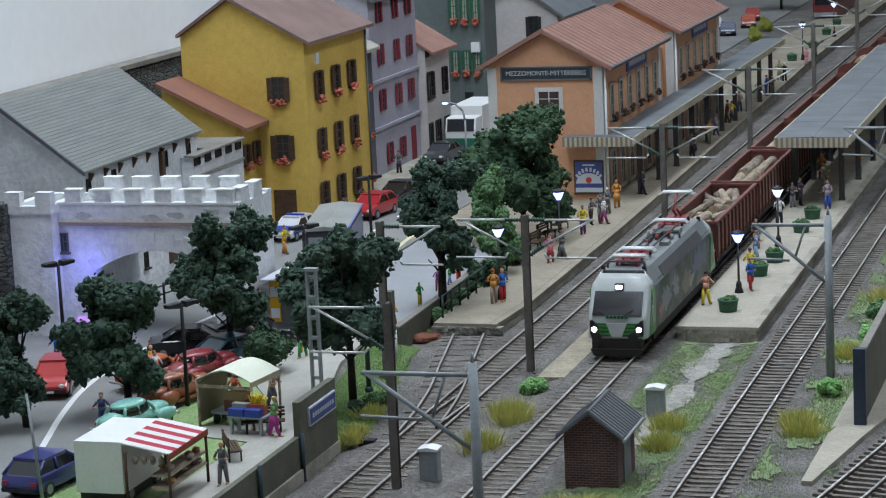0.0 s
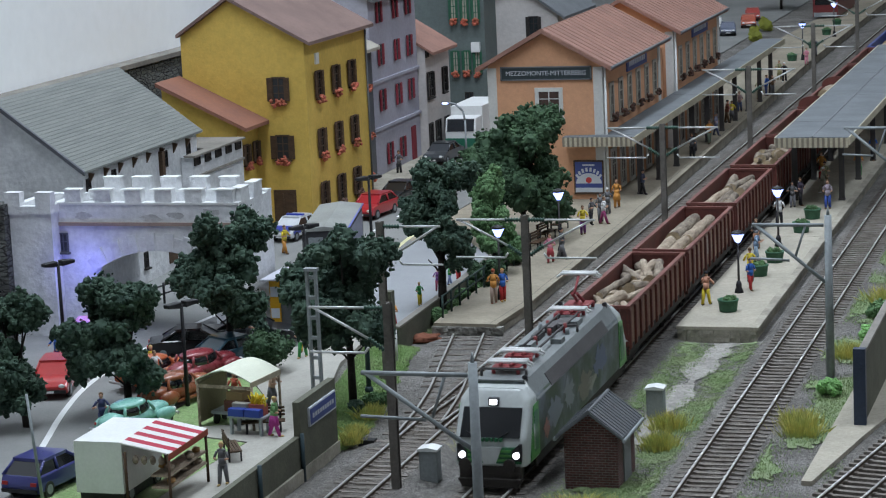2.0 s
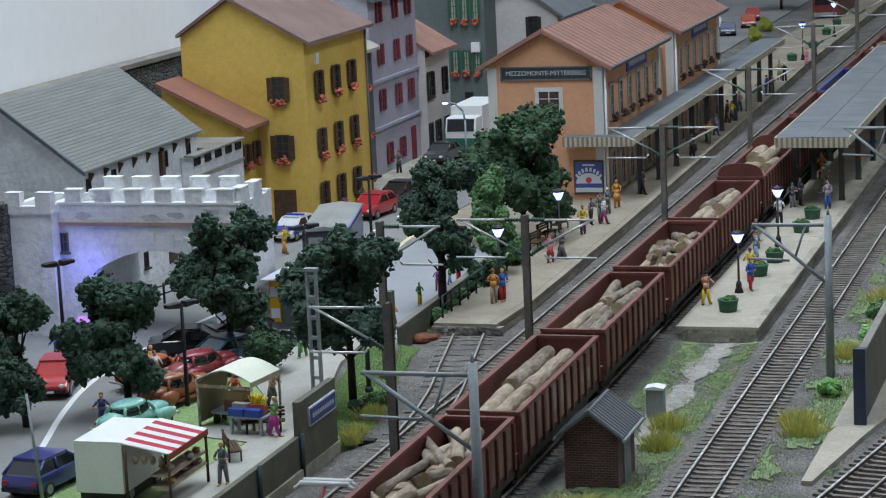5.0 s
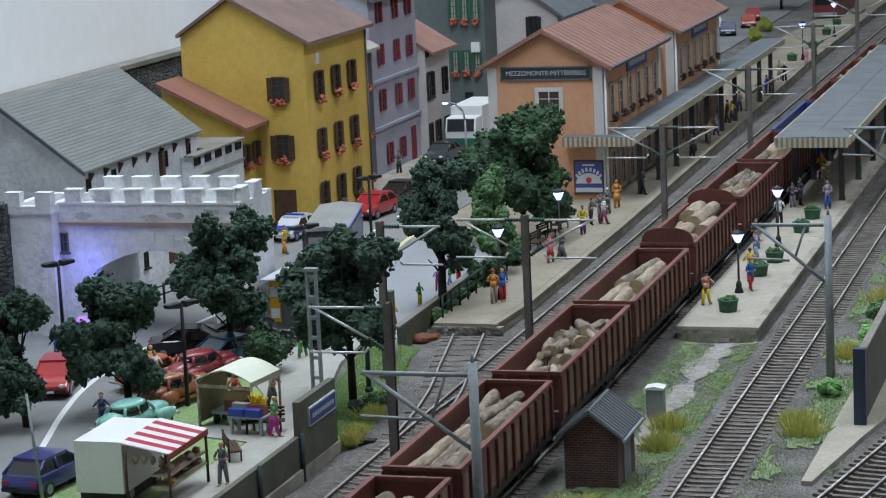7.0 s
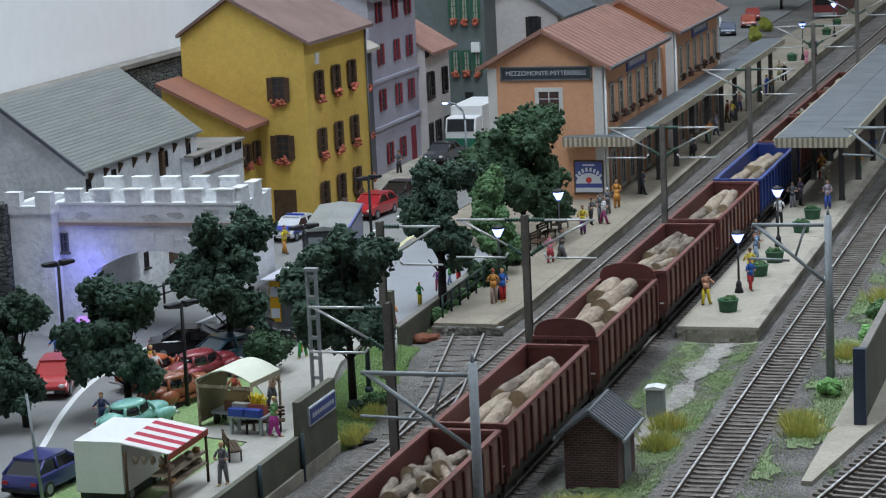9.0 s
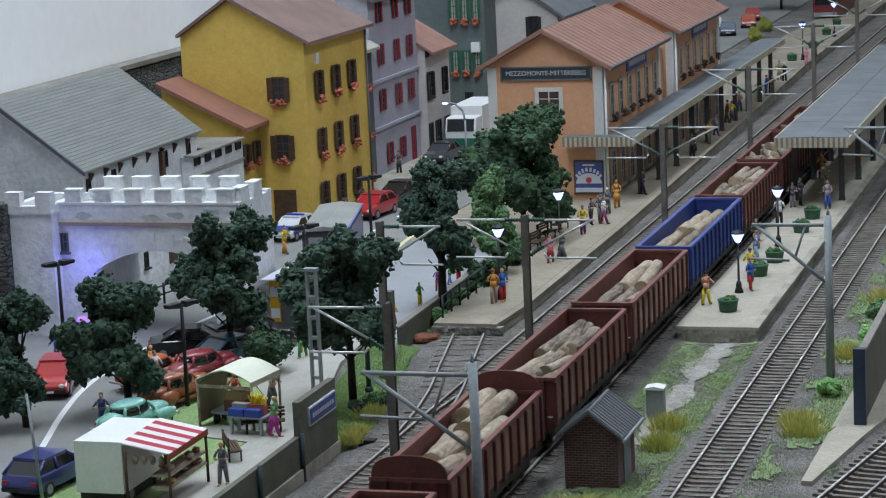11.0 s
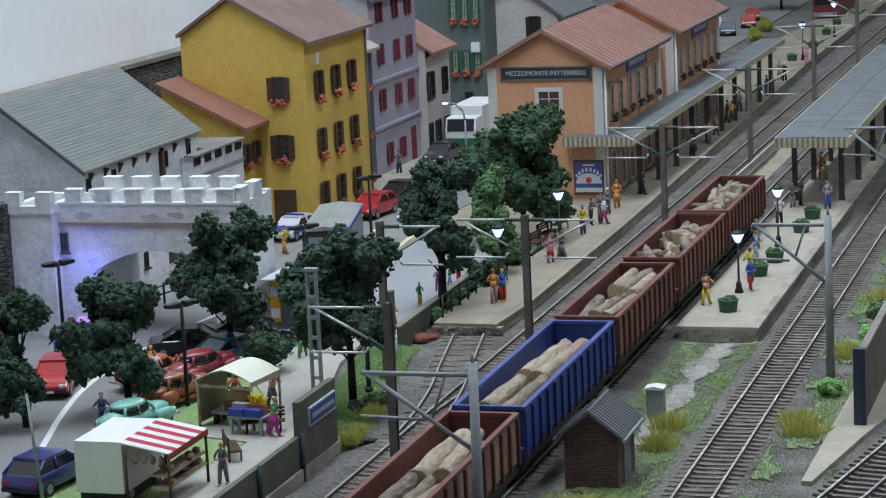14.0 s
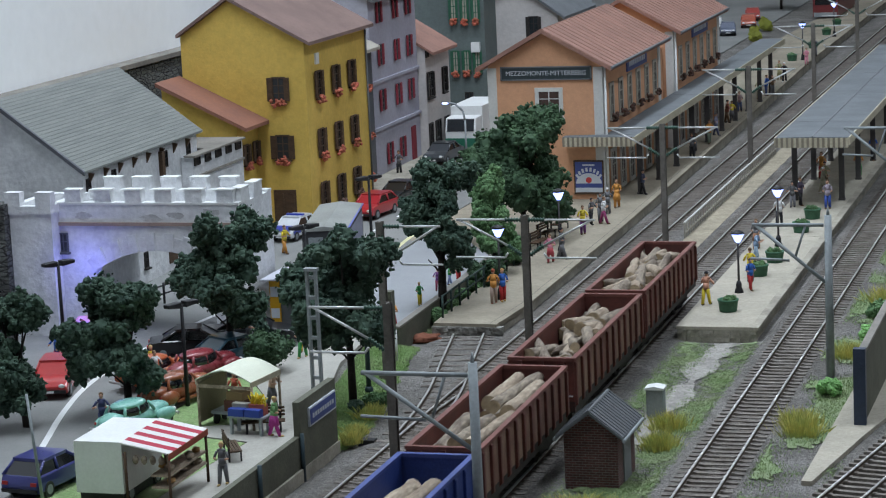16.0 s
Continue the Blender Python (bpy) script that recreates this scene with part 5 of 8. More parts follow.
def locomotive():
    L = 18.2
    lo = thing("electric_locomotive", at(0, 12.0 + L / 2, 0), "grey and green electric locomotive with lit headlights", "locomotive")
    a, b = -L / 2, L / 2
    hw = 1.46
    # body shell: stations along its length with a raked, rounded cab at both ends
    sec = lambda k, top: [(-hw * k, 0.95), (hw * k, 0.95), (hw * k, 2.95 * top), (hw * k * 0.97, 3.15 * top), (hw * k * 0.66, 3.74 * top), (-hw * k * 0.66, 3.74 * top), (-hw * k * 0.97, 3.15 * top), (-hw * k, 2.95 * top)]

    def shell(stations, material, name, label=""):
        bm = bmesh.new()
        rings = []
        for y, pts in stations:
            rings.append([bm.verts.new((p[0], y + (p[2] if len(p) > 2 else 0), p[1])) for p in pts])
        for r0, r1 in zip(rings, rings[1:]):
            for i in range(len(r0)):
                bm.faces.new((r0[i], r0[(i + 1) % len(r0)], r1[(i + 1) % len(r0)], r1[i]))
        for r in (rings[0], rings[-1]):
            if len(r) == 10:
                for q in ((0, 1, 2, 9), (9, 2, 3, 8), (8, 3, 4, 7), (7, 4, 5, 6)):
                    bm.faces.new([r[i] for i in q])
            else:
                bm.faces.new(r)
        bmesh.ops.recalc_face_normals(bm, faces=bm.faces)
        if name == "cab":
            rounded(bm, 0.1, 3, 14)
            for f in bm.faces:
                f.smooth = True
        return part(name, bm, material, lo, label)

    mural = mat("faded_mural_side", (0.06, 0.085, 0.055), 0.5, col2=(0.15, 0.17, 0.19), var=0.5, s1=0.55, s2=1.6, bump=0, lo=0.42, hi=0.6)
    body = shell([(a + 1.9, sec(1, 1)), (b - 1.9, sec(1, 1))], (mural), "body")
    # roof cap over the mural body
    bm = bmesh.new()
    prism(bm, [(-hw * 0.985, 3.05), (-hw * 0.68, 3.76), (hw * 0.68, 3.76), (hw * 0.985, 3.05), (hw * 1.005, 3.05), (hw * 0.69, 3.81), (-hw * 0.69, 3.81), (-hw * 1.005, 3.05)], "y", a + 1.9, b - 1.9)
    bmesh.ops.triangulate(bm, faces=[f for f in bm.faces if len(f.verts) > 4])
    part("roof", bm, LOCOROOF, lo)
    bm = bmesh.new()
    for s in (-1, 1):
        prism(bm, [(s * hw * 0.99, 3.1), (s * hw * 1.02, 3.08), (s * hw * 0.82, 3.55), (s * hw * 0.78, 3.52)], "y", a + 4.2, b - 4.0)
    part("roof_grille", bm, IRONGREY, lo)
    for e, s in ((a, 1), (b, -1)):
        # cab: (x, z, y offset) outlines pulled back with height
        def ring(k, y0, rake, top):
            return [(-hw * k, 0.85, 0), (hw * k, 0.85, 0), (hw * k, 1.9, s * rake * 0.12), (hw * k, 2.9 * top, s * rake * 0.8), (hw * k * 0.97, 3.25 * top, s * rake * 0.98), (hw * k * 0.76, 3.66 * top, s * rake * 1.25), (-hw * k * 0.76, 3.66 * top, s * rake * 1.25), (-hw * k * 0.97, 3.25 * top, s * rake * 0.98), (-hw * k, 2.9 * top, s * rake * 0.8), (-hw * k, 1.9, s * rake * 0.12)]
        cab = shell([(e, ring(0.86, e, 1.0, 0.985)), (e + s * 0.22, ring(0.97, e, 0.95, 1.0)), (e + s * 0.75, ring(1.0, e, 0.75, 1.0)), (e + s * 1.92, ring(1.004, e, 0, 1.003))], LOCOGREY, "cab")
        # green lower front and sides
        bm = bmesh.new()
        prism(bm, [(-hw * 0.86, 1.0), (hw * 0.86, 1.0), (hw * 0.86, 1.62), (-hw * 0.86, 1.62)], "y", min(e - s * 0.02, e + s * 0.1), max(e - s * 0.02, e + s * 0.1))
        part("front_panel", bm, LOCODKGREEN, cab)
        for x in (-1, 1):
            for k in range(3):
                bm = bmesh.new()
                z = 1.09 + 0.18 * k
                x0, x1 = sorted((x * (0.27 + 0.07 * k), x * 0.86))
                box(bm, x0, x1, min(e - s * 0.055, e), max(e - s * 0.055, e), z, z + 0.09)
                part("front_louvre", bm, LOCOGREEN, cab)
        bm = bmesh.new()
        prism(bm, [(-0.5, 1.64), (0.5, 1.64), (0.24, 1.0), (-0.24, 1.0)], "y", min(e - s * 0.06, e), max(e - s * 0.06, e))
        part("front_wedge", bm, LOCOGREY, cab)
        for x in (-1, 1):
            bm = bmesh.new()
            prism(bm, [(e + s * 0.55, 0.95), (e + s * 1.93, 0.95), (e + s * 1.93, 3.0), (e + s * 1.25, 2.98), (e + s * 0.85, 1.9)], "x", min(x * hw * 1.002, x * hw * 1.02), max(x * hw * 1.002, x * hw * 1.02))
            sp = part("cab_side", bm, LOCOGREEN, cab)
            bm = bmesh.new()
            box(bm, min(x * hw * 1.02, x * hw * 1.03), max(x * hw * 1.02, x * hw * 1.03), min(e + s * 1.2, e + s * 1.75), max(e + s * 1.2, e + s * 1.75), 1.2, 2.75)
            part("cab_door", bm, LOCODKGREEN, sp)
        # windscreen, set along the raked front
        bm = bmesh.new()
        y_at = lambda z: e + s * (0.12 + (z - 1.9) / 1.0 * 0.68)
        lo_, hi_ = 1.98, 3.0
        vs = []
        for d in (0.0, 0.06):
            for x, z in ((-1.18, lo_), (1.18, lo_), (1.15, hi_), (-1.15, hi_)):
                vs.append(bm.verts.new((x, y_at(z) - s * (0.03 + d) , z)))
        for q in ((0, 1, 2, 3), (4, 5, 6, 7), (0, 1, 5, 4), (1, 2, 6, 5), (2, 3, 7, 6), (3, 0, 4, 7)):
            bm.faces.new([vs[i] for i in q])
        bmesh.ops.recalc_face_normals(bm, faces=bm.faces)
        part("windscreen", bm, GLASSBLACK, cab)
        for x in (-0.45, 0.35):
            bm = bmesh.new()
            tube(bm, (x, y_at(1.96) - s * 0.12, 1.96), (x * 2.1, y_at(2.2) - s * 0.12, 2.2), 0.022, n=6)
            part("wiper", bm, BLACKIRON, cab)
        for x in (-1, 1):
            bm = bmesh.new()
            prism(bm, [(x * 0.88, 1.14), (x * 1.27, 1.1), (x * 1.27, 1.76), (x * 1.16, 1.76), (x * 0.9, 1.5)], "y", min(e - s * 0.06, e + s * 0.12), max(e - s * 0.06, e + s * 0.12))
            part("lamp_housing", bm, BLACKIRON, cab)
            bm = bmesh.new()
            tube(bm, (x * 1.07, e - s * 0.05, 1.34), (x * 1.07, e - s * 0.1, 1.34), 0.125, n=16)
            part("headlight", bm, WHITEHOT if e == a else PLAINWHITE, cab, "glowing white headlight" if e == a else "")
        bm = bmesh.new()
        box(bm, -0.2, 0.2, min(e + s * 0.82, e + s * 1.2), max(e + s * 0.82, e + s * 1.2), 3.04, 3.34)
        rounded(bm, 0.04, 2)
        part("top_lamp", bm, BLACKIRON, cab)
        bm = bmesh.new()
        box(bm, -0.14, 0.14, min(e + s * 0.78, e + s * 0.83), max(e + s * 0.78, e + s * 0.83), 3.1, 3.28)
        part("top_headlight", bm, WHITEHOT if e == a else PLAINWHITE, cab)
        for x in (-1, 1):
            bm = bmesh.new()
            tube(bm, (x * hw * 0.96, e + s * 1.35, 3.17), (x * hw * 0.68, e + s * 1.9, 3.82), 0.035, n=6)
            part("drip_rail", bm, PLAINWHITE, cab)
            bm = bmesh.new()
            tube(bm, (x * hw * 1.03, e + s * 1.12, 1.3), (x * hw * 1.03, e + s * 1.12, 2.3), 0.03, n=6)
            part("handrail", bm, LOCOGREY, cab)
        bm = bmesh.new()
        for k in range(6):
            box(bm, -0.5 + k * 0.18, -0.5 + k * 0.18 + 0.12, min(e - s * 0.01, e + s * 0.12), max(e - s * 0.01, e + s * 0.12), 1.85, 1.98)
        part("lettering_bars", bm, LOCODKGREEN, cab)
        bm = bmesh.new()
        box(bm, -1.2, 1.2, min(e - s * 0.02, e + s * 0.5), max(e - s * 0.02, e + s * 0.5), 0.25, 0.9)
        prism(bm, [(-1.1, 0.1), (1.1, 0.1), (1.25, 0.42), (-1.25, 0.42)], "y", min(e - s * 0.18, e + s * 0.2), max(e - s * 0.18, e + s * 0.2))
        part("bumper", bm, UNDER, lo)
        buffers(lo, e + s * 0.05, -s)
    bm = bmesh.new()
    for x in (-1, 1):
        box(bm, x * 1.38 - 0.06, x * 1.38 + 0.06, a + 1.5, b - 1.5, 0.55, 0.96)
    box(bm, -1.1, 1.1, a + 6.2, b - 6.2, 0.3, 0.9)
    part("underframe", bm, UNDER, lo)
    bogie(lo, a + 4.2)
    bogie(lo, b - 4.2)
    # roof gear
    for i, (y, raised) in enumerate(((a + 3.3, 0), (a + 5.2, 0), (b - 4.9, 0), (b - 3.1, 1))):
        z = 3.84
        h = 1.55 if raised else 0.42
        bm = bmesh.new()
        for x in (-0.5, 0.5):
            for yy in (-0.5, 0.5):
                tube(bm, (x, y + yy, z), (x, y + yy, z + 0.24), 0.08, n=8)
        box(bm, -0.55, 0.55, y - 0.55, y + 0.55, z + 0.22, z + 0.28)
        pg = part("pantograph", bm, paint(0.30, 0.055, 0.06), lo)
        bm = bmesh.new()
        if raised:
            tube(bm, (-0.15, y + 0.4, z + 0.26), (-0.1, y - 0.75, z + 0.85), 0.07)
            tube(bm, (0.15, y + 0.4, z + 0.26), (0.1, y - 0.75, z + 0.85), 0.07)
            tube(bm, (0, y - 0.75, z + 0.85), (0, y + 0.25, z + h), 0.06)
        else:
            tube(bm, (-0.35, y + 0.5, z + 0.3), (-0.2, y - 0.6, z + 0.36), 0.06)
            tube(bm, (0.35, y + 0.5, z + 0.3), (0.2, y - 0.6, z + 0.36), 0.06)
        part("arm", bm, paint(0.30, 0.055, 0.06), pg)
        for dy in (-0.17, 0.17):
            bm = bmesh.new()
            yy = (y + 0.25 if raised else y - 0.1) + dy
            tube(bm, (-0.8, yy, z + h), (0.8, yy, z + h), 0.075)
            for x in (-1, 1):
                tube(bm, (x * 0.72, yy, z + h), (x * 0.98, yy, z + h - 0.16), 0.045)
            part("contact_strip", bm, PLAINWHITE, pg, "bright silver contact strip")
    rng = random.Random(3)
    for k in range(16):
        bm = bmesh.new()
        x, y = rng.uniform(-0.7, 0.7), rng.uniform(a + 5.8, b - 6.0)
        if k % 2:
            tube(bm, (x, y, 3.8), (x, y, 3.8 + rng.uniform(0.25, 0.45)), 0.1, 0.08)
            part("insulator", bm, MASTGREY if k % 4 == 1 else paint(0.25, 0.05, 0.05), lo)
        else:
            sx, sy = rng.uniform(0.1, 0.3), rng.uniform(0.2, 0.7)
            box(bm, x - sx, x + sx, y - sy, y + sy, 3.8, 3.8 + rng.uniform(0.12, 0.3))
            rounded(bm, 0.03, 1)
            part("roof_box", bm, LOCOROOF if k % 4 else IRONGREY, lo)
    for x0, x1, y0, y1 in ((-0.9, 0.9, a + 2.5, a + 2.5), (0.2, 1.0, 1.5, 1.5), (-0.3, -0.3, a + 6.5, b - 5.5), (0.45, 0.45, -3, b - 5)):
        bm = bmesh.new()
        tube(bm, (x0, y0, 4.1), (x1, y1, 4.1), 0.05)
        for x, y in ((x0, y0), (x1, y1)):
            tube(bm, (x, y, 3.8), (x, y, 4.1), 0.06)
        part("busbar", bm, IRONGREY, lo)
    for x in (-1.0, 1.0):
        for y in (a + 2.1, b - 2.3):
            bm = bmesh.new()
            tube(bm, (x, y, 3.5), (x, y, 3.9), 0.07)
            tube(bm, (x, y, 3.9), (x, y - 0.3, 3.95), 0.09)
            part("horn", bm, BLACKIRON, lo)
    # mural patches on the side
    for k, (y, z, w, h, c) in enumerate(((-4.5, 1.9, 1.5, 0.8, (0.17, 0.19, 0.23)), (-2.2, 2.1, 1.2, 0.9, (0.18, 0.20, 0.22)), (0.6, 1.8, 2.0, 0.7, (0.13, 0.12, 0.09)), (3.6, 2.2, 1.6, 0.9, (0.09, 0.11, 0.20)), (-5.8, 1.6, 0.7, 0.5, (0.30, 0.12, 0.10)), (1.9, 1.6, 1.0, 0.4, (0.26, 0.26, 0.22)))):
        bm = bmesh.new()
        rng = random.Random(k)
        n = 26
        prism(bm, [(y + w * rng.uniform(0.35, 1) * math.cos(2 * math.pi * i / n), z + h * rng.uniform(0.35, 1) * math.sin(2 * math.pi * i / n)) for i in range(n)], "x", hw, hw + 0.008)
        part("mural_patch", bm, paint(*c, 0.4), lo)
    TRAIN.append((lo, 12.0 + L / 2))


locomotive()
wagon(30.8, 44.0, "loose", 1)
wagon(44.8, 58.0, "few", 2, panel=WAGONRUST, label="graffiti-faded oxide red open wagon with logs")
wagon(59.2, 72.1, "long", 3)
wagon(73.6, 86.7, "loose", 4)
wagon(87.6, 100.8, "few", 5)
wagon(102.4, 115.1, "thick", 6, round_ends=True, label="oxide red open wagon with high rounded ends and thick logs")
wagon(117.2, 130.5, "long", 7)
wagon(131.8, 145.0, "few", 8, panel=WAGONRUST, label="rust-streaked oxide red open wagon with long logs")
wagon(145.95, 161.35, "few", 9, WAGONBLUE, WAGONBLUERIM, WAGONBLUE, label="bright blue open freight wagon loaded with a few logs")
wagon(162.25, 175.0, "long", 10)
wagon(176.4, 189.6, "loose", 11)
wagon(190.4, 203.1, "loose", 12, label="last oxide red open wagon heaped with short logs")


def motions():
    for ob, y in TRAIN:
        walk(ob, [(t, at(0, y - SPEED * t, 0)) for t in (0.0, 4.0, 8.0, 12.0, 16.0)])
# ---- catenary masts ----
def cantilever(mast, s, reach, zt, tube_mat, heavy=0.0, drop=1.75):
    """One bracket arm: insulated top tube, raking brace and a steady arm below. s: side (-1 or +1)."""
    r = 0.055 + heavy
    bm = bmesh.new()
    tube(bm, (s * (0.2 if heavy else 0.95), 0, zt), (s * reach, 0, zt), r)
    arm = part("top_tube", bm, tube_mat, mast)
    if not heavy:
        for p, q in (((s * 0.15, 0, zt), (s * 0.95, 0, zt)), ((s * 0.2, 0, zt - drop + 0.1), (s * 0.85, 0, zt - drop + 0.55))):
            bm = bmesh.new()
            p, q = Vector(p), Vector(q)
            prof = [(0.05, 0.0)]
            for k in range(6):
                prof += [(0.06, (k + 0.1) / 6), (0.13, (k + 0.5) / 6), (0.06, (k + 0.9) / 6)]
            prof.append((0.05, 1.0))
            ln_ = (q - p).length
            lathe(bm, [(r_, h_ * ln_) for r_, h_ in prof], 10)
            turn = Matrix.Translation(p) @ (q - p).to_track_quat("Z", "Y").to_matrix().to_4x4()
            bmesh.ops.transform(bm, matrix=turn, verts=bm.verts)
            part("insulator", bm, INSULATOR, arm)
    bm = bmesh.new()
    tube(bm, (s * (0.15 if heavy else 0.85), 0, zt - drop + (0.0 if heavy else 0.55)), (s * (reach - 0.15), 0, zt), r)
    part("brace", bm, tube_mat, arm)
    bm = bmesh.new()
    zl = zt - drop - 0.02 if not heavy else zt - drop * 0.62
    if heavy:
        tube(bm, (s * 1.75, 0, zl), (s * (reach + 0.1), 0, zl + 0.08), 0.06)
        tube(bm, (s * 1.0, 0, zt), (s * 1.5, 0, zl + 0.1), 0.055)
    else:
        tube(bm, (s * 1.0, 0, zl), (s * (reach + 0.05), 0, zl), 0.05)
        tube(bm, (s * 1.0, 0, zl), (s * 0.85, 0, zl + 0.22), 0.05)
    part("steady_arm", bm, tube_mat, arm)


def h_mast(x, y, z, h, sides, label, reach=3.3):
    m = thing("catenary_mast", at(x, y, z), label, "catenary mast", "catenary masts along the line")
    bm = bmesh.new()
    for a, b, c, d in ((-0.16, 0.16, -0.16, -0.12), (-0.16, 0.16, 0.12, 0.16), (-0.03, 0.03, -0.12, 0.12)):
        box(bm, a, b, c, d, 0, h)
    box(bm, -0.3, 0.3, -0.3, 0.3, -0.2, 0.12)
    part("column", bm, MASTBROWN, m)
    for s in sides:
        cantilever(m, s, reach, h - 0.22, TUBESILVER)
    return m


def round_mast(x, y, z, h, label, reach=3.4):
    m = thing("catenary_mast", at(x, y, z), label, "catenary mast", "catenary masts along the line")
    bm = bmesh.new()
    tube(bm, (0, 0, -0.1), (0, 0, h), 0.2, 0.16, 14)
    part("column", bm, MASTGREY, m)
    bm = bmesh.new()
    tube(bm, (0, 0, h), (0, 0, h + 0.35), 0.08, 0.03, 8)
    part("cap", bm, MASTGREY, m)
    cantilever(m, -1, reach, h - 0.45, MASTGREY, 0.03, 2.6)


brown = "weathered brown H-beam catenary mast with silver bracket arms"
h_mast(-3.85, -10.1, -0.34, 7.5, (-1,), brown, 3.2)
h_mast(-3.62, 9.7, -0.34, 7.5, (-1, 1), brown)
for y in (41.6, 72.2, 104.8, 134.5):
    h_mast(-3.65, y, -0.34, 7.45, (-1, 1), brown)
h_mast(-9.95, 7.6, 0.0, 7.2, (1,), brown, 2.9)
round_mast(2.12, -19.2, -0.34, 7.4, "round galvanised grey catenary mast with a bracket arm", 4.0)
round_mast(10.2, 10.2, -0.34, 7.45, "round galvanised grey catenary mast with a bracket arm")
round_mast(10.2, 42.5, -0.34, 7.45, "round galvanised grey catenary mast with a bracket arm")
round_mast(10.2, 74, -0.34, 7.45, "round galvanised grey catenary mast with a bracket arm")


def lattice_mast():
    m = thing("lattice_mast", at(-9.25, -3.7, TOWN), "grey steel lattice mast with ladder-like battens", "catenary mast", "catenary masts along the line")
    for x in (-0.19, 0.19):
        bm = bmesh.new()
        box(bm, x - 0.055, x + 0.055, -0.1, 0.1, 0, 6.85)
        part("leg", bm, MASTGREY, m)
    for k in range(8):
        bm = bmesh.new()
        box(bm, -0.14, 0.14, -0.07, 0.07, 0.5 + k * 0.85, 0.64 + k * 0.85)
        part("batten", bm, MASTGREY, m)
    bm = bmesh.new()
    box(bm, -0.29, 0.29, -0.15, 0.15, 6.8, 6.92)
    part("head_plate", bm, MASTGREY, m)


lattice_mast()


# ---- lamps ----
def lantern(x, y, h, label="black platform lamp with a lit blue-white lantern"):
    l = thing("platform_lamp", at(x, y, PLAT), label, "platform lamp", "lamps on the platforms")
    bm = bmesh.new()
    lathe(bm, [(0.24, 0), (0.22, 0.12), (0.15, 0.3), (0.16, 0.42), (0.1, 0.62)], 10)
    part("base", bm, BLACKIRON, l)
    bm = bmesh.new()
    tube(bm, (0, 0, 0.5), (0, 0, h - 0.42), 0.065, 0.05, 8)
    part("pole", bm, IRONGREY, l)
    bm = bmesh.new()
    lathe(bm, [(0.1, h - 0.46), (0.16, h - 0.38), (0.34, h - 0.02), (0.34, h)], 8)
    part("lantern", bm, LANTERN, l, "glowing blue-white lantern glass")
    bm = bmesh.new()
    lathe(bm, [(0.38, h), (0.3, h + 0.1), (0.06, h + 0.2)], 8)
    part("cap", bm, BLACKIRON, l)


for x, y, h in ((-8.7, 23.1, 3.75), (-8.4, 35.0, 3.75), (3.46, 25.5, 3.1), (3.47, 38.8, 3.3), (-9.6, 139.5, 3.6), (-9.6, 163, 3.6), (3.6, 112, 3.2)):
    lantern(x, y, h)


def street_lamp(x, y, h, rz):
    l = thing("street_lamp", at(x, y, TOWN, rz), "black double-headed street lamp, unlit", "street lamp", "street lamps in the town")
    bm = bmesh.new()
    tube(bm, (0, 0, 0), (0, 0, h), 0.1, 0.075, 8)
    part("pole", bm, BLACKIRON, l)
    for s in (-1, 1):
        bm = bmesh.new()
        prism(bm, [(s * 0.12, h - 0.1), (s * 0.85, h - 0.02), (s * 0.85, h + 0.14), (s * 0.12, h + 0.18)], "y", -0.2, 0.2)
        tube(bm, (0, 0, h - 0.05), (s * 0.2, 0, h + 0.02), 0.07)
        rounded(bm, 0.03, 1)
        part("lamp_head", bm, BLACKIRON, l)


for x, y, h, rz in ((-26.35, 7.66, 4.75, 58), (-16.5, -0.6, 4.6, 62), (-17.53, 18.0, 4.75, 55), (-19.46, 34.3, 4.75, 55)):
    street_lamp(x, y, h, rz)


def arm_lamp():
    l = thing("street_lamp", at(-24.6, 72, TOWN), "slender grey street lamp with a curved arm", "street lamp", "street lamps in the town")
    bm = bmesh.new()
    pts = [(0, 0), (0, 3.2), (-0.15, 3.9), (-0.7, 4.4), (-1.3, 4.5)]
    for a, b in zip(pts, pts[1:]):
        tube(bm, (a[0], 0, a[1]), (b[0], 0, b[1]), 0.08)
    part("pole", bm, MASTGREY, l)
    bm = bmesh.new()
    ball(bm, (-1.45, 0, 4.45), 0.28, 0.16, 0.1, 2)
    part("lamp_head", bm, LANTERN, l)


arm_lamp()


def uplight():
    """The cold lamp by the castle tower that tints its wall."""
    l = bpy.data.lights.new("castle_lamp", "POINT")
    l.energy, l.color, l.shadow_soft_size = 0.015, (0.20, 0.22, 1.0), 0.003
    new("castle_lamp", l).matrix_basis = at(-27.4, 12.0, 3.9)


uplight()


# ---- trees and bushes ----
def ico(sub):
    bm = bmesh.new()
    bmesh.ops.create_icosphere(bm, subdivisions=sub, radius=1)
    bm.verts.index_update()
    v, f = np.array([tuple(p.co) for p in bm.verts]), np.array([[p.index for p in q.verts] for q in bm.faces])
    bm.free()
    return v, f


ICO = ico(1)


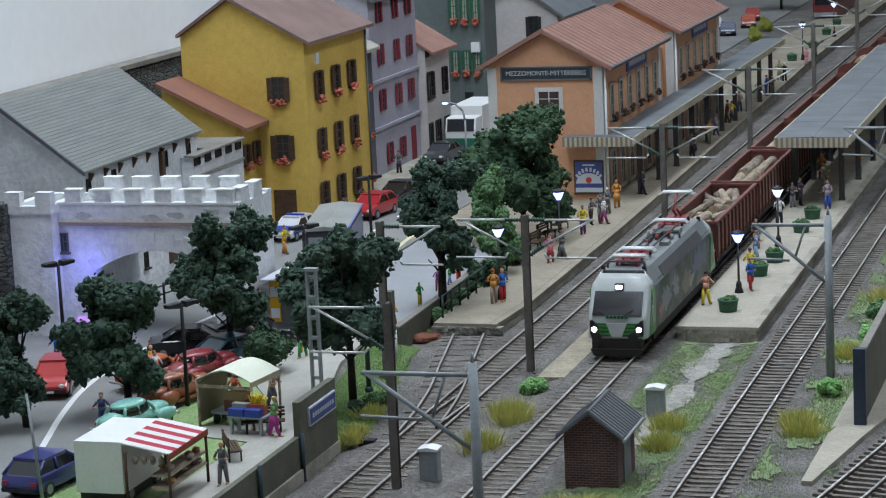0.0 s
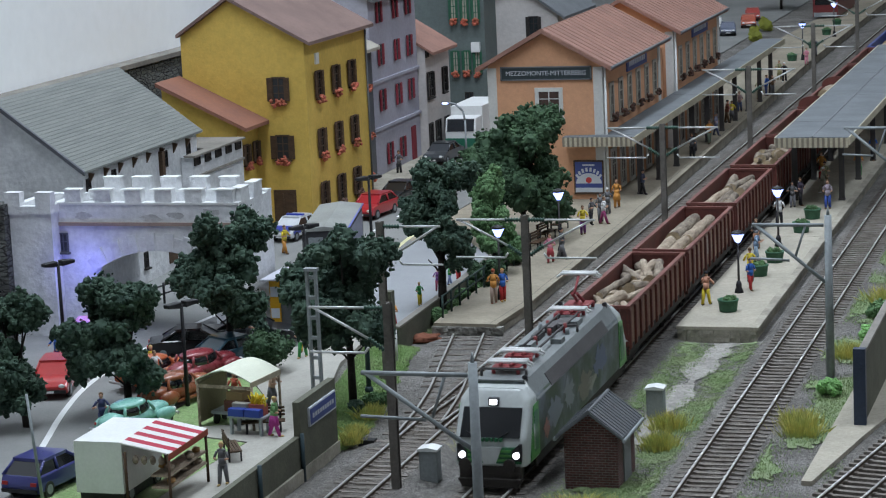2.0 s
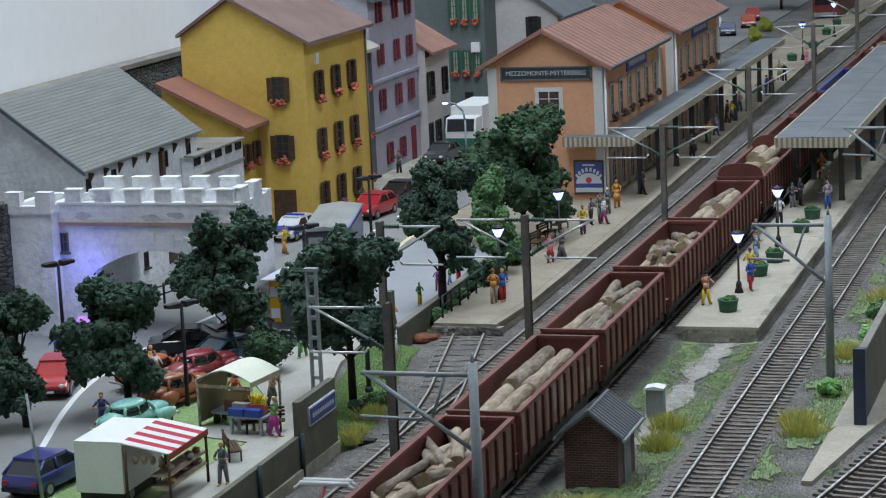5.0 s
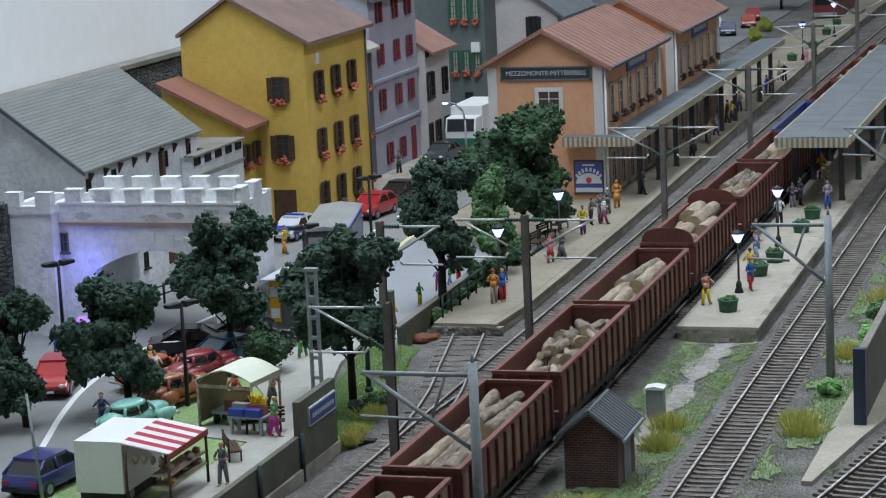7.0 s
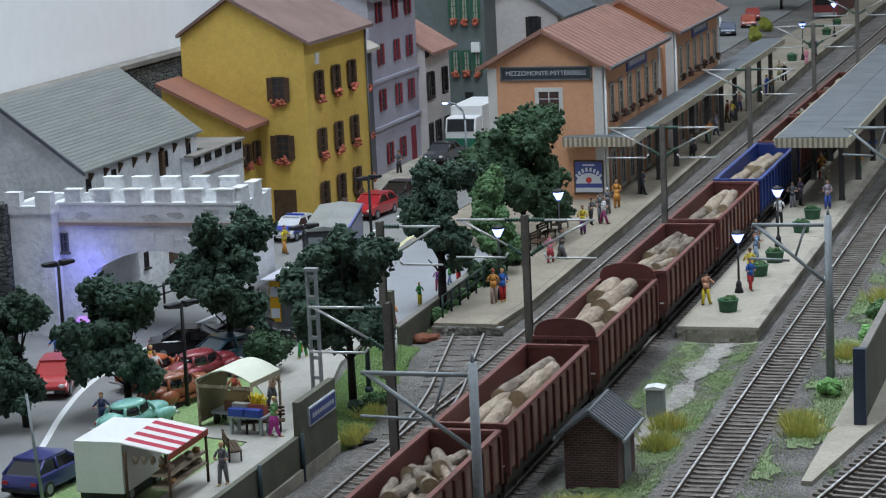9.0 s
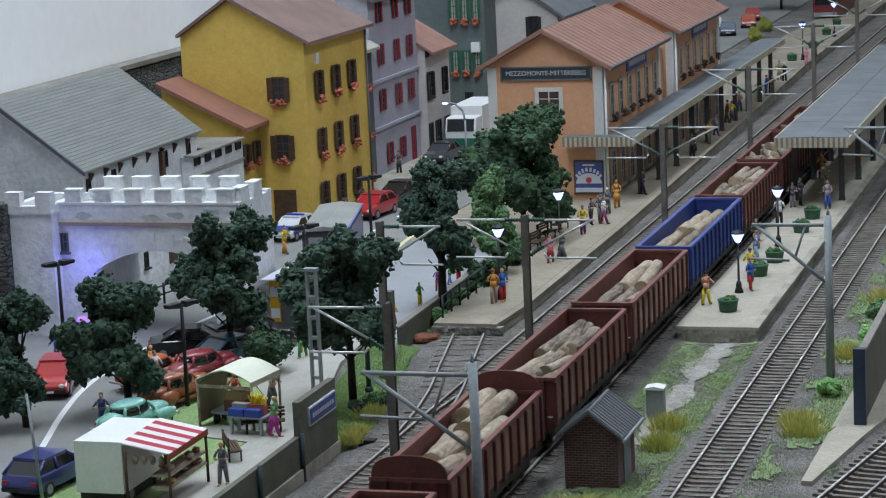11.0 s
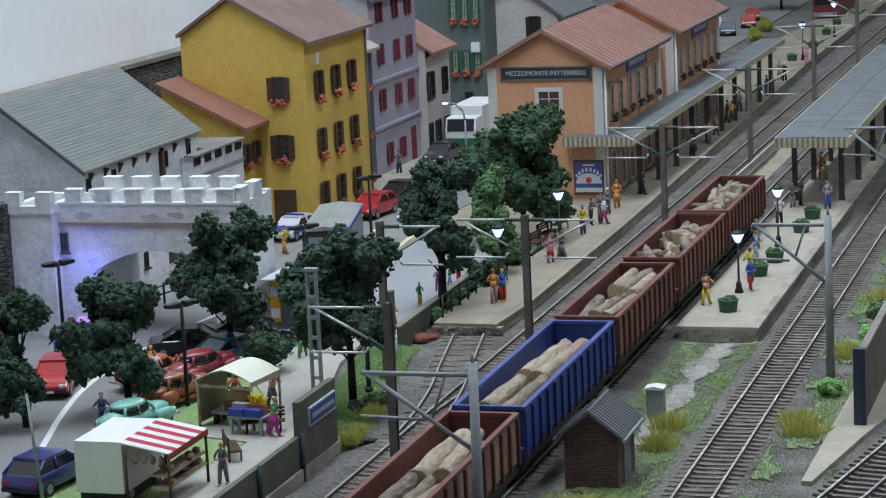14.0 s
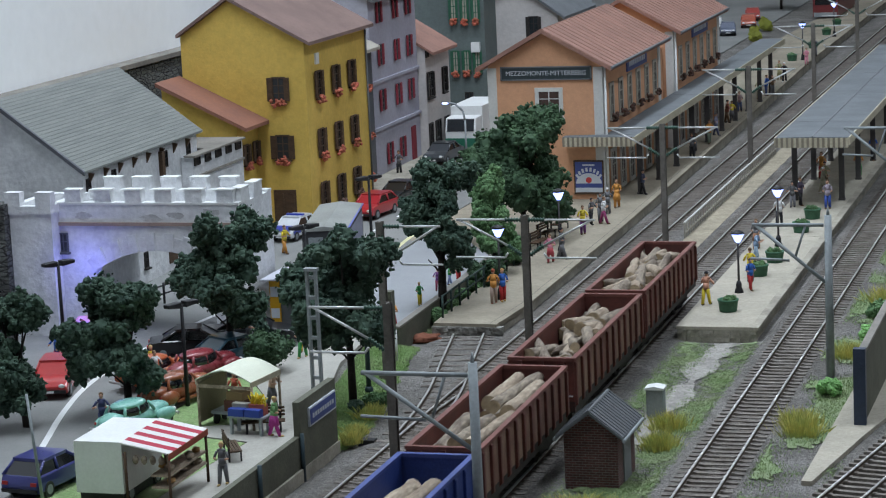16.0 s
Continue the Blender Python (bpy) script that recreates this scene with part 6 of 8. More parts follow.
def leaf_cloud(rng, blobs, count, size, flat=0.5):
    """Many small leaf flakes on the outside of a group of blobs. Returns vertices and faces."""
    rad = np.array([b[3] for b in blobs])
    pick = rng.choice(len(blobs), count, p=rad ** 2 / np.sum(rad ** 2))
    d = rng.normal(size=(count, 3))
    d /= np.linalg.norm(d, axis=1)[:, None]
    c = np.array([b[:3] for b in blobs])[pick] + d * (rad[pick] * rng.uniform(0.72, 1.12, count))[:, None]
    u = rng.normal(size=(count, 3))
    u /= np.linalg.norm(u, axis=1)[:, None]
    v = np.cross(u, d + 0.6 * rng.normal(size=(count, 3)))
    v /= np.linalg.norm(v, axis=1)[:, None] + 1e-9
    s = size * rng.uniform(0.55, 1.25, count)[:, None]
    q = np.stack([c - u * s, c - v * s * flat, c + u * s, c + v * s * flat], 1).reshape(-1, 3)
    f = np.arange(count * 4).reshape(-1, 4).tolist()
    return q, f


def crumbs(rng, blobs, per, r0, r1):
    """Foam crumbs: ragged little lumps all over the blobs."""
    rad = np.array([b[3] for b in blobs])
    count = int(per * len(blobs))
    pick = rng.choice(len(blobs), count, p=rad ** 2 / np.sum(rad ** 2))
    d = rng.normal(size=(count, 3))
    d[:, 2] = d[:, 2] * 0.9 + 0.12
    d /= np.linalg.norm(d, axis=1)[:, None]
    c = np.array([b[:3] for b in blobs])[pick] + d * (rad[pick] * rng.uniform(0.6, 1.05, count))[:, None]
    size = rng.uniform(r0, r1, count)
    v, f = ICO
    pts = v[None] * (size[:, None] * rng.uniform(0.6, 1.35, (count, len(v))))[:, :, None] * rng.uniform(0.7, 1.2, (count, 1, 3)) + c[:, None]
    faces = (f[None] + (np.arange(count) * len(v))[:, None, None]).reshape(-1, 3)
    return pts.reshape(-1, 3), faces.tolist()


def blob_cores(blobs, k=0.8):
    vs, fs = [], []
    for b in blobs:
        bm = bmesh.new()
        ball(bm, b[:3], b[3] * k, b[3] * k, b[3] * k, 2, 0.55, b[0] * 3.1 + b[2])
        o = len(vs)
        bm.verts.index_update()
        vs += [tuple(v.co) for v in bm.verts]
        fs += [[v.index + o for v in f.verts] for f in bm.faces]
        bm.free()
    return vs, fs


def foliage(rng, blobs, per, r0, r1, leaves, core=0.72):
    sets = [blob_cores(blobs, core), crumbs(rng, blobs, per, r0, r1), leaf_cloud(rng, blobs, leaves, 0.075, 0.75)]
    verts, faces, n = [], [], 0
    for v, f in sets:
        verts.append(np.asarray(v))
        faces += [[i + n for i in q] for q in f]
        n += len(v)
    return np.concatenate(verts), faces


def tree(x, y, z, cz, rx, rz, seed, material, label, trunk_r=0.16, n_blobs=26, leaves=4000, cone=False, off=(0, 0)):
    """A wire-and-foam model tree: a forked trunk and a crown of many ragged clumps with gaps between its boughs."""
    t = thing("tree", at(x, y, z), label, "tree", "model trees")
    rng = np.random.default_rng(seed)
    boughs = []
    n_boughs = 12 if cone else (18 if rx > 3.2 else 13)
    for k in range(n_boughs):
        a = k * 2.4 + rng.uniform(-0.5, 0.5)
        if cone:
            h = -0.85 + 1.7 * k / (n_boughs - 1)
            w = 0.72 * (1 - 0.75 * (h + 0.85) / 1.7)
        else:
            h = -0.72 + 1.5 * ((k * 0.618) % 1.0)
            w = 0.72 * math.sqrt(max(0.05, 1 - (h * 0.95) ** 2)) * rng.uniform(0.75, 1.05)
        boughs.append((w * math.cos(a) * rx, w * math.sin(a) * rx, h * rz))
    for k in range(5 if not cone else 2):
        a = k * 2.1 + seed
        boughs.append((0.36 * rx * math.cos(a), 0.36 * rx * math.sin(a), (-0.45 + 0.3 * k) * rz))
    boughs.append((0, 0, 0.66 * rz))
    boughs.append((0, 0, 0.05 * rz))
    blobs = []
    for k in range(int(n_blobs * 2.6)):
        b = boughs[k % len(boughs)]
        d = rng.normal(size=3) * (0.125 if cone else 0.16)
        r = rx * rng.uniform(0.15, 0.27)
        blobs.append((off[0] + b[0] + d[0] * rx, off[1] + b[1] + d[1] * rx, cz + b[2] + d[2] * rz * 0.9, r))
    bm = bmesh.new()
    lean = Vector((off[0] * 0.4, off[1] * 0.4, cz - rz * 0.3))
    tube(bm, (0, 0, -0.1), lean * 0.5 + Vector((0.06, 0, 0)), trunk_r * 1.25, trunk_r, 9)
    tube(bm, lean * 0.5 + Vector((0.06, 0, 0)), lean, trunk_r, trunk_r * 0.75, 9)
    for b in boughs:
        tube(bm, lean * rng.uniform(0.6, 1.0), (off[0] + b[0], off[1] + b[1], cz + b[2]), trunk_r * 0.45, trunk_r * 0.12, 6)
    for s in (-1, 1):
        tube(bm, lean * 0.45, lean * 0.55 + Vector((s * 0.7, 0.1, 0.25)), trunk_r * 0.35, 0.03, 5)
    part("trunk", bm, BARK, t)
    v, f = foliage(rng, blobs, 40, 0.08, 0.175, leaves)
    cloud("crown", v, f, material, t)
    return t


DARK_LABEL = "dark green leafy deciduous model tree with a clumpy crown"
tree(-18.6, -2.15, TOWN, 3.6, 2.45, 2.4, 1, LEAFDARK, DARK_LABEL, n_blobs=36, off=(-0.45, 0))
tree(-18.0, 8.25, TOWN, 4.4, 2.5, 2.55, 2, LEAFDARK, DARK_LABEL, n_blobs=34, off=(0.1, 0))
tree(-9.5, 1.35, 0.1, 5.2, 2.75, 2.45, 3, LEAFDARK, DARK_LABEL, n_blobs=36, off=(-0.3, 0))
tree(-11.25, 21.0, TOWN - 0.1, 5.2, 2.1, 2.75, 14, LEAFDARK, DARK_LABEL, n_blobs=32, trunk_r=0.2, off=(0.05, 0))
tree(-12.0, 40.5, PLAT - 0.1, 4.6, 3.45, 3.35, 5, LEAFMID, "broad dark green model tree in front of the station", n_blobs=56, leaves=6000, off=(-0.15, 0))
tree(-10.95, 30.0, TOWN, 3.4, 1.55, 2.3, 6, LEAFLIGHT, "slender lighter green conical model tree", n_blobs=34, cone=True, trunk_r=0.12)
tree(-22.2, -4.8, TOWN, 3.4, 2.1, 2.6, 7, LEAFDARK, DARK_LABEL, n_blobs=30, off=(-0.9, 0))
tree(-24.5, 130, TOWN, 4.0, 3.0, 3.0, 9, LEAFMID, "dark green model tree behind the station", n_blobs=26, leaves=2500)
tree(-21, 200, TOWN, 4.5, 3.4, 3.4, 12, LEAFMID, "dark green model tree behind the station", n_blobs=26, leaves=2500)


def bush(x, y, z, r, h, seed, material, label, leaves=2200):
    rng = np.random.default_rng(seed)
    blobs = [(rng.uniform(-0.55, 0.55) * r, rng.uniform(-0.55, 0.55) * r, rng.uniform(0.25, 0.72) * h, r * rng.uniform(0.3, 0.45)) for k in range(14)]
    v, f = foliage(rng, blobs, 30, 0.06, 0.14, leaves // 2)
    ob = cloud("bush", v, f, material, None, at(x, y, z))
    tagged(ob, label, "bush", "bushes beside the tracks")


bush(-15.2, 5.9, TOWN, 1.45, 2.5, 1, LEAFMID, "rounded dark green bush beside the footpath", 3500)
bush(-10.6, 27.2, 0.2, 1.25, 1.7, 31, LEAFMID, "dark green shrub below the conical tree", 3000)
bush(-10.9, 32.8, 0.2, 1.2, 1.9, 32, LEAFMID, "dark green shrub below the conical tree", 3000)
bush(-2.6, 6.3, -0.4, 0.65, 0.65, 2, LEAFBRIGHT, "small bright green bush between the tracks")
bush(10.6, 6.9, -0.4, 0.62, 0.85, 3, LEAFBRIGHT, "small bright green bush beside the mast")
bush(10.9, 18.4, -0.4, 0.6, 0.7, 4, LEAFBRIGHT, "small bright green bush beside the outer track")
bush(11.0, 23.0, -0.4, 0.8, 0.9, 5, LEAFLIGHT, "green bush beside the outer track")
bush(-9.1, 0.6, 0.0, 0.35, 0.5, 6, LEAFDARK, "small dark bush at the tree's foot", 900)
bush(-8.7, 2.2, -0.1, 0.6, 0.5, 7, LEAFLIGHT, "low green bush on the bank")
for k, y in enumerate((19.5, 21.5, 23.8, 26.5, 29.3, 32)):
    bush(-11.0 - 0.03 * k, y, 0.1, 0.55, 0.55, 20 + k, LEAFLIGHT, "low green shrub between wall and platform", 900)
for k, (x, y) in enumerate(((-19, 168), (-18.5, 172), (-17.6, 160), (-19.5, 178))):
    bush(x, y, TOWN, 0.9, 1.0, 40 + k, mat("yellow_green_shrub", (0.28, 0.30, 0.05), 0.85, var=0.3), "yellow-green shrub by the far car park", 700)


def tuft(x, y, z, r, h, seed, material, label, blades=800):
    rng = np.random.default_rng(seed)
    p = rng.normal(size=(blades, 2)) * r * 0.45
    lean = p * rng.uniform(0.1, 0.65, (blades, 1)) + rng.normal(size=(blades, 2)) * 0.1
    hh = h * 1.0 * rng.uniform(0.35, 1.05, blades)
    a = rng.uniform(0, math.pi, blades)
    w = np.stack([np.cos(a), np.sin(a)], 1) * 0.013
    z0 = np.zeros(blades)
    v = np.stack([np.column_stack([p - w, z0]), np.column_stack([p + w, z0]), np.column_stack([p + lean * 0.4 + w * 0.8, hh * 0.6]), np.column_stack([p + lean, hh]), np.column_stack([p + lean * 0.4 - w * 0.8, hh * 0.6])], 1).reshape(-1, 3)
    ob = cloud("grass_tuft", v, np.arange(blades * 5).reshape(-1, 5).tolist(), material, None, at(x, y, z))
    tagged(ob, label, "grass tuft", "grass tufts beside the tracks", "stuff")


straw = "tall straw-yellow and green grass tuft"
for k, (x, y, r, h) in enumerate(((-2.4, 1.6, 0.85, 1.0), (-2.0, 0.6, 0.65, 0.85), (5.0, -2.6, 0.65, 0.85), (4.7, 0.6, 0.7, 0.8), (10.3, 0.2, 0.75, 0.95), (10.0, 1.8, 0.65, 0.8), (-2.3, -3.6, 0.8, 1.0), (-8.5, 0.6, 0.6, 0.6), (-8.1, -2.4, 0.4, 0.5), (10.6, 14.5, 0.8, 0.8), (11.0, 27, 1.0, 1.0), (4.9, -12.5, 0.8, 0.9), (3.6, -11.5, 0.9, 0.6), (-7.9, -3.8, 0.4, 0.6))):
    tuft(x, y, -0.4 if x > -5 else -0.2, r, h, 60 + k, STRAW, straw)


def flock(name, seed, count, inside, h, material, label):
    """Short scattered grass fibres where inside(x, y) is true."""
    rng = np.random.default_rng(seed)
    out = []
    x0, x1, y0, y1 = inside(None, None)
    while len(out) < count:
        x, y = rng.uniform(x0, x1), rng.uniform(y0, y1)
        if inside(x, y) > rng.random():
            out.append((x, y, ground_height(x, y) + 0.05))
    p = np.array(out)
    a = rng.uniform(0, math.pi, count)
    w = np.column_stack([np.cos(a), np.sin(a), np.zeros(count)]) * 0.02
    tip = p + np.column_stack([rng.normal(size=(count, 2)) * 0.06, h * rng.uniform(0.5, 1.2, count)])
    v = np.stack([p - w, p + w, tip], 1).reshape(-1, 3)
    ob = cloud(name, v, np.arange(count * 3).reshape(-1, 3).tolist(), material)
    tagged(ob, label, "grass", "", "stuff")


def verge(x, y):
    if x is None:
        return 1.9, 6.2, -16, 16.5
    return turf_cover(x, y) ** 1.5


def outer_verge(x, y):
    if x is None:
        return 9.3, 12.6, -10, 60
    k = noise.noise(Vector((x * 0.5, y * 0.22, 9)))
    return max(0, min(1, 0.3 + 1.4 * k))


def bank(x, y):
    if x is None:
        return -12.8, -7.6, -4.3, 14
    return 1.0 if -10.8 - (y + 0.5) * 0.14 < x < GRASS_END(y) + 0.3 * noise.noise(Vector((x, y * 1.3, 2))) else 0.0


def strip(x, y):
    if x is None:
        return -11.4, -10.6, 17, 36
    return 1.0


GREENFLOCK = mat("green_static_grass", (0.25, 0.35, 0.155), 0.9, col2=(0.30, 0.35, 0.19), var=0.15, s1=0.7, s2=6, bump=0)
flock("grass", 1, 60000, verge, 0.06, GREENFLOCK, "short green static grass on the gravel")
flock("grass", 2, 20000, outer_verge, 0.12, GREENFLOCK, "short green static grass beside the outer track")
flock("grass", 3, 34000, bank, 0.1, mat("fresh_static_grass", (0.27, 0.42, 0.16), 0.9, col2=(0.34, 0.44, 0.21), var=0.3, s1=0.7, s2=6, bump=0), "short green static grass on the bank")
flock("grass", 4, 3500, strip, 0.2, GREENFLOCK, "short green static grass along the wall")


# ---- walls and fences ----
def sign_wall():
    w = thing("retaining_wall", at(0, 0, 0), "olive grey concrete retaining wall stepping up to a tall panel", "wall", "", "structure")
    bm = bmesh.new()
    box(bm, -8.45, -8.2, -60, -8.85, -0.45, 1.42)
    part("low_panel", bm, OLIVE, w)
    bm = bmesh.new()
    box(bm, -8.45, -8.15, -8.85, -4.6, -0.45, 2.8)
    rounded(bm, 0.03, 1)
    part("tall_panel", bm, OLIVE, w)
    bm = bmesh.new()
    box(bm, -8.5, -8.08, -60, -4.55, -0.45, 0.12)
    part("footing", bm, EDGE, w)
    for y in (-13.6, -8.9, -18.3):
        bm = bmesh.new()
        tube(bm, (-8.1, y, -0.4), (-8.1, y, 1.55), 0.09)
        part("post", bm, TEALPOST, w)
    bm = bmesh.new()
    box(bm, -8.15, -8.06, -8.0, -4.85, 1.6, 2.36)
    s = part("station_sign", bm, SIGNPALE, w, "blue station sign with a pale frame")
    bm = bmesh.new()
    box(bm, -8.07, -8.045, -7.93, -4.92, 1.67, 2.29)
    part("sign_face", bm, SIGNBLUE, s)
    bm = bmesh.new()
    for k in range(9):
        box(bm, -8.046, -8.035, -7.7 + k * 0.29, -7.7 + k * 0.29 + 0.2, 1.89, 2.07)
    part("lettering_bars", bm, SIGNPALE, s)


def road_wall():
    w = thing("road_wall", at(0, 0, 0), "dark grey low concrete wall with a pale coping", "wall", "", "structure")
    bm = bmesh.new()
    prism(bm, [(-11.5, 13.6), (-11.25, 13.6), (-11.35, 22), (-11.75, 36), (-12.0, 36), (-11.6, 22)], "z", -0.45, 0.86)
    part("panel", bm, OLIVE, w)
    bm = bmesh.new()
    prism(bm, [(-11.56, 13.6), (-11.2, 13.6), (-11.3, 22), (-11.7, 36), (-12.06, 36), (-11.66, 22)], "z", 0.86, 0.95)
    part("coping", bm, COPING, w)
    p = thing("wall_panel", at(0, 0, 0), "tall olive concrete wall pier beside the bank", "wall", "", "structure")
    bm = bmesh.new()
    box(bm, -11.1, -10.7, 11.0, 11.5, -0.4, 3.2)
    rounded(bm, 0.03, 1)
    part("panel", bm, OLIVE, p)
    bm = bmesh.new()
    tube(bm, (-10.5, 10.8, -0.3), (-10.5, 10.8, 1.4), 0.06)
    part("pale_post", bm, TRIMWHITE, p)


def outer_wall():
    w = thing("noise_barrier", at(0, 0, 0), "dark blue-grey barrier panel with a steel end post", "wall", "", "structure")
    bm = bmesh.new()
    box(bm, 12.45, 12.7, 1.9, 40, -0.4, 2.7)
    part("panel", bm, OLIVE, w)
    bm = bmesh.new()
    box(bm, 12.3, 12.8, 1.55, 1.95, -0.4, 3.0)
    rounded(bm, 0.03, 1)
    part("end_post", bm, mat("dark_blue_steel", (0.035, 0.05, 0.085), 0.5, var=0.2), w)
    bm = bmesh.new()
    box(bm, 12.42, 12.74, 1.9, 40, 2.7, 2.82)
    part("coping", bm, COPING, w)


def platform_fence():
    f = thing("platform_fence", at(0, 0, PLAT), "dark green tubular fence along the platform edge", "fence")
    ys = [18.3 + 1.55 * i for i in range(10)]
    for y in ys:
        bm = bmesh.new()
        tube(bm, (-10.42, y, 0), (-10.42, y, 1.15), 0.06)
        part("post", bm, paint(0.02, 0.04, 0.035, 0.6), f)
    for z in (0.6, 1.1):
        bm = bmesh.new()
        tube(bm, (-10.42, ys[0], z), (-10.42, ys[-1], z), 0.05)
        part("rail", bm, paint(0.02, 0.04, 0.035, 0.6), f)


def track_fence():
    f = thing("track_fence", at(0, 0, -0.22), "low pale weathered fence between the tracks", "fence")
    y0, y1, n = 44.6, 80.0, 46
    for i in range(n + 1):
        bm = bmesh.new()
        y = y0 + (y1 - y0) * i / n
        box(bm, -3.13, -3.05, y - 0.05, y + 0.05, -0.2, 0.95)
        part("picket", bm, TRIMTAN, f)
    for z in (0.3, 0.9):
        bm = bmesh.new()
        box(bm, -3.15, -3.04, y0, y1, z, z + 0.08)
        part("rail", bm, TRIMWHITE if z > 0.5 else TRIMTAN, f)


sign_wall(), road_wall(), outer_wall(), platform_fence(), track_fence()
bm = bmesh.new()
ball(bm, (0, 0, 0.12), 1.0, 0.55, 0.28, 3, 0.6, 4)
tagged(part("rock_mound", bm, mat("red_brown_rock", (0.23, 0.085, 0.05), 0.9, var=0.35), None, "", at(-11.0, 16.3, -0.4)), "red-brown rock mound at the wall's foot", "rock")


# ---- lineside hut, boxes, planters, benches ----
def hut():
    h = thing("lineside_hut", at(3.55, -7.0, -0.4), "small dark brick lineside hut with a slate gable roof", "hut")
    brick = mat("dark_brick", (0.9, 0.9, 0.9), 0.9, var=0.3, s1=1.0, s2=6, bump=0)
    courses(brick, 0.26, 0.1, (0.24, 0.21, 0.2), (0.20, 0.085, 0.078), (0.135, 0.07, 0.068))
    bm = bmesh.new()
    prism(bm, [(-1.05, 0), (1.05, 0), (1.05, 2.2), (0, 3.0), (-1.05, 2.2)], "y", -1.6, 1.4)
    part("wall", bm, brick, h)
    for s in (-1, 1):
        bm = bmesh.new()
        prism(bm, [(0, 3.02), (s * 1.32, 2.02), (s * 1.32, 2.14), (0, 3.15)], "y", -1.85, 1.65)
        r = part("roof", bm, ROOFSLATE, h)
        for k in range(12):
            bm = bmesh.new()
            y = -1.8 + k * 0.305
            prism(bm, [(s * 0.02, 3.13), (s * 1.33, 2.125), (s * 1.33, 2.18), (s * 0.02, 3.19)], "y", y, y + 0.07)
            part("roof_batten", bm, ROOFSLATE, r)
        bm = bmesh.new()
        tube(bm, (s * 1.36, -1.85, 2.02), (s * 1.36, 1.65, 2.02), 0.075)
        part("gutter", bm, MASTGREY, h)
    bm = bmesh.new()
    tube(bm, (0, -1.87, 3.14), (0, 1.67, 3.14), 0.07)
    part("ridge", bm, ROOFSLATE, h)
    bm = bmesh.new()
    box(bm, 1.03, 1.1, -0.7, 0.5, 0.0, 2.0)
    part("door", bm, paint(0.22, 0.23, 0.23, 0.7), h, "plain grey door")


def relay_box(x, y, label):
    b = thing("relay_box", at(x, y, -0.4), label, "relay box", "relay boxes beside the tracks")
    bm = bmesh.new()
    box(bm, -0.36, 0.36, -0.3, 0.3, 0, 1.3)
    rounded(bm, 0.02, 1)
    part("cabinet", bm, MASTGREY, b)
    bm = bmesh.new()
    prism(bm, [(-0.42, 1.28), (0.42, 1.28), (0.42, 1.36), (0, 1.44), (-0.42, 1.36)], "y", -0.37, 0.37)
    part("lid", bm, PLAINWHITE, b, "pale reflecting lid")
    bm = bmesh.new()
    box(bm, -0.3, 0.3, -0.32, -0.3, 0.1, 1.2)
    part("door", bm, MASTGREY, b)


hut()
relay_box(3.77, 2.6, "grey lineside relay cabinet on the grass")
relay_box(-3.05, -8.2, "grey lineside relay cabinet between the tracks")


def planter(x, y, r=0.5, h=0.62):
    p = thing("planter", at(x, y, PLAT), "round green platform planter filled with low plants", "planter", "planters on the platforms")
    bm = bmesh.new()
    lathe(bm, [(r * 0.86, 0), (r * 0.9, 0.1), (r, h - 0.1), (r * 1.06, h - 0.08), (r * 1.06, h), (r * 0.92, h), (r * 0.9, h - 0.1)], 32)
    for i, v in enumerate(bm.verts):
        if i % 2 and 0.05 < v.co.z < h - 0.09:
            v.co.x *= 0.93
            v.co.y *= 0.93
    part("tub", bm, PLANTERGREEN, p)
    rng = np.random.default_rng(int(abs(x * 10 + y)))
    blobs = [(rng.uniform(-0.5, 0.5) * r, rng.uniform(-0.5, 0.5) * r, h - 0.05 + rng.uniform(0, 0.08), r * 0.35) for k in range(8)]
    v0, f0 = blob_cores(blobs, 0.9)
    v1, f1 = leaf_cloud(rng, blobs, 500, 0.06)
    cloud("plants", np.concatenate([np.array(v0), v1]), f0 + [[i + len(v0) for i in f] for f in f1], LEAFLIGHT, p)


for x, y in ((3.7, 20.9), (3.75, 30.1), (4.0, 34.0), (4.1, 43.4), (4.1, 48.1), (-10.6, 139), (-10.2, 151), (-10.7, 165), (-11.0, 176)):
    planter(x, y)


def bench(x, y, z, rz, wood=None):
    wood = wood or DARKWOOD
    b = thing("bench", at(x, y, z, rz), "dark slatted bench on iron legs", "bench", "benches")
    for k in range(4):
        bm = bmesh.new()
        box(bm, -0.9, 0.9, -0.25 + k * 0.13, -0.15 + k * 0.13, 0.44, 0.49)
        part("seat_slat", bm, wood, b)
    for k in range(3):
        bm = bmesh.new()
        box(bm, -0.9, 0.9, 0.26, 0.3, 0.6 + k * 0.15, 0.7 + k * 0.15)
        part("back_slat", bm, wood, b)
    for x_ in (-0.7, 0.7):
        bm = bmesh.new()
        box(bm, x_ - 0.04, x_ + 0.04, -0.25, -0.19, 0, 0.45)
        box(bm, x_ - 0.04, x_ + 0.04, 0.22, 0.3, 0, 1.0)
        box(bm, x_ - 0.04, x_ + 0.04, -0.25, 0.3, 0.38, 0.45)
        part("leg", bm, BLACKIRON, b)


for x, y, z, rz in ((-10.3, 37.6, PLAT, 80), (-10.6, 40.6, PLAT, 80), (-10.6, 43.8, PLAT, 80), (-11.2, -8.6, TOWN + 0.1, 120), (-11.4, -4.6, TOWN + 0.1, 20)):
    bench(x, y, z, rz)


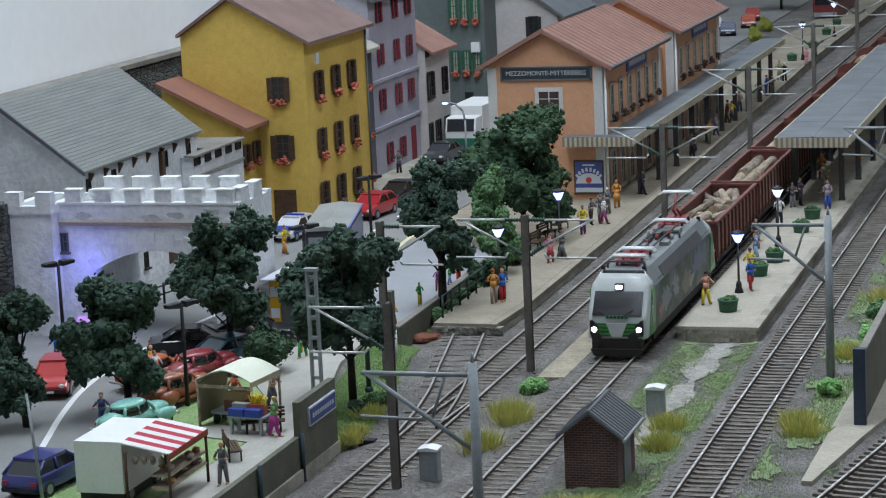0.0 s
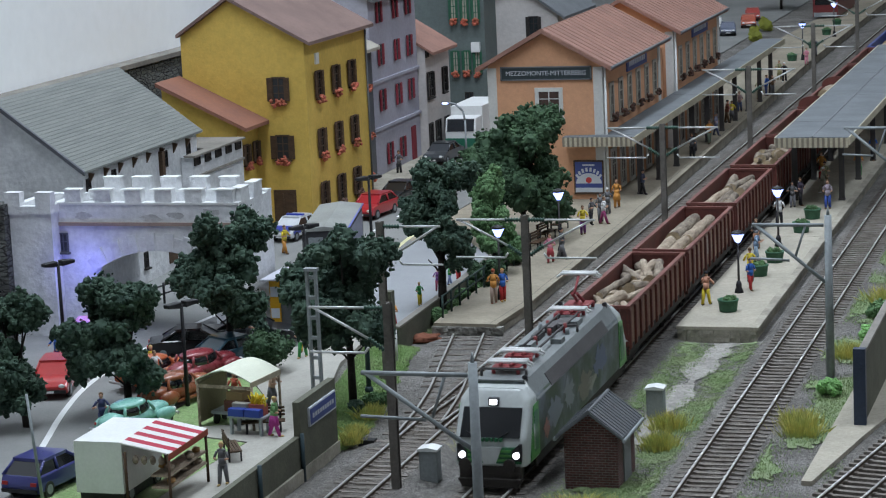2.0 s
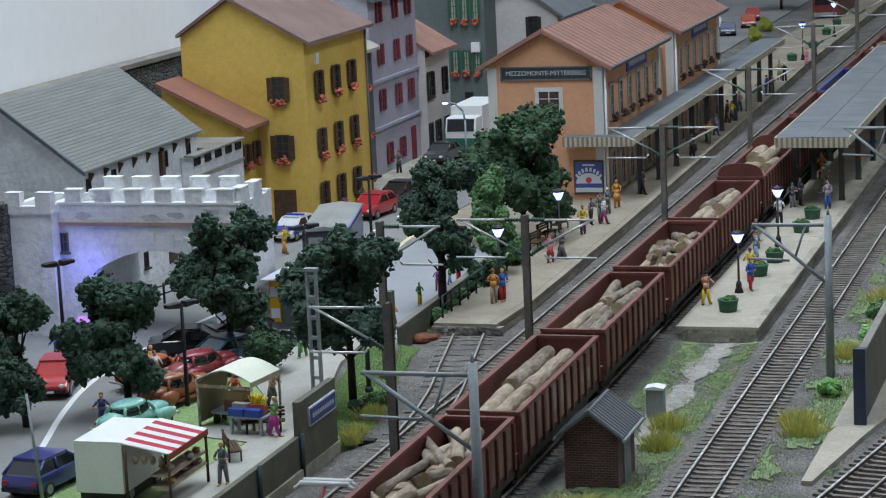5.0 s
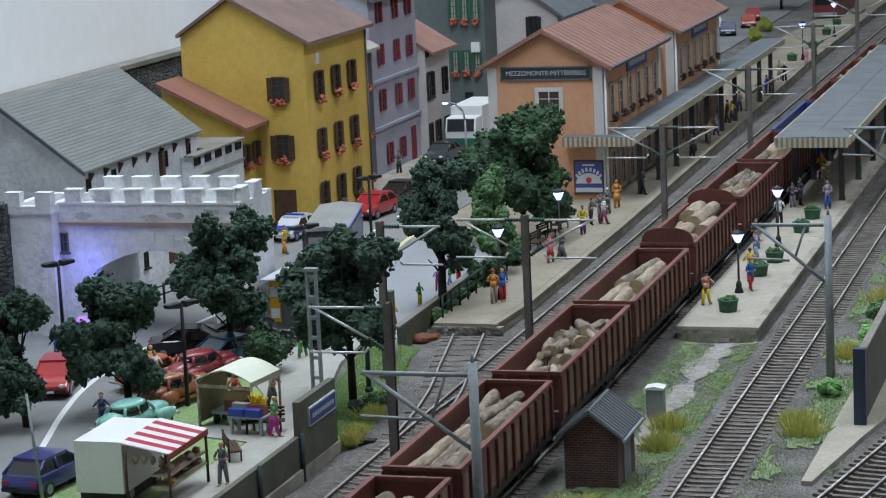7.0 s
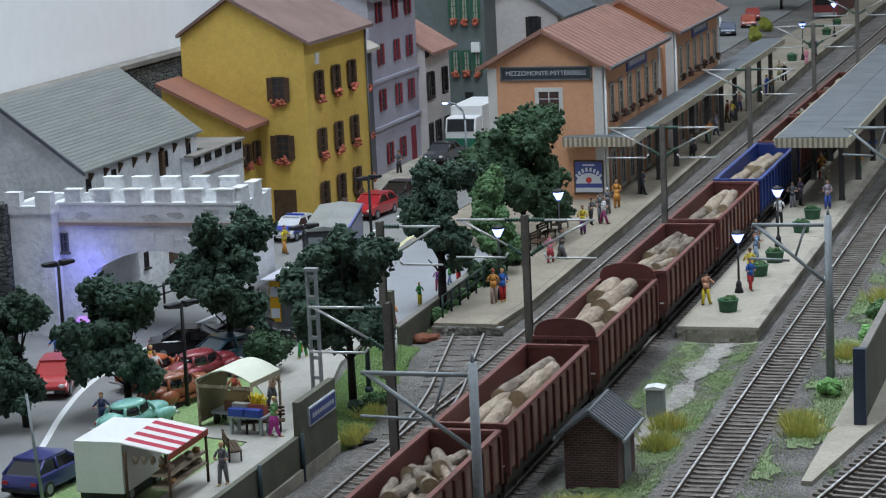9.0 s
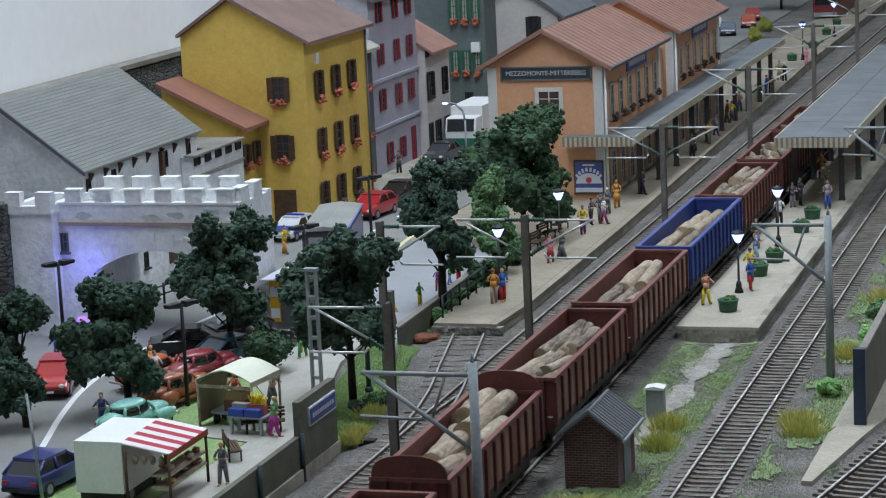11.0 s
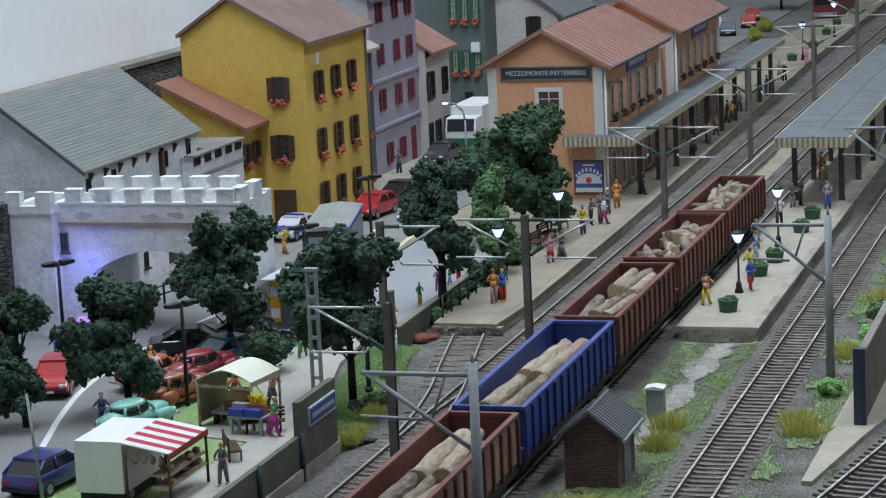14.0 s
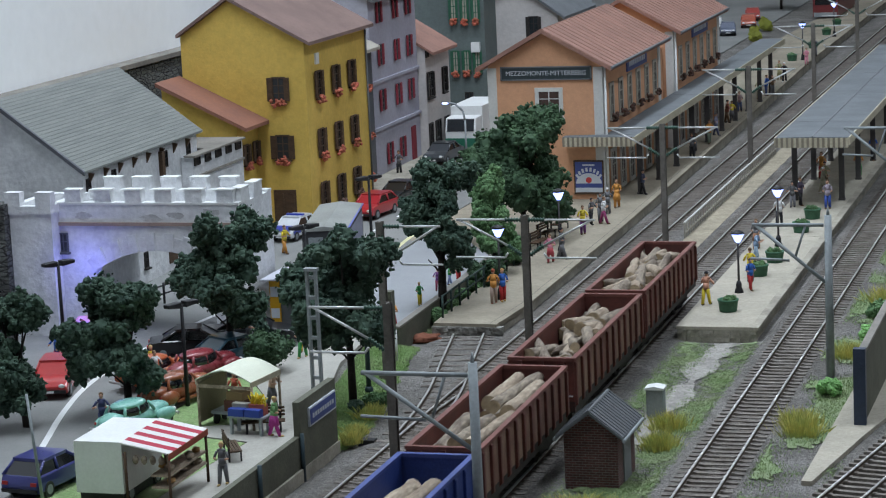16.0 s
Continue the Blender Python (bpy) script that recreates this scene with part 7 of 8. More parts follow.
# ---- painted figures: plain solid dolls ----
def figure(x, y, z, rz, shirt, legs, hair=(0.06, 0.04, 0.03), h=1.75, bend=0.0, stride=0.12, arms=0.25, label="", skirt=False):
    k = h / 1.75
    bm = bmesh.new()

    def limb(p, q, r, r2, mi):
        n0 = len(bm.faces)
        tube(bm, [c * k for c in p], [c * k for c in q], r * k, r2 * k, 8)
        bm.faces.ensure_lookup_table()
        for f in bm.faces[n0:]:
            f.material_index = mi

    def lump(c, rx, ry, rz_, mi):
        n0 = len(bm.faces)
        ball(bm, [v * k for v in c], rx * k, ry * k, rz_ * k, 2)
        bm.faces.ensure_lookup_table()
        for f in bm.faces[n0:]:
            f.material_index = mi

    b = bend
    for s in (-1, 1):
        limb((s * 0.11, s * stride, 0.06), (s * 0.09, 0, 0.86), 0.075, 0.11, 1)
        lump((s * 0.11, s * stride - 0.06, 0.05), 0.06, 0.14, 0.055, 3)
        limb((s * 0.2, -b * 0.9, 1.38), (s * (0.22 + arms * 0.4), -b - arms * 0.3, 1.12), 0.06, 0.05, 0)
        limb((s * (0.22 + arms * 0.4), -b - arms * 0.3, 1.12), (s * 0.2, -b - arms, 0.98 + arms * 0.6), 0.048, 0.04, 2)
    if skirt:
        limb((0, 0, 0.5), (0, 0, 0.95), 0.25, 0.16, 1)
    limb((0, 0, 0.82), (0, -b * 0.5, 1.15), 0.155, 0.17, 0)
    limb((0, -b * 0.5, 1.15), (0, -b, 1.45), 0.17, 0.13, 0)
    lump((0, -b, 1.43), 0.2, 0.12, 0.08, 0)
    limb((0, -b, 1.44), (0, -b * 1.1, 1.56), 0.055, 0.05, 2)
    lump((0, -b * 1.15, 1.64), 0.095, 0.11, 0.13, 2)
    lump((0, -b * 1.15 + 0.02, 1.69), 0.105, 0.115, 0.1, 3)
    me = mesh_of("figurine", bm, paint(*shirt, 0.6), paint(*legs, 0.6), SKIN, paint(*hair, 0.7))
    ob = new("figurine", me)
    ob.matrix_basis = at(x, y, z, rz)
    tagged(ob, label or "small painted plastic figurine standing upright", "figurine", "painted figurines")
    return ob


RED, BLUE, YEL, GRN, WHT, GRY, BLK, PNK, ORG, BRN, PUR = (0.45, 0.03, 0.03), (0.03, 0.12, 0.45), (0.65, 0.5, 0.04), (0.05, 0.32, 0.08), (0.7, 0.7, 0.7), (0.14, 0.14, 0.15), (0.02, 0.02, 0.025), (0.65, 0.25, 0.33), (0.6, 0.27, 0.06), (0.15, 0.09, 0.05), (0.2, 0.07, 0.25)
FIGS = (
    (-8.4, 22.5, 30, BLUE, RED, (0.5, 0.3, 0.1)), (-8.75, 22.0, 200, ORG, (0.35, 0.25, 0.2), (0.4, 0.1, 0.05)), (-8.55, 33.3, 0, PNK, (0.5, 0.08, 0.1), BRN), (-8.15, 34.4, 90, GRY, GRY, BLK),
    (-8.8, 42.3, 20, YEL, PUR, BRN), (-9.1, 45.7, 60, GRY, BLK, BLK), (-8.7, 46.6, 20, GRY, GRY, BLK), (-8.35, 45.9, 100, WHT, (0.3, 0.05, 0.15), BRN), (-8.85, 49.3, 200, GRY, GRY, WHT), (-8.85, 51.9, 10, ORG, ORG, BRN),
    (-8.3, 57.2, 90, (0.06, 0.07, 0.12), BLK, BLK), (-9.5, 68.5, 0, GRY, BLK, BLK), (-8.1, 73.5, 0, GRY, BLK, BRN), (-8.6, 77.0, 0, BRN, GRY, BLK), (-8.2, 80.9, 30, ORG, (0.2, 0.25, 0.2), BRN), (-8.5, 85.4, 80, (0.3, 0.3, 0.4), (0.08, 0.1, 0.2), GRY),
    (-8.7, 93.7, 190, YEL, GRY, BRN), (-8.95, 92.8, 100, (0.3, 0.1, 0.06), BRN, BLK), (-9.1, 99.7, 0, (0.3, 0.2, 0.2), (0.05, 0.07, 0.15), BRN), (-8.9, 108.4, 0, (0.35, 0.33, 0.2), (0.3, 0.28, 0.18), BRN), (-8.6, 110.4, 70, BLUE, (0.05, 0.08, 0.2), BRN), (-8.3, 112.0, 10, BRN, GRY, BLK),
    (-8.6, 120.9, 0, BLK, BLK, WHT), (-9.3, 122.5, 0, (0.3, 0.28, 0.15), (0.3, 0.28, 0.15), BRN), (-8.6, 135, 0, PNK, PNK, BRN), (-8.9, 143, 0, GRY, GRY, BLK),
    (2.33, 22.3, 160, (0.6, 0.3, 0.2), YEL, BLK), (3.95, 26.2, 40, BLUE, RED, BRN), (3.6, 28.3, 200, YEL, GRY, BRN), (2.9, 34.4, 90, (0.25, 0.35, 0.5), (0.3, 0.4, 0.5), GRY), (2.35, 37.9, 0, GRY, (0.4, 0.2, 0.12), BRN),
    (2.5, 45.4, 180, WHT, BLK, BRN), (2.3, 52.2, 0, GRY, (0.25, 0.25, 0.28), BLK), (2.7, 52.8, 60, (0.12, 0.1, 0.15), BLK, BRN), (2.5, 64, 0, ORG, RED, BRN), (3.2, 60.5, 0, (0.3, 0.28, 0.15), BRN, BLK), (4.56, 51.6, 0, (0.35, 0.3, 0.35), (0.05, 0.1, 0.4), BRN), (4.87, 64.8, 0, ORG, GRN, BRN), (3.4, 57.8, 120, (0.35, 0.33, 0.25), (0.4, 0.37, 0.28), WHT), (5.0, 72, 30, BLUE, BLK, BRN),
)
for i, (x, y, rz, a, b, c) in enumerate(FIGS):
    figure(x, y, PLAT, rz, a, b, c, 1.72 + 0.1 * math.sin(i * 2.3), 0.04 * (i % 3), 0.1 + 0.05 * (i % 4), 0.15 + 0.1 * (i % 3), "painted plastic traveller figurine standing on the platform", i % 7 == 2)
TOWNFIGS = ((-12.6, 21.4, 40, GRN, YEL), (-12.75, 25.2, 10, PUR, (0.3, 0.05, 0.1)), (-12.5, 26.6, 80, GRN, (0.25, 0.3, 0.5)), (-12.3, 27.6, 20, (0.2, 0.4, 0.2), RED), (-28.0, 66.3, 0, GRY, BLK), (-18.4, -5.3, 20, (0.04, 0.05, 0.12), (0.04, 0.05, 0.12)), (-10.7, -5.2, 100, (0.15, 0.3, 0.12), (0.4, 0.04, 0.25)), (-12.6, -0.4, 80, (0.5, 0.35, 0.25), GRY), (-15.0, 10.2, 20, (0.08, 0.2, 0.08), YEL), (-10.1, -12.4, 0, GRY, GRY), (-25.3, 35.4, 70, YEL, ORG), (-17.9, 10.6, 0, GRY, GRY), (-20.0, 3.6, 30, YEL, PUR), (-19.4, 2.6, 60, WHT, (0.1, 0.08, 0.2)), (-25.9, 6.0, 0, BLUE, (0.4, 0.05, 0.08)), (-25.2, 5.2, 0, (0.5, 0.4, 0.35), BLUE), (-14.0, -1.2, 0, (0.5, 0.1, 0.06), BRN), (-19.9, 43.5, 0, ORG, ORG), (-14.6, 9.0, 0, WHT, GRN), (-12.0, 14.9, 0, ORG, RED))
for i, (x, y, rz, a, b) in enumerate(TOWNFIGS):
    figure(x, y, TOWN + 0.08, rz, a, b, BRN if i % 3 else (0.5, 0.35, 0.15), 1.7 if i > 3 else 1.2, 0.03 * (i % 4), 0.1 + 0.07 * (i % 4), 0.2 + 0.1 * (i % 3), "painted plastic figurine in the model town", i in (6, 7))


# ---- vehicles ----
def wheel(parent, x, y, r, w=0.2):
    bm = bmesh.new()
    tube(bm, (x - w / 2, y, r), (x + w / 2, y, r), r, n=16)
    rounded(bm, 0.03, 1, 50)
    t = part("wheel", bm, BLACKIRON, parent)
    bm = bmesh.new()
    s = 1 if x > 0 else -1
    tube(bm, (x + s * w * 0.4, y, r), (x + s * (w * 0.5 + 0.015), y, r), r * 0.6, n=14)
    part("hub", bm, MASTGREY, t)


def vintage_car(x, y, rz, colour, label, z, size):
    """A rounded pre-war shape: domed cabin, bulging wings, chrome bumpers. Its nose to -Y."""
    c = thing("car", at(x, y, z, rz) @ Matrix.Scale(size, 4), label, "car", "cars in the model town")
    body = paint(*colour, 0.28, 0.6)
    bm = bmesh.new()
    ball(bm, (0, 0.1, 0.62), 0.72, 1.95, 0.42, 3)
    part("body", bm, body, c)
    for name, b in (("bonnet", ((0, -1.15, 0.72), 0.5, 0.95, 0.34)), ("boot", ((0, 1.2, 0.7), 0.62, 0.95, 0.4))):
        bm = bmesh.new()
        ball(bm, *b, 3)
        part(name, bm, body, c)
    for sx in (-1, 1):
        for yy in (-1.3, 1.25):
            bm = bmesh.new()
            ball(bm, (sx * 0.68, yy, 0.52), 0.24, 0.6, 0.32, 3)
            part("wing", bm, body, c)
        bm = bmesh.new()
        box(bm, sx * 0.74 - 0.1, sx * 0.74 + 0.1, -0.9, 0.9, 0.27, 0.36)
        rounded(bm, 0.03, 2)
        part("running_board", bm, body, c)
    bm = bmesh.new()
    ball(bm, (0, 0.3, 0.98), 0.66, 1.12, 0.44, 3)
    part("glasshouse", bm, GLASSBLACK, c)
    bm = bmesh.new()
    ball(bm, (0, 0.36, 1.26), 0.6, 0.98, 0.22, 3)
    part("roof", bm, body, c)
    for yy, yt in ((-0.66, -0.38), (0.3, 0.3), (1.22, 1.08)):
        for sx in (-1, 1):
            bm = bmesh.new()
            tube(bm, (sx * 0.62, yy, 0.86), (sx * 0.52, yt, 1.3), 0.075, 0.06, 8)
            part("window_pillar", bm, body, c)
    for sx in (-1, 1):
        for yy in (-1.3, 1.25):
            wheel(c, sx * 0.72, yy, 0.33, 0.18)
        bm = bmesh.new()
        ball(bm, (sx * 0.66, -1.85, 0.62), 0.13, 0.1, 0.13, 2)
        part("headlight", bm, PLAINWHITE, c)
        bm = bmesh.new()
        ball(bm, (sx * 0.66, 1.8, 0.6), 0.07, 0.05, 0.09, 2)
        part("tail_light", bm, paint(0.4, 0.02, 0.02, 0.3), c)
    for yy in (-2.02, 2.05):
        bm = bmesh.new()
        tube(bm, (-0.78, yy, 0.42), (0.78, yy, 0.42), 0.065, n=10)
        part("bumper", bm, TUBESILVER, c, "chrome bumper")
    return c


def car(x, y, rz, colour, style="saloon", label="", z=TOWN + 0.06, size=1.0):
    """A car along its own Y, its nose to -Y."""
    if style == "round":
        return vintage_car(x, y, rz, colour, label, z, size)
    c = thing("car", at(x, y, z, rz) @ Matrix.Scale(size, 4), label, "car", "cars in the model town")
    body = paint(*colour, 0.3, 0.6)
    if style == "hatch":
        side = [(-2.0, 0.28), (-2.05, 0.6), (-1.75, 0.82), (-0.95, 0.95), (1.85, 0.95), (2.0, 0.6), (1.95, 0.28)]
        top = [(-1.05, 0.92), (-0.3, 1.42), (1.2, 1.45), (1.85, 0.93)]
    elif style == "van":
        side = [(-2.3, 0.3), (-2.35, 0.7), (-2.1, 1.0), (-1.5, 1.12), (2.2, 1.12), (2.25, 0.3)]
        top = [(-1.6, 1.1), (-1.0, 1.85), (2.0, 1.9), (2.2, 1.1)]
    else:
        side = [(-2.2, 0.28), (-2.25, 0.58), (-2.0, 0.8), (-1.0, 0.92), (1.5, 0.92), (2.15, 0.86), (2.25, 0.55), (2.2, 0.28)]
        top = [(-1.1, 0.9), (-0.35, 1.38), (0.75, 1.4), (1.55, 0.9)]
    hw = 0.86
    bm = bmesh.new()
    prism(bm, side, "x", -hw, hw)
    rounded(bm, 0.1, 3, 20)
    part("body", bm, body, c)
    bm = bmesh.new()
    vs = prism(bm, top, "x", -hw + 0.06, hw - 0.06)
    for v in vs:
        if v.co.z > 1.15:
            v.co.x *= 0.82
    bmesh.ops.recalc_face_normals(bm, faces=bm.faces)
    side_faces = [f for f in bm.faces if f.normal.z < 0.8 and f.normal.z > -0.5]
    frame_w_ = 0.07
    bmesh.ops.inset_individual(bm, faces=side_faces, thickness=frame_w_, depth=-0.015)
    for f in side_faces:
        f.material_index = 1
    part("glasshouse", bm, (body, GLASSBLACK), c)
    zt = max(p[1] for p in top)
    ys = [p[0] for p in top if p[1] > zt - 0.14]
    bm = bmesh.new()
    box(bm, -hw * 0.8, hw * 0.8, min(ys) - 0.06, max(ys) + 0.1, zt - 0.09, zt + 0.035)
    rounded(bm, 0.05, 2)
    part("roof", bm, body, c)
    for yy in (top[0][0], (top[0][0] + top[-1][0]) / 2 + 0.1, top[-1][0]):
        i = 0 if yy == top[0][0] else (len(top) - 1 if yy == top[-1][0] else None)
        bm = bmesh.new()
        for s in (-1, 1):
            yb = yy
            yt = (min(ys) if i == 0 else (max(ys) if i is not None else yy))
            tube(bm, (s * (hw - 0.05), yb, top[0][1] + 0.02), (s * hw * 0.77, yt, zt - 0.03), 0.06, n=6)
        part("window_pillar", bm, body, c)
    y0, y1 = side[0][0], side[-1][0]
    for s in (-1, 1):
        for yy in (y0 + 0.72, y1 - 0.72):
            wheel(c, s * (hw - 0.08), yy, 0.32)
        bm = bmesh.new()
        ball(bm, (s * 0.6, y0 - 0.02, 0.64), 0.15, 0.06, 0.1, 2)
        part("headlight", bm, PLAINWHITE, c)
        bm = bmesh.new()
        box(bm, s * 0.65 - 0.13, s * 0.65 + 0.13, y1 + 0.0, y1 + 0.05, 0.6, 0.74)
        part("tail_light", bm, paint(0.4, 0.02, 0.02, 0.3), c)
    for yy in (y0 - 0.05, y1 + 0.05):
        bm = bmesh.new()
        box(bm, -hw * 0.92, hw * 0.92, yy - 0.06, yy + 0.06, 0.32, 0.46)
        rounded(bm, 0.03, 1)
        part("bumper", bm, BLACKIRON, c)
    bm = bmesh.new()
    box(bm, -0.25, 0.25, y0 - 0.13, y0 - 0.11, 0.34, 0.44)
    part("plate_bar", bm, PLAINWHITE, c)
    return c


car(-23.9, 1.7, 15, (0.42, 0.03, 0.03), "hatch", "bright red hatchback driving past the castle")
car(-24.8, 6.9, 15, (0.40, 0.05, 0.04), "van", "red van in front of the castle")
car(-16.95, -13.5, 172, (0.03, 0.035, 0.18), "hatch", "dark blue estate car parked by the stall")
car(-17.2, -4.7, 160, (0.24, 0.52, 0.44), "round", "mint green vintage car in the parking row", size=0.95)
car(-17.25, 0.1, 160, (0.33, 0.10, 0.04), "round", "copper brown vintage car in the parking row", size=1.0)
car(-19.6, 3.2, 150, (0.50, 0.12, 0.04), "round", "orange vintage car in the parking row", size=1.0)
car(-17.85, 4.5, 158, (0.27, 0.04, 0.05), "round", "dark red vintage car in the parking row", size=1.0)
car(-17.6, 7.6, 150, (0.03, 0.09, 0.13), "saloon", "dark teal saloon in the parking row")
car(-20.2, 9.2, 110, (0.012, 0.013, 0.016), "saloon", "black saloon parked by the castle wall")
car(-18.3, 11.8, 105, (0.012, 0.013, 0.016), "saloon", "black saloon parked by the castle wall")
pol = car(-26.7, 40.9, -8, (0.62, 0.64, 0.66), "hatch", "white and blue patrol car with a roof light bar", size=0.92)
bm = bmesh.new()
box(bm, -0.62, 0.62, 0.15, 0.4, 1.48, 1.6)
rounded(bm, 0.03, 1)
part("light_bar", bm, paint(0.03, 0.06, 0.4, 0.3), pol)
bm = bmesh.new()
prism(bm, [(-2.0, 0.795), (-1.05, 0.975), (-1.05, 0.99), (-2.0, 0.81)], "x", -0.7, 0.7)
part("bonnet_stripe", bm, paint(0.03, 0.05, 0.3, 0.3), pol)
for s in (-1, 1):
    bm = bmesh.new()
    box(bm, s * 0.862 - 0.01, s * 0.862 + 0.01, -1.7, 1.7, 0.5, 0.74)
    part("side_stripe", bm, paint(0.03, 0.05, 0.3, 0.3), pol)
car(-24.15, 48.9, -8, (0.40, 0.02, 0.03), "hatch", "red hatchback parked along the street")
car(-24.1, 54.4, -8, (0.012, 0.012, 0.014), "saloon", "black saloon parked along the street")
car(-26.6, 72.8, -4, (0.05, 0.055, 0.06), "saloon", "dark grey saloon parked by the white house")
for x, y, col in ((-22, 168, (0.12, 0.14, 0.2)), (-21.2, 177, (0.4, 0.08, 0.04)), (-22.2, 186, (0.35, 0.05, 0.04)), (-24.5, 174, (0.5, 0.5, 0.5))):
    car(x, y, 10, col, "saloon", "parked car behind the station")


def box_truck():
    t = thing("truck", at(-26.3, 79.3, TOWN + 0.06), "white box truck with a green cab front", "truck", "cars in the model town")
    bm = bmesh.new()
    box(bm, -1.25, 1.25, -1.0, 5.0, 0.9, 3.4)
    rounded(bm, 0.06, 2)
    part("cargo_box", bm, PLAINWHITE, t)
    bm = bmesh.new()
    prism(bm, [(-2.9, 0.9), (-2.9, 1.7), (-2.6, 2.7), (-1.05, 2.75), (-1.05, 0.9)], "x", -1.2, 1.2)
    rounded(bm, 0.08, 2)
    cab = part("cab", bm, PLAINWHITE, t)
    bm = bmesh.new()
    prism(bm, [(-2.93, 1.72), (-2.63, 2.62), (-2.6, 2.55), (-2.88, 1.72)], "x", -1.05, 1.05)
    part("windscreen", bm, PANE, cab)
    bm = bmesh.new()
    box(bm, -1.21, 1.21, -2.96, -1.1, 0.5, 1.2)
    part("front_skirt", bm, paint(0.03, 0.16, 0.1, 0.4), cab)
    for s in (-1, 1):
        for y in (-2.1, 3.4):
            wheel(t, s * 1.05, y, 0.48, 0.3)


def trailer():
    t = thing("box_trailer", at(-20.6, 31.0, TOWN + 0.06, 13), "dark box truck with a grey tarpaulin roof", "truck", "cars in the model town")
    bm = bmesh.new()
    box(bm, -1.25, 1.25, -4.3, 4.3, 0.8, 2.95)
    part("cargo_box", bm, paint(0.045, 0.045, 0.05, 0.6), t)
    bm = bmesh.new()
    prism(bm, [(-1.3, 2.95), (1.3, 2.95), (1.25, 3.05), (0, 3.2), (-1.25, 3.05)], "y", -4.4, 4.4)
    part("tarpaulin_roof", bm, mat("grey_tarpaulin", (0.30, 0.31, 0.29), 0.6, var=0.2, s1=0.4), t)
    bm = bmesh.new()
    box(bm, 1.25, 1.28, -3.8, 3.8, 1.2, 2.7)
    part("side_panel", bm, paint(0.25, 0.26, 0.34, 0.6), t)
    bm = bmesh.new()
    tube(bm, (1.3, -4.4, 3.0), (1.3, 4.4, 3.0), 0.05)
    part("roof_rail", bm, paint(0.18, 0.2, 0.55, 0.4), t)
    bm = bmesh.new()
    box(bm, -0.9, -0.1, -4.33, -4.3, 1.9, 2.6)
    part("rear_window", bm, MASTGREY, t)
    for s in (-1, 1):
        for y in (-3.0, 2.8):
            wheel(t, s * 1.0, y, 0.45, 0.3)


box_truck(), trailer()


# ---- market stalls, kiosk ----
def truck_stall():
    t = thing("sales_van", at(-13.4, -13.7, TOWN + 0.06), "white sales van with a red and white striped awning", "market stall")
    bm = bmesh.new()
    box(bm, -1.3, 0.65, -2.0, 1.6, 0.5, 2.5)
    rounded(bm, 0.08, 2)
    part("body", bm, PLAINWHITE, t)
    for i in range(9):
        bm = bmesh.new()
        y0 = -2.1 + i * 0.42
        prism(bm, [(0.65, 2.46), (2.6, 2.1), (2.6, 2.15), (0.65, 2.52)], "y", y0, y0 + 0.42)
        part("awning_stripe", bm, paint(0.42, 0.03, 0.06, 0.7) if i % 2 else paint(0.72, 0.7, 0.68, 0.7), t)
    bm = bmesh.new()
    box(bm, 2.57, 2.63, -2.1, 1.68, 1.9, 2.13)
    part("awning_board", bm, paint(0.3, 0.07, 0.04, 0.7), t)
    for x, y in ((0.8, -2.05), (2.55, -2.05), (2.55, 1.6), (0.8, 1.6)):
        bm = bmesh.new()
        tube(bm, (x, y, -0.05), (x, y, 2.15), 0.06)
        part("post", bm, DARKWOOD, t)
    for y0, y1, z in ((-2.05, 1.6, 0.85), (-2.05, 1.6, 1.3)):
        bm = bmesh.new()
        box(bm, 1.8, 2.55, y0, y1, z - 0.08, z)
        part("counter", bm, LOGPALE, t)
    rng = random.Random(5)
    for k in range(14):
        bm = bmesh.new()
        ball(bm, (rng.uniform(1.9, 2.45), rng.uniform(-1.9, 1.4), 0.98 if k % 2 else 1.44), 0.15, 0.22, 0.12, 2, 0.4, k)
        part("loaf", bm, (LOGBARK, LOGPALE, paint(0.3, 0.16, 0.05))[k % 3], t)
    for k in range(4):
        bm = bmesh.new()
        ball(bm, (1.2 + 0.35 * k, -2.0, 1.85), 0.12, 0.12, 0.18, 2)
        part("hanging_sausage", bm, LOGBARK, t)
    bm = bmesh.new()
    box(bm, -1.2, 0.55, -1.9, 1.5, 0.1, 0.52)
    part("chassis", bm, BLACKIRON, t)
    for s in (-1, 1):
        for y in (-1.3, 1.2):
            wheel(t, s * 0.85 - 0.32, y, 0.35)


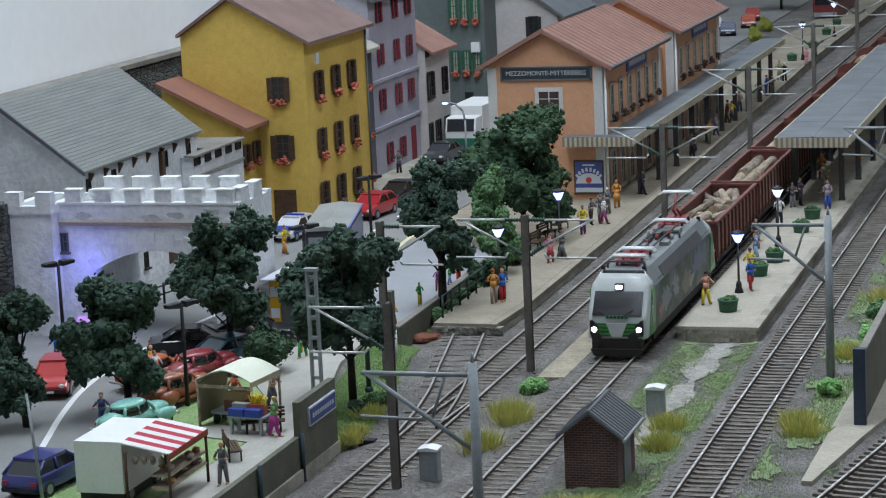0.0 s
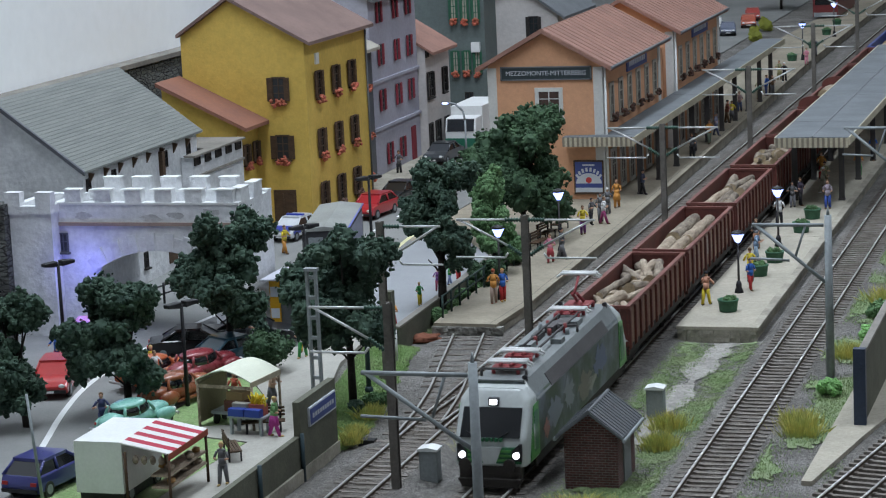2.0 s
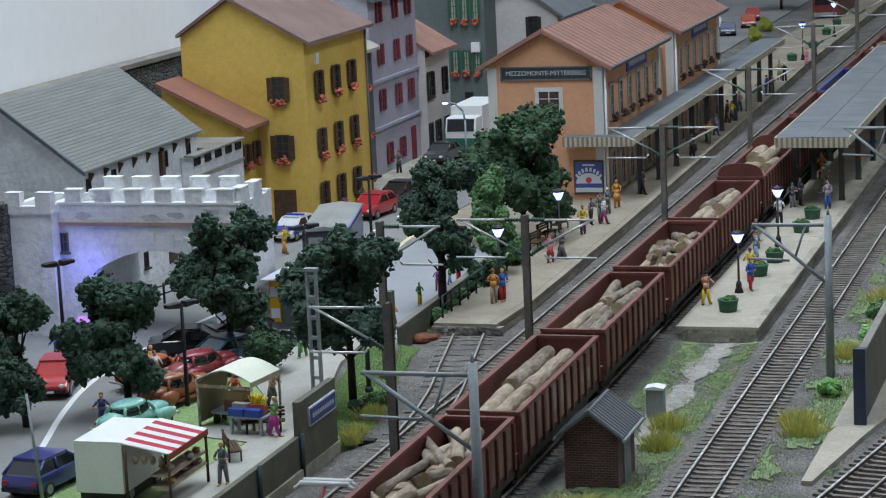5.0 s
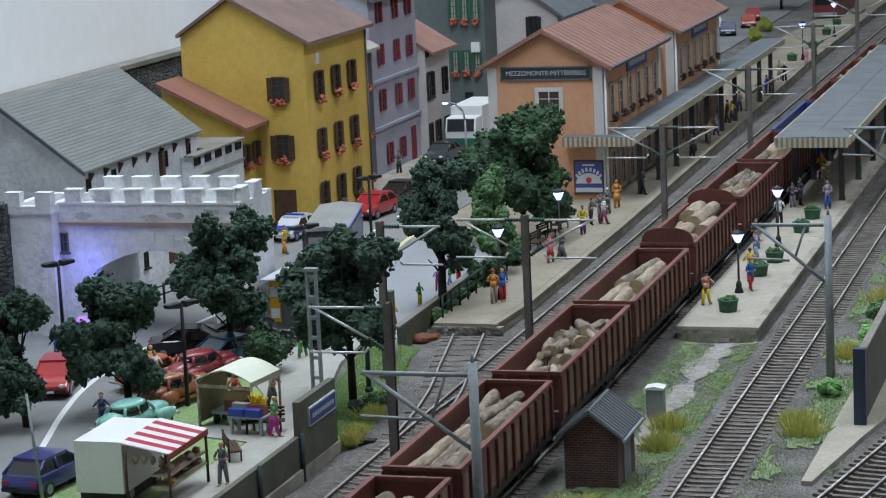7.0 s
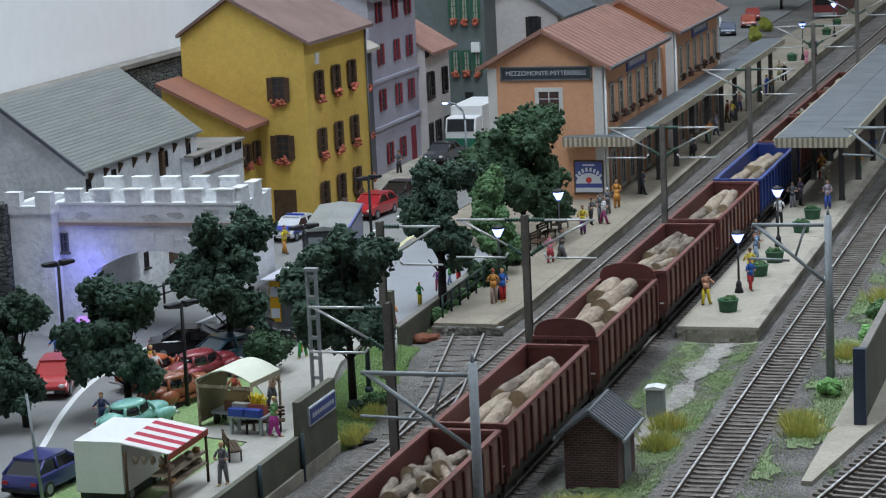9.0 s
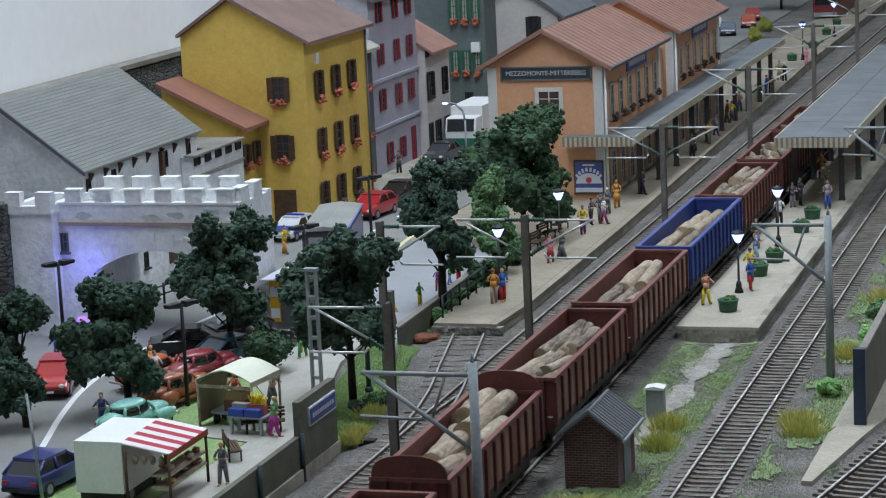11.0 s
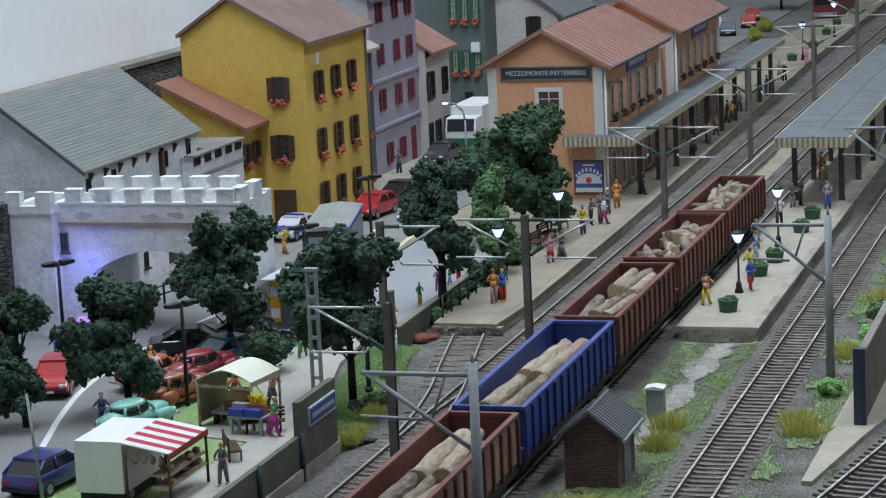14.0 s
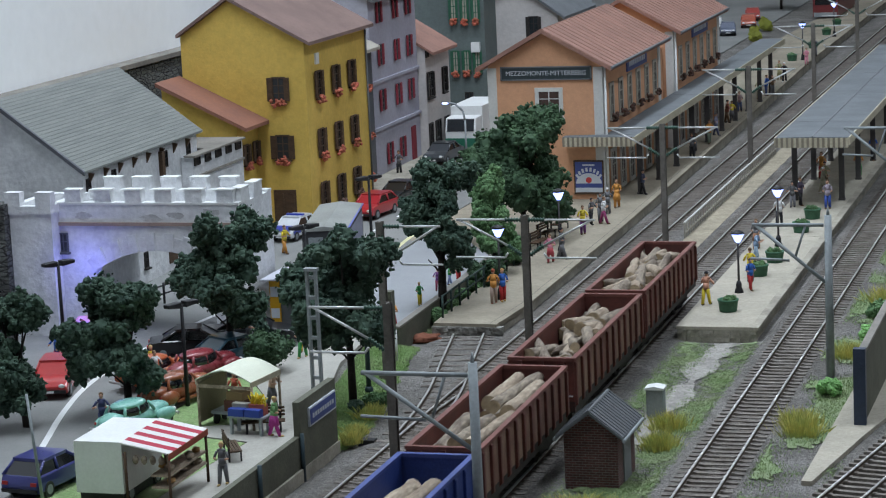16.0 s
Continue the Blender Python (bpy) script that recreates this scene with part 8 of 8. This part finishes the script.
def tent_stall():
    t = thing("market_stall", at(-13.05, -3.1, TOWN + 0.1, -8) @ Matrix.Diagonal((0.9, 0.82, 0.86, 1)), "wooden market stall under a cream arched canvas roof", "market stall")
    bm = bmesh.new()
    xs_ = [-1.5 + 3.0 * i / 12 for i in range(13)]
    up = [(x, 2.35 + 0.55 * (1 - abs(x / 1.5) ** 1.6)) for x in xs_]
    prism(bm, up + [(x, z + 0.05) for x, z in up[::-1]], "y", -1.5, 1.6)
    bmesh.ops.triangulate(bm, faces=[f for f in bm.faces if len(f.verts) > 4])
    part("canvas_roof", bm, mat("cream_canvas", (0.72, 0.74, 0.60), 0.8, var=0.08, bump=0.01), t)
    for s in (-1, 1):
        bm = bmesh.new()
        box(bm, s * 1.5 - 0.02, s * 1.5 + 0.02, -1.5, 1.6, 2.15, 2.42)
        part("valance", bm, CREAM, t)
        for y in (-1.4, 1.5):
            bm = bmesh.new()
            tube(bm, (s * 1.45, y, 0), (s * 1.45, y, 2.4), 0.07)
            part("post", bm, LOGPALE, t)
    bm = bmesh.new()
    box(bm, -1.52, -1.44, -1.4, 1.5, 0.2, 2.2)
    part("side_panel", bm, mat("tan_canvas", (0.33, 0.29, 0.19), 0.85, var=0.15), t)
    bm = bmesh.new()
    box(bm, -1.45, 1.45, -1.45, -1.4, 2.0, 2.16)
    part("front_beam", bm, LOGPALE, t)
    tb = thing("market_table", at(-11.9, -4.9, TOWN + 0.1, -8), "grey trestle table with crates of yellow flowers and blue boxes", "market table")
    bm = bmesh.new()
    box(bm, -0.85, 0.85, -0.4, 0.4, 0.72, 0.8)
    part("tabletop", bm, MASTGREY, tb)
    for x in (-0.7, 0.7):
        for y in (-0.3, 0.3):
            bm = bmesh.new()
            box(bm, x - 0.06, x + 0.06, y - 0.06, y + 0.06, 0, 0.72)
            part("leg", bm, MASTGREY, tb)
    for x, w, col in ((-0.42, 0.36, (0.03, 0.06, 0.32)), (0.36, 0.36, (0.03, 0.06, 0.32))):
        bm = bmesh.new()
        box(bm, x - w, x + w, -0.42, -0.1, 0.8, 1.12)
        part("crate", bm, paint(*col), tb)
    for x, col in ((-0.45, (0.4, 0.38, 0.33)), (0.35, (0.42, 0.12, 0.1))):
        bm = bmesh.new()
        box(bm, x - 0.36, x + 0.36, 0.0, 0.35, 0.8, 1.25)
        part("crate", bm, paint(*col, 0.7), tb)
    bm = bmesh.new()
    rng = random.Random(9)
    for k in range(26):
        tube(bm, (rng.uniform(0.0, 0.75), rng.uniform(0.05, 0.35), 1.2), (rng.uniform(-0.05, 0.8), rng.uniform(0.0, 0.4), rng.uniform(1.5, 1.75)), 0.045, 0.02, 5)
    part("flowers", bm, paint(0.7, 0.52, 0.02, 0.7), tb)
    ct = thing("hand_cart", at(-13.3, -3.2, TOWN + 0.1, -8), "small wooden hand cart loaded with boxes", "cart")
    bm = bmesh.new()
    box(bm, -0.8, 0.8, -0.5, 0.5, 0.45, 0.58)
    part("deck", bm, MASTGREY, ct)
    for s in (-1, 1):
        wheel(ct, s * 0.62, -0.35, 0.25, 0.08)
        wheel(ct, s * 0.62, 0.35, 0.25, 0.08)
    for b, col in (((-0.2, 0.75, -0.4, 0.4, 0.58, 1.05), (0.14, 0.06, 0.04)), ((-0.1, 0.7, -0.35, 0.35, 1.05, 1.4), (0.4, 0.27, 0.15))):
        bm = bmesh.new()
        box(bm, *b)
        part("carton", bm, paint(*col, 0.8), ct)


def kiosk():
    k = thing("ticket_kiosk", at(-17.9, 15.6, TOWN + 0.06), "grey kiosk with a yellow column and a curved pale roof", "kiosk")
    bm = bmesh.new()
    box(bm, -0.2, 1.6, 0.0, 2.6, 0, 2.4)
    part("body", bm, paint(0.10, 0.105, 0.11, 0.5), k)
    bm = bmesh.new()
    box(bm, -0.75, -0.2, -0.1, 0.5, 0, 2.4)
    rounded(bm, 0.04, 2)
    col = part("column", bm, paint(0.62, 0.33, 0.01, 0.5), k, "bright yellow column")
    for z in (0.5, 1.6):
        bm = bmesh.new()
        box(bm, -0.7, -0.25, -0.12, -0.1, z, z + 0.5)
        part("notice", bm, SIGNPALE, col)
    bm = bmesh.new()
    bow = [(-1.1 + 3.2 * i / 6, 2.45 + 0.3 * (i / 6) ** 1.5) for i in range(7)]
    prism(bm, bow + [(x, z + 0.08) for x, z in bow[::-1]], "y", -0.5, 2.9)
    bmesh.ops.triangulate(bm, faces=[f for f in bm.faces if len(f.verts) > 4])
    part("roof", bm, paint(0.55, 0.55, 0.62, 0.6), k)


truck_stall(), tent_stall(), kiosk()


def thin_pole():
    p = thing("signal_pole", at(-16.2, -15.6, TOWN), "thin grey leaning pole at the roadside", "pole")
    bm = bmesh.new()
    tube(bm, (0, 0, 0), (-0.35, 0, 4.3), 0.07, 0.055)
    part("shaft", bm, MASTGREY, p)


thin_pole()


def teal_post():
    p = thing("post", at(-9.95, 4.9, -0.1), "dark teal steel post on the grass bank", "post")
    bm = bmesh.new()
    tube(bm, (0, 0, -0.2), (0, 0, 4.3), 0.12, 0.11, 10)
    part("shaft", bm, TEALPOST, p)
    bm = bmesh.new()
    lathe(bm, [(0.2, -0.2), (0.2, 0.1), (0.13, 0.2)], 10)
    part("base", bm, TEALPOST, p)


teal_post()


def red_bus():
    t = thing("railcar", at(-13.5, 186, PLAT - 0.3), "dark red railcar waiting at the far bay", "railcar")
    bm = bmesh.new()
    box(bm, -1.45, 1.45, -1, 16, 0.5, 3.4)
    rounded(bm, 0.25, 3)
    part("body", bm, paint(0.16, 0.03, 0.03, 0.4), t)
    bm = bmesh.new()
    box(bm, -1.2, 1.2, -1.05, -0.98, 1.9, 2.9)
    part("windscreen", bm, GLASSBLACK, t)
    bm = bmesh.new()
    box(bm, -1.35, 1.35, -1.1, -0.9, 0.5, 1.0)
    part("bumper", bm, MASTGREY, t)


red_bus()


motions()
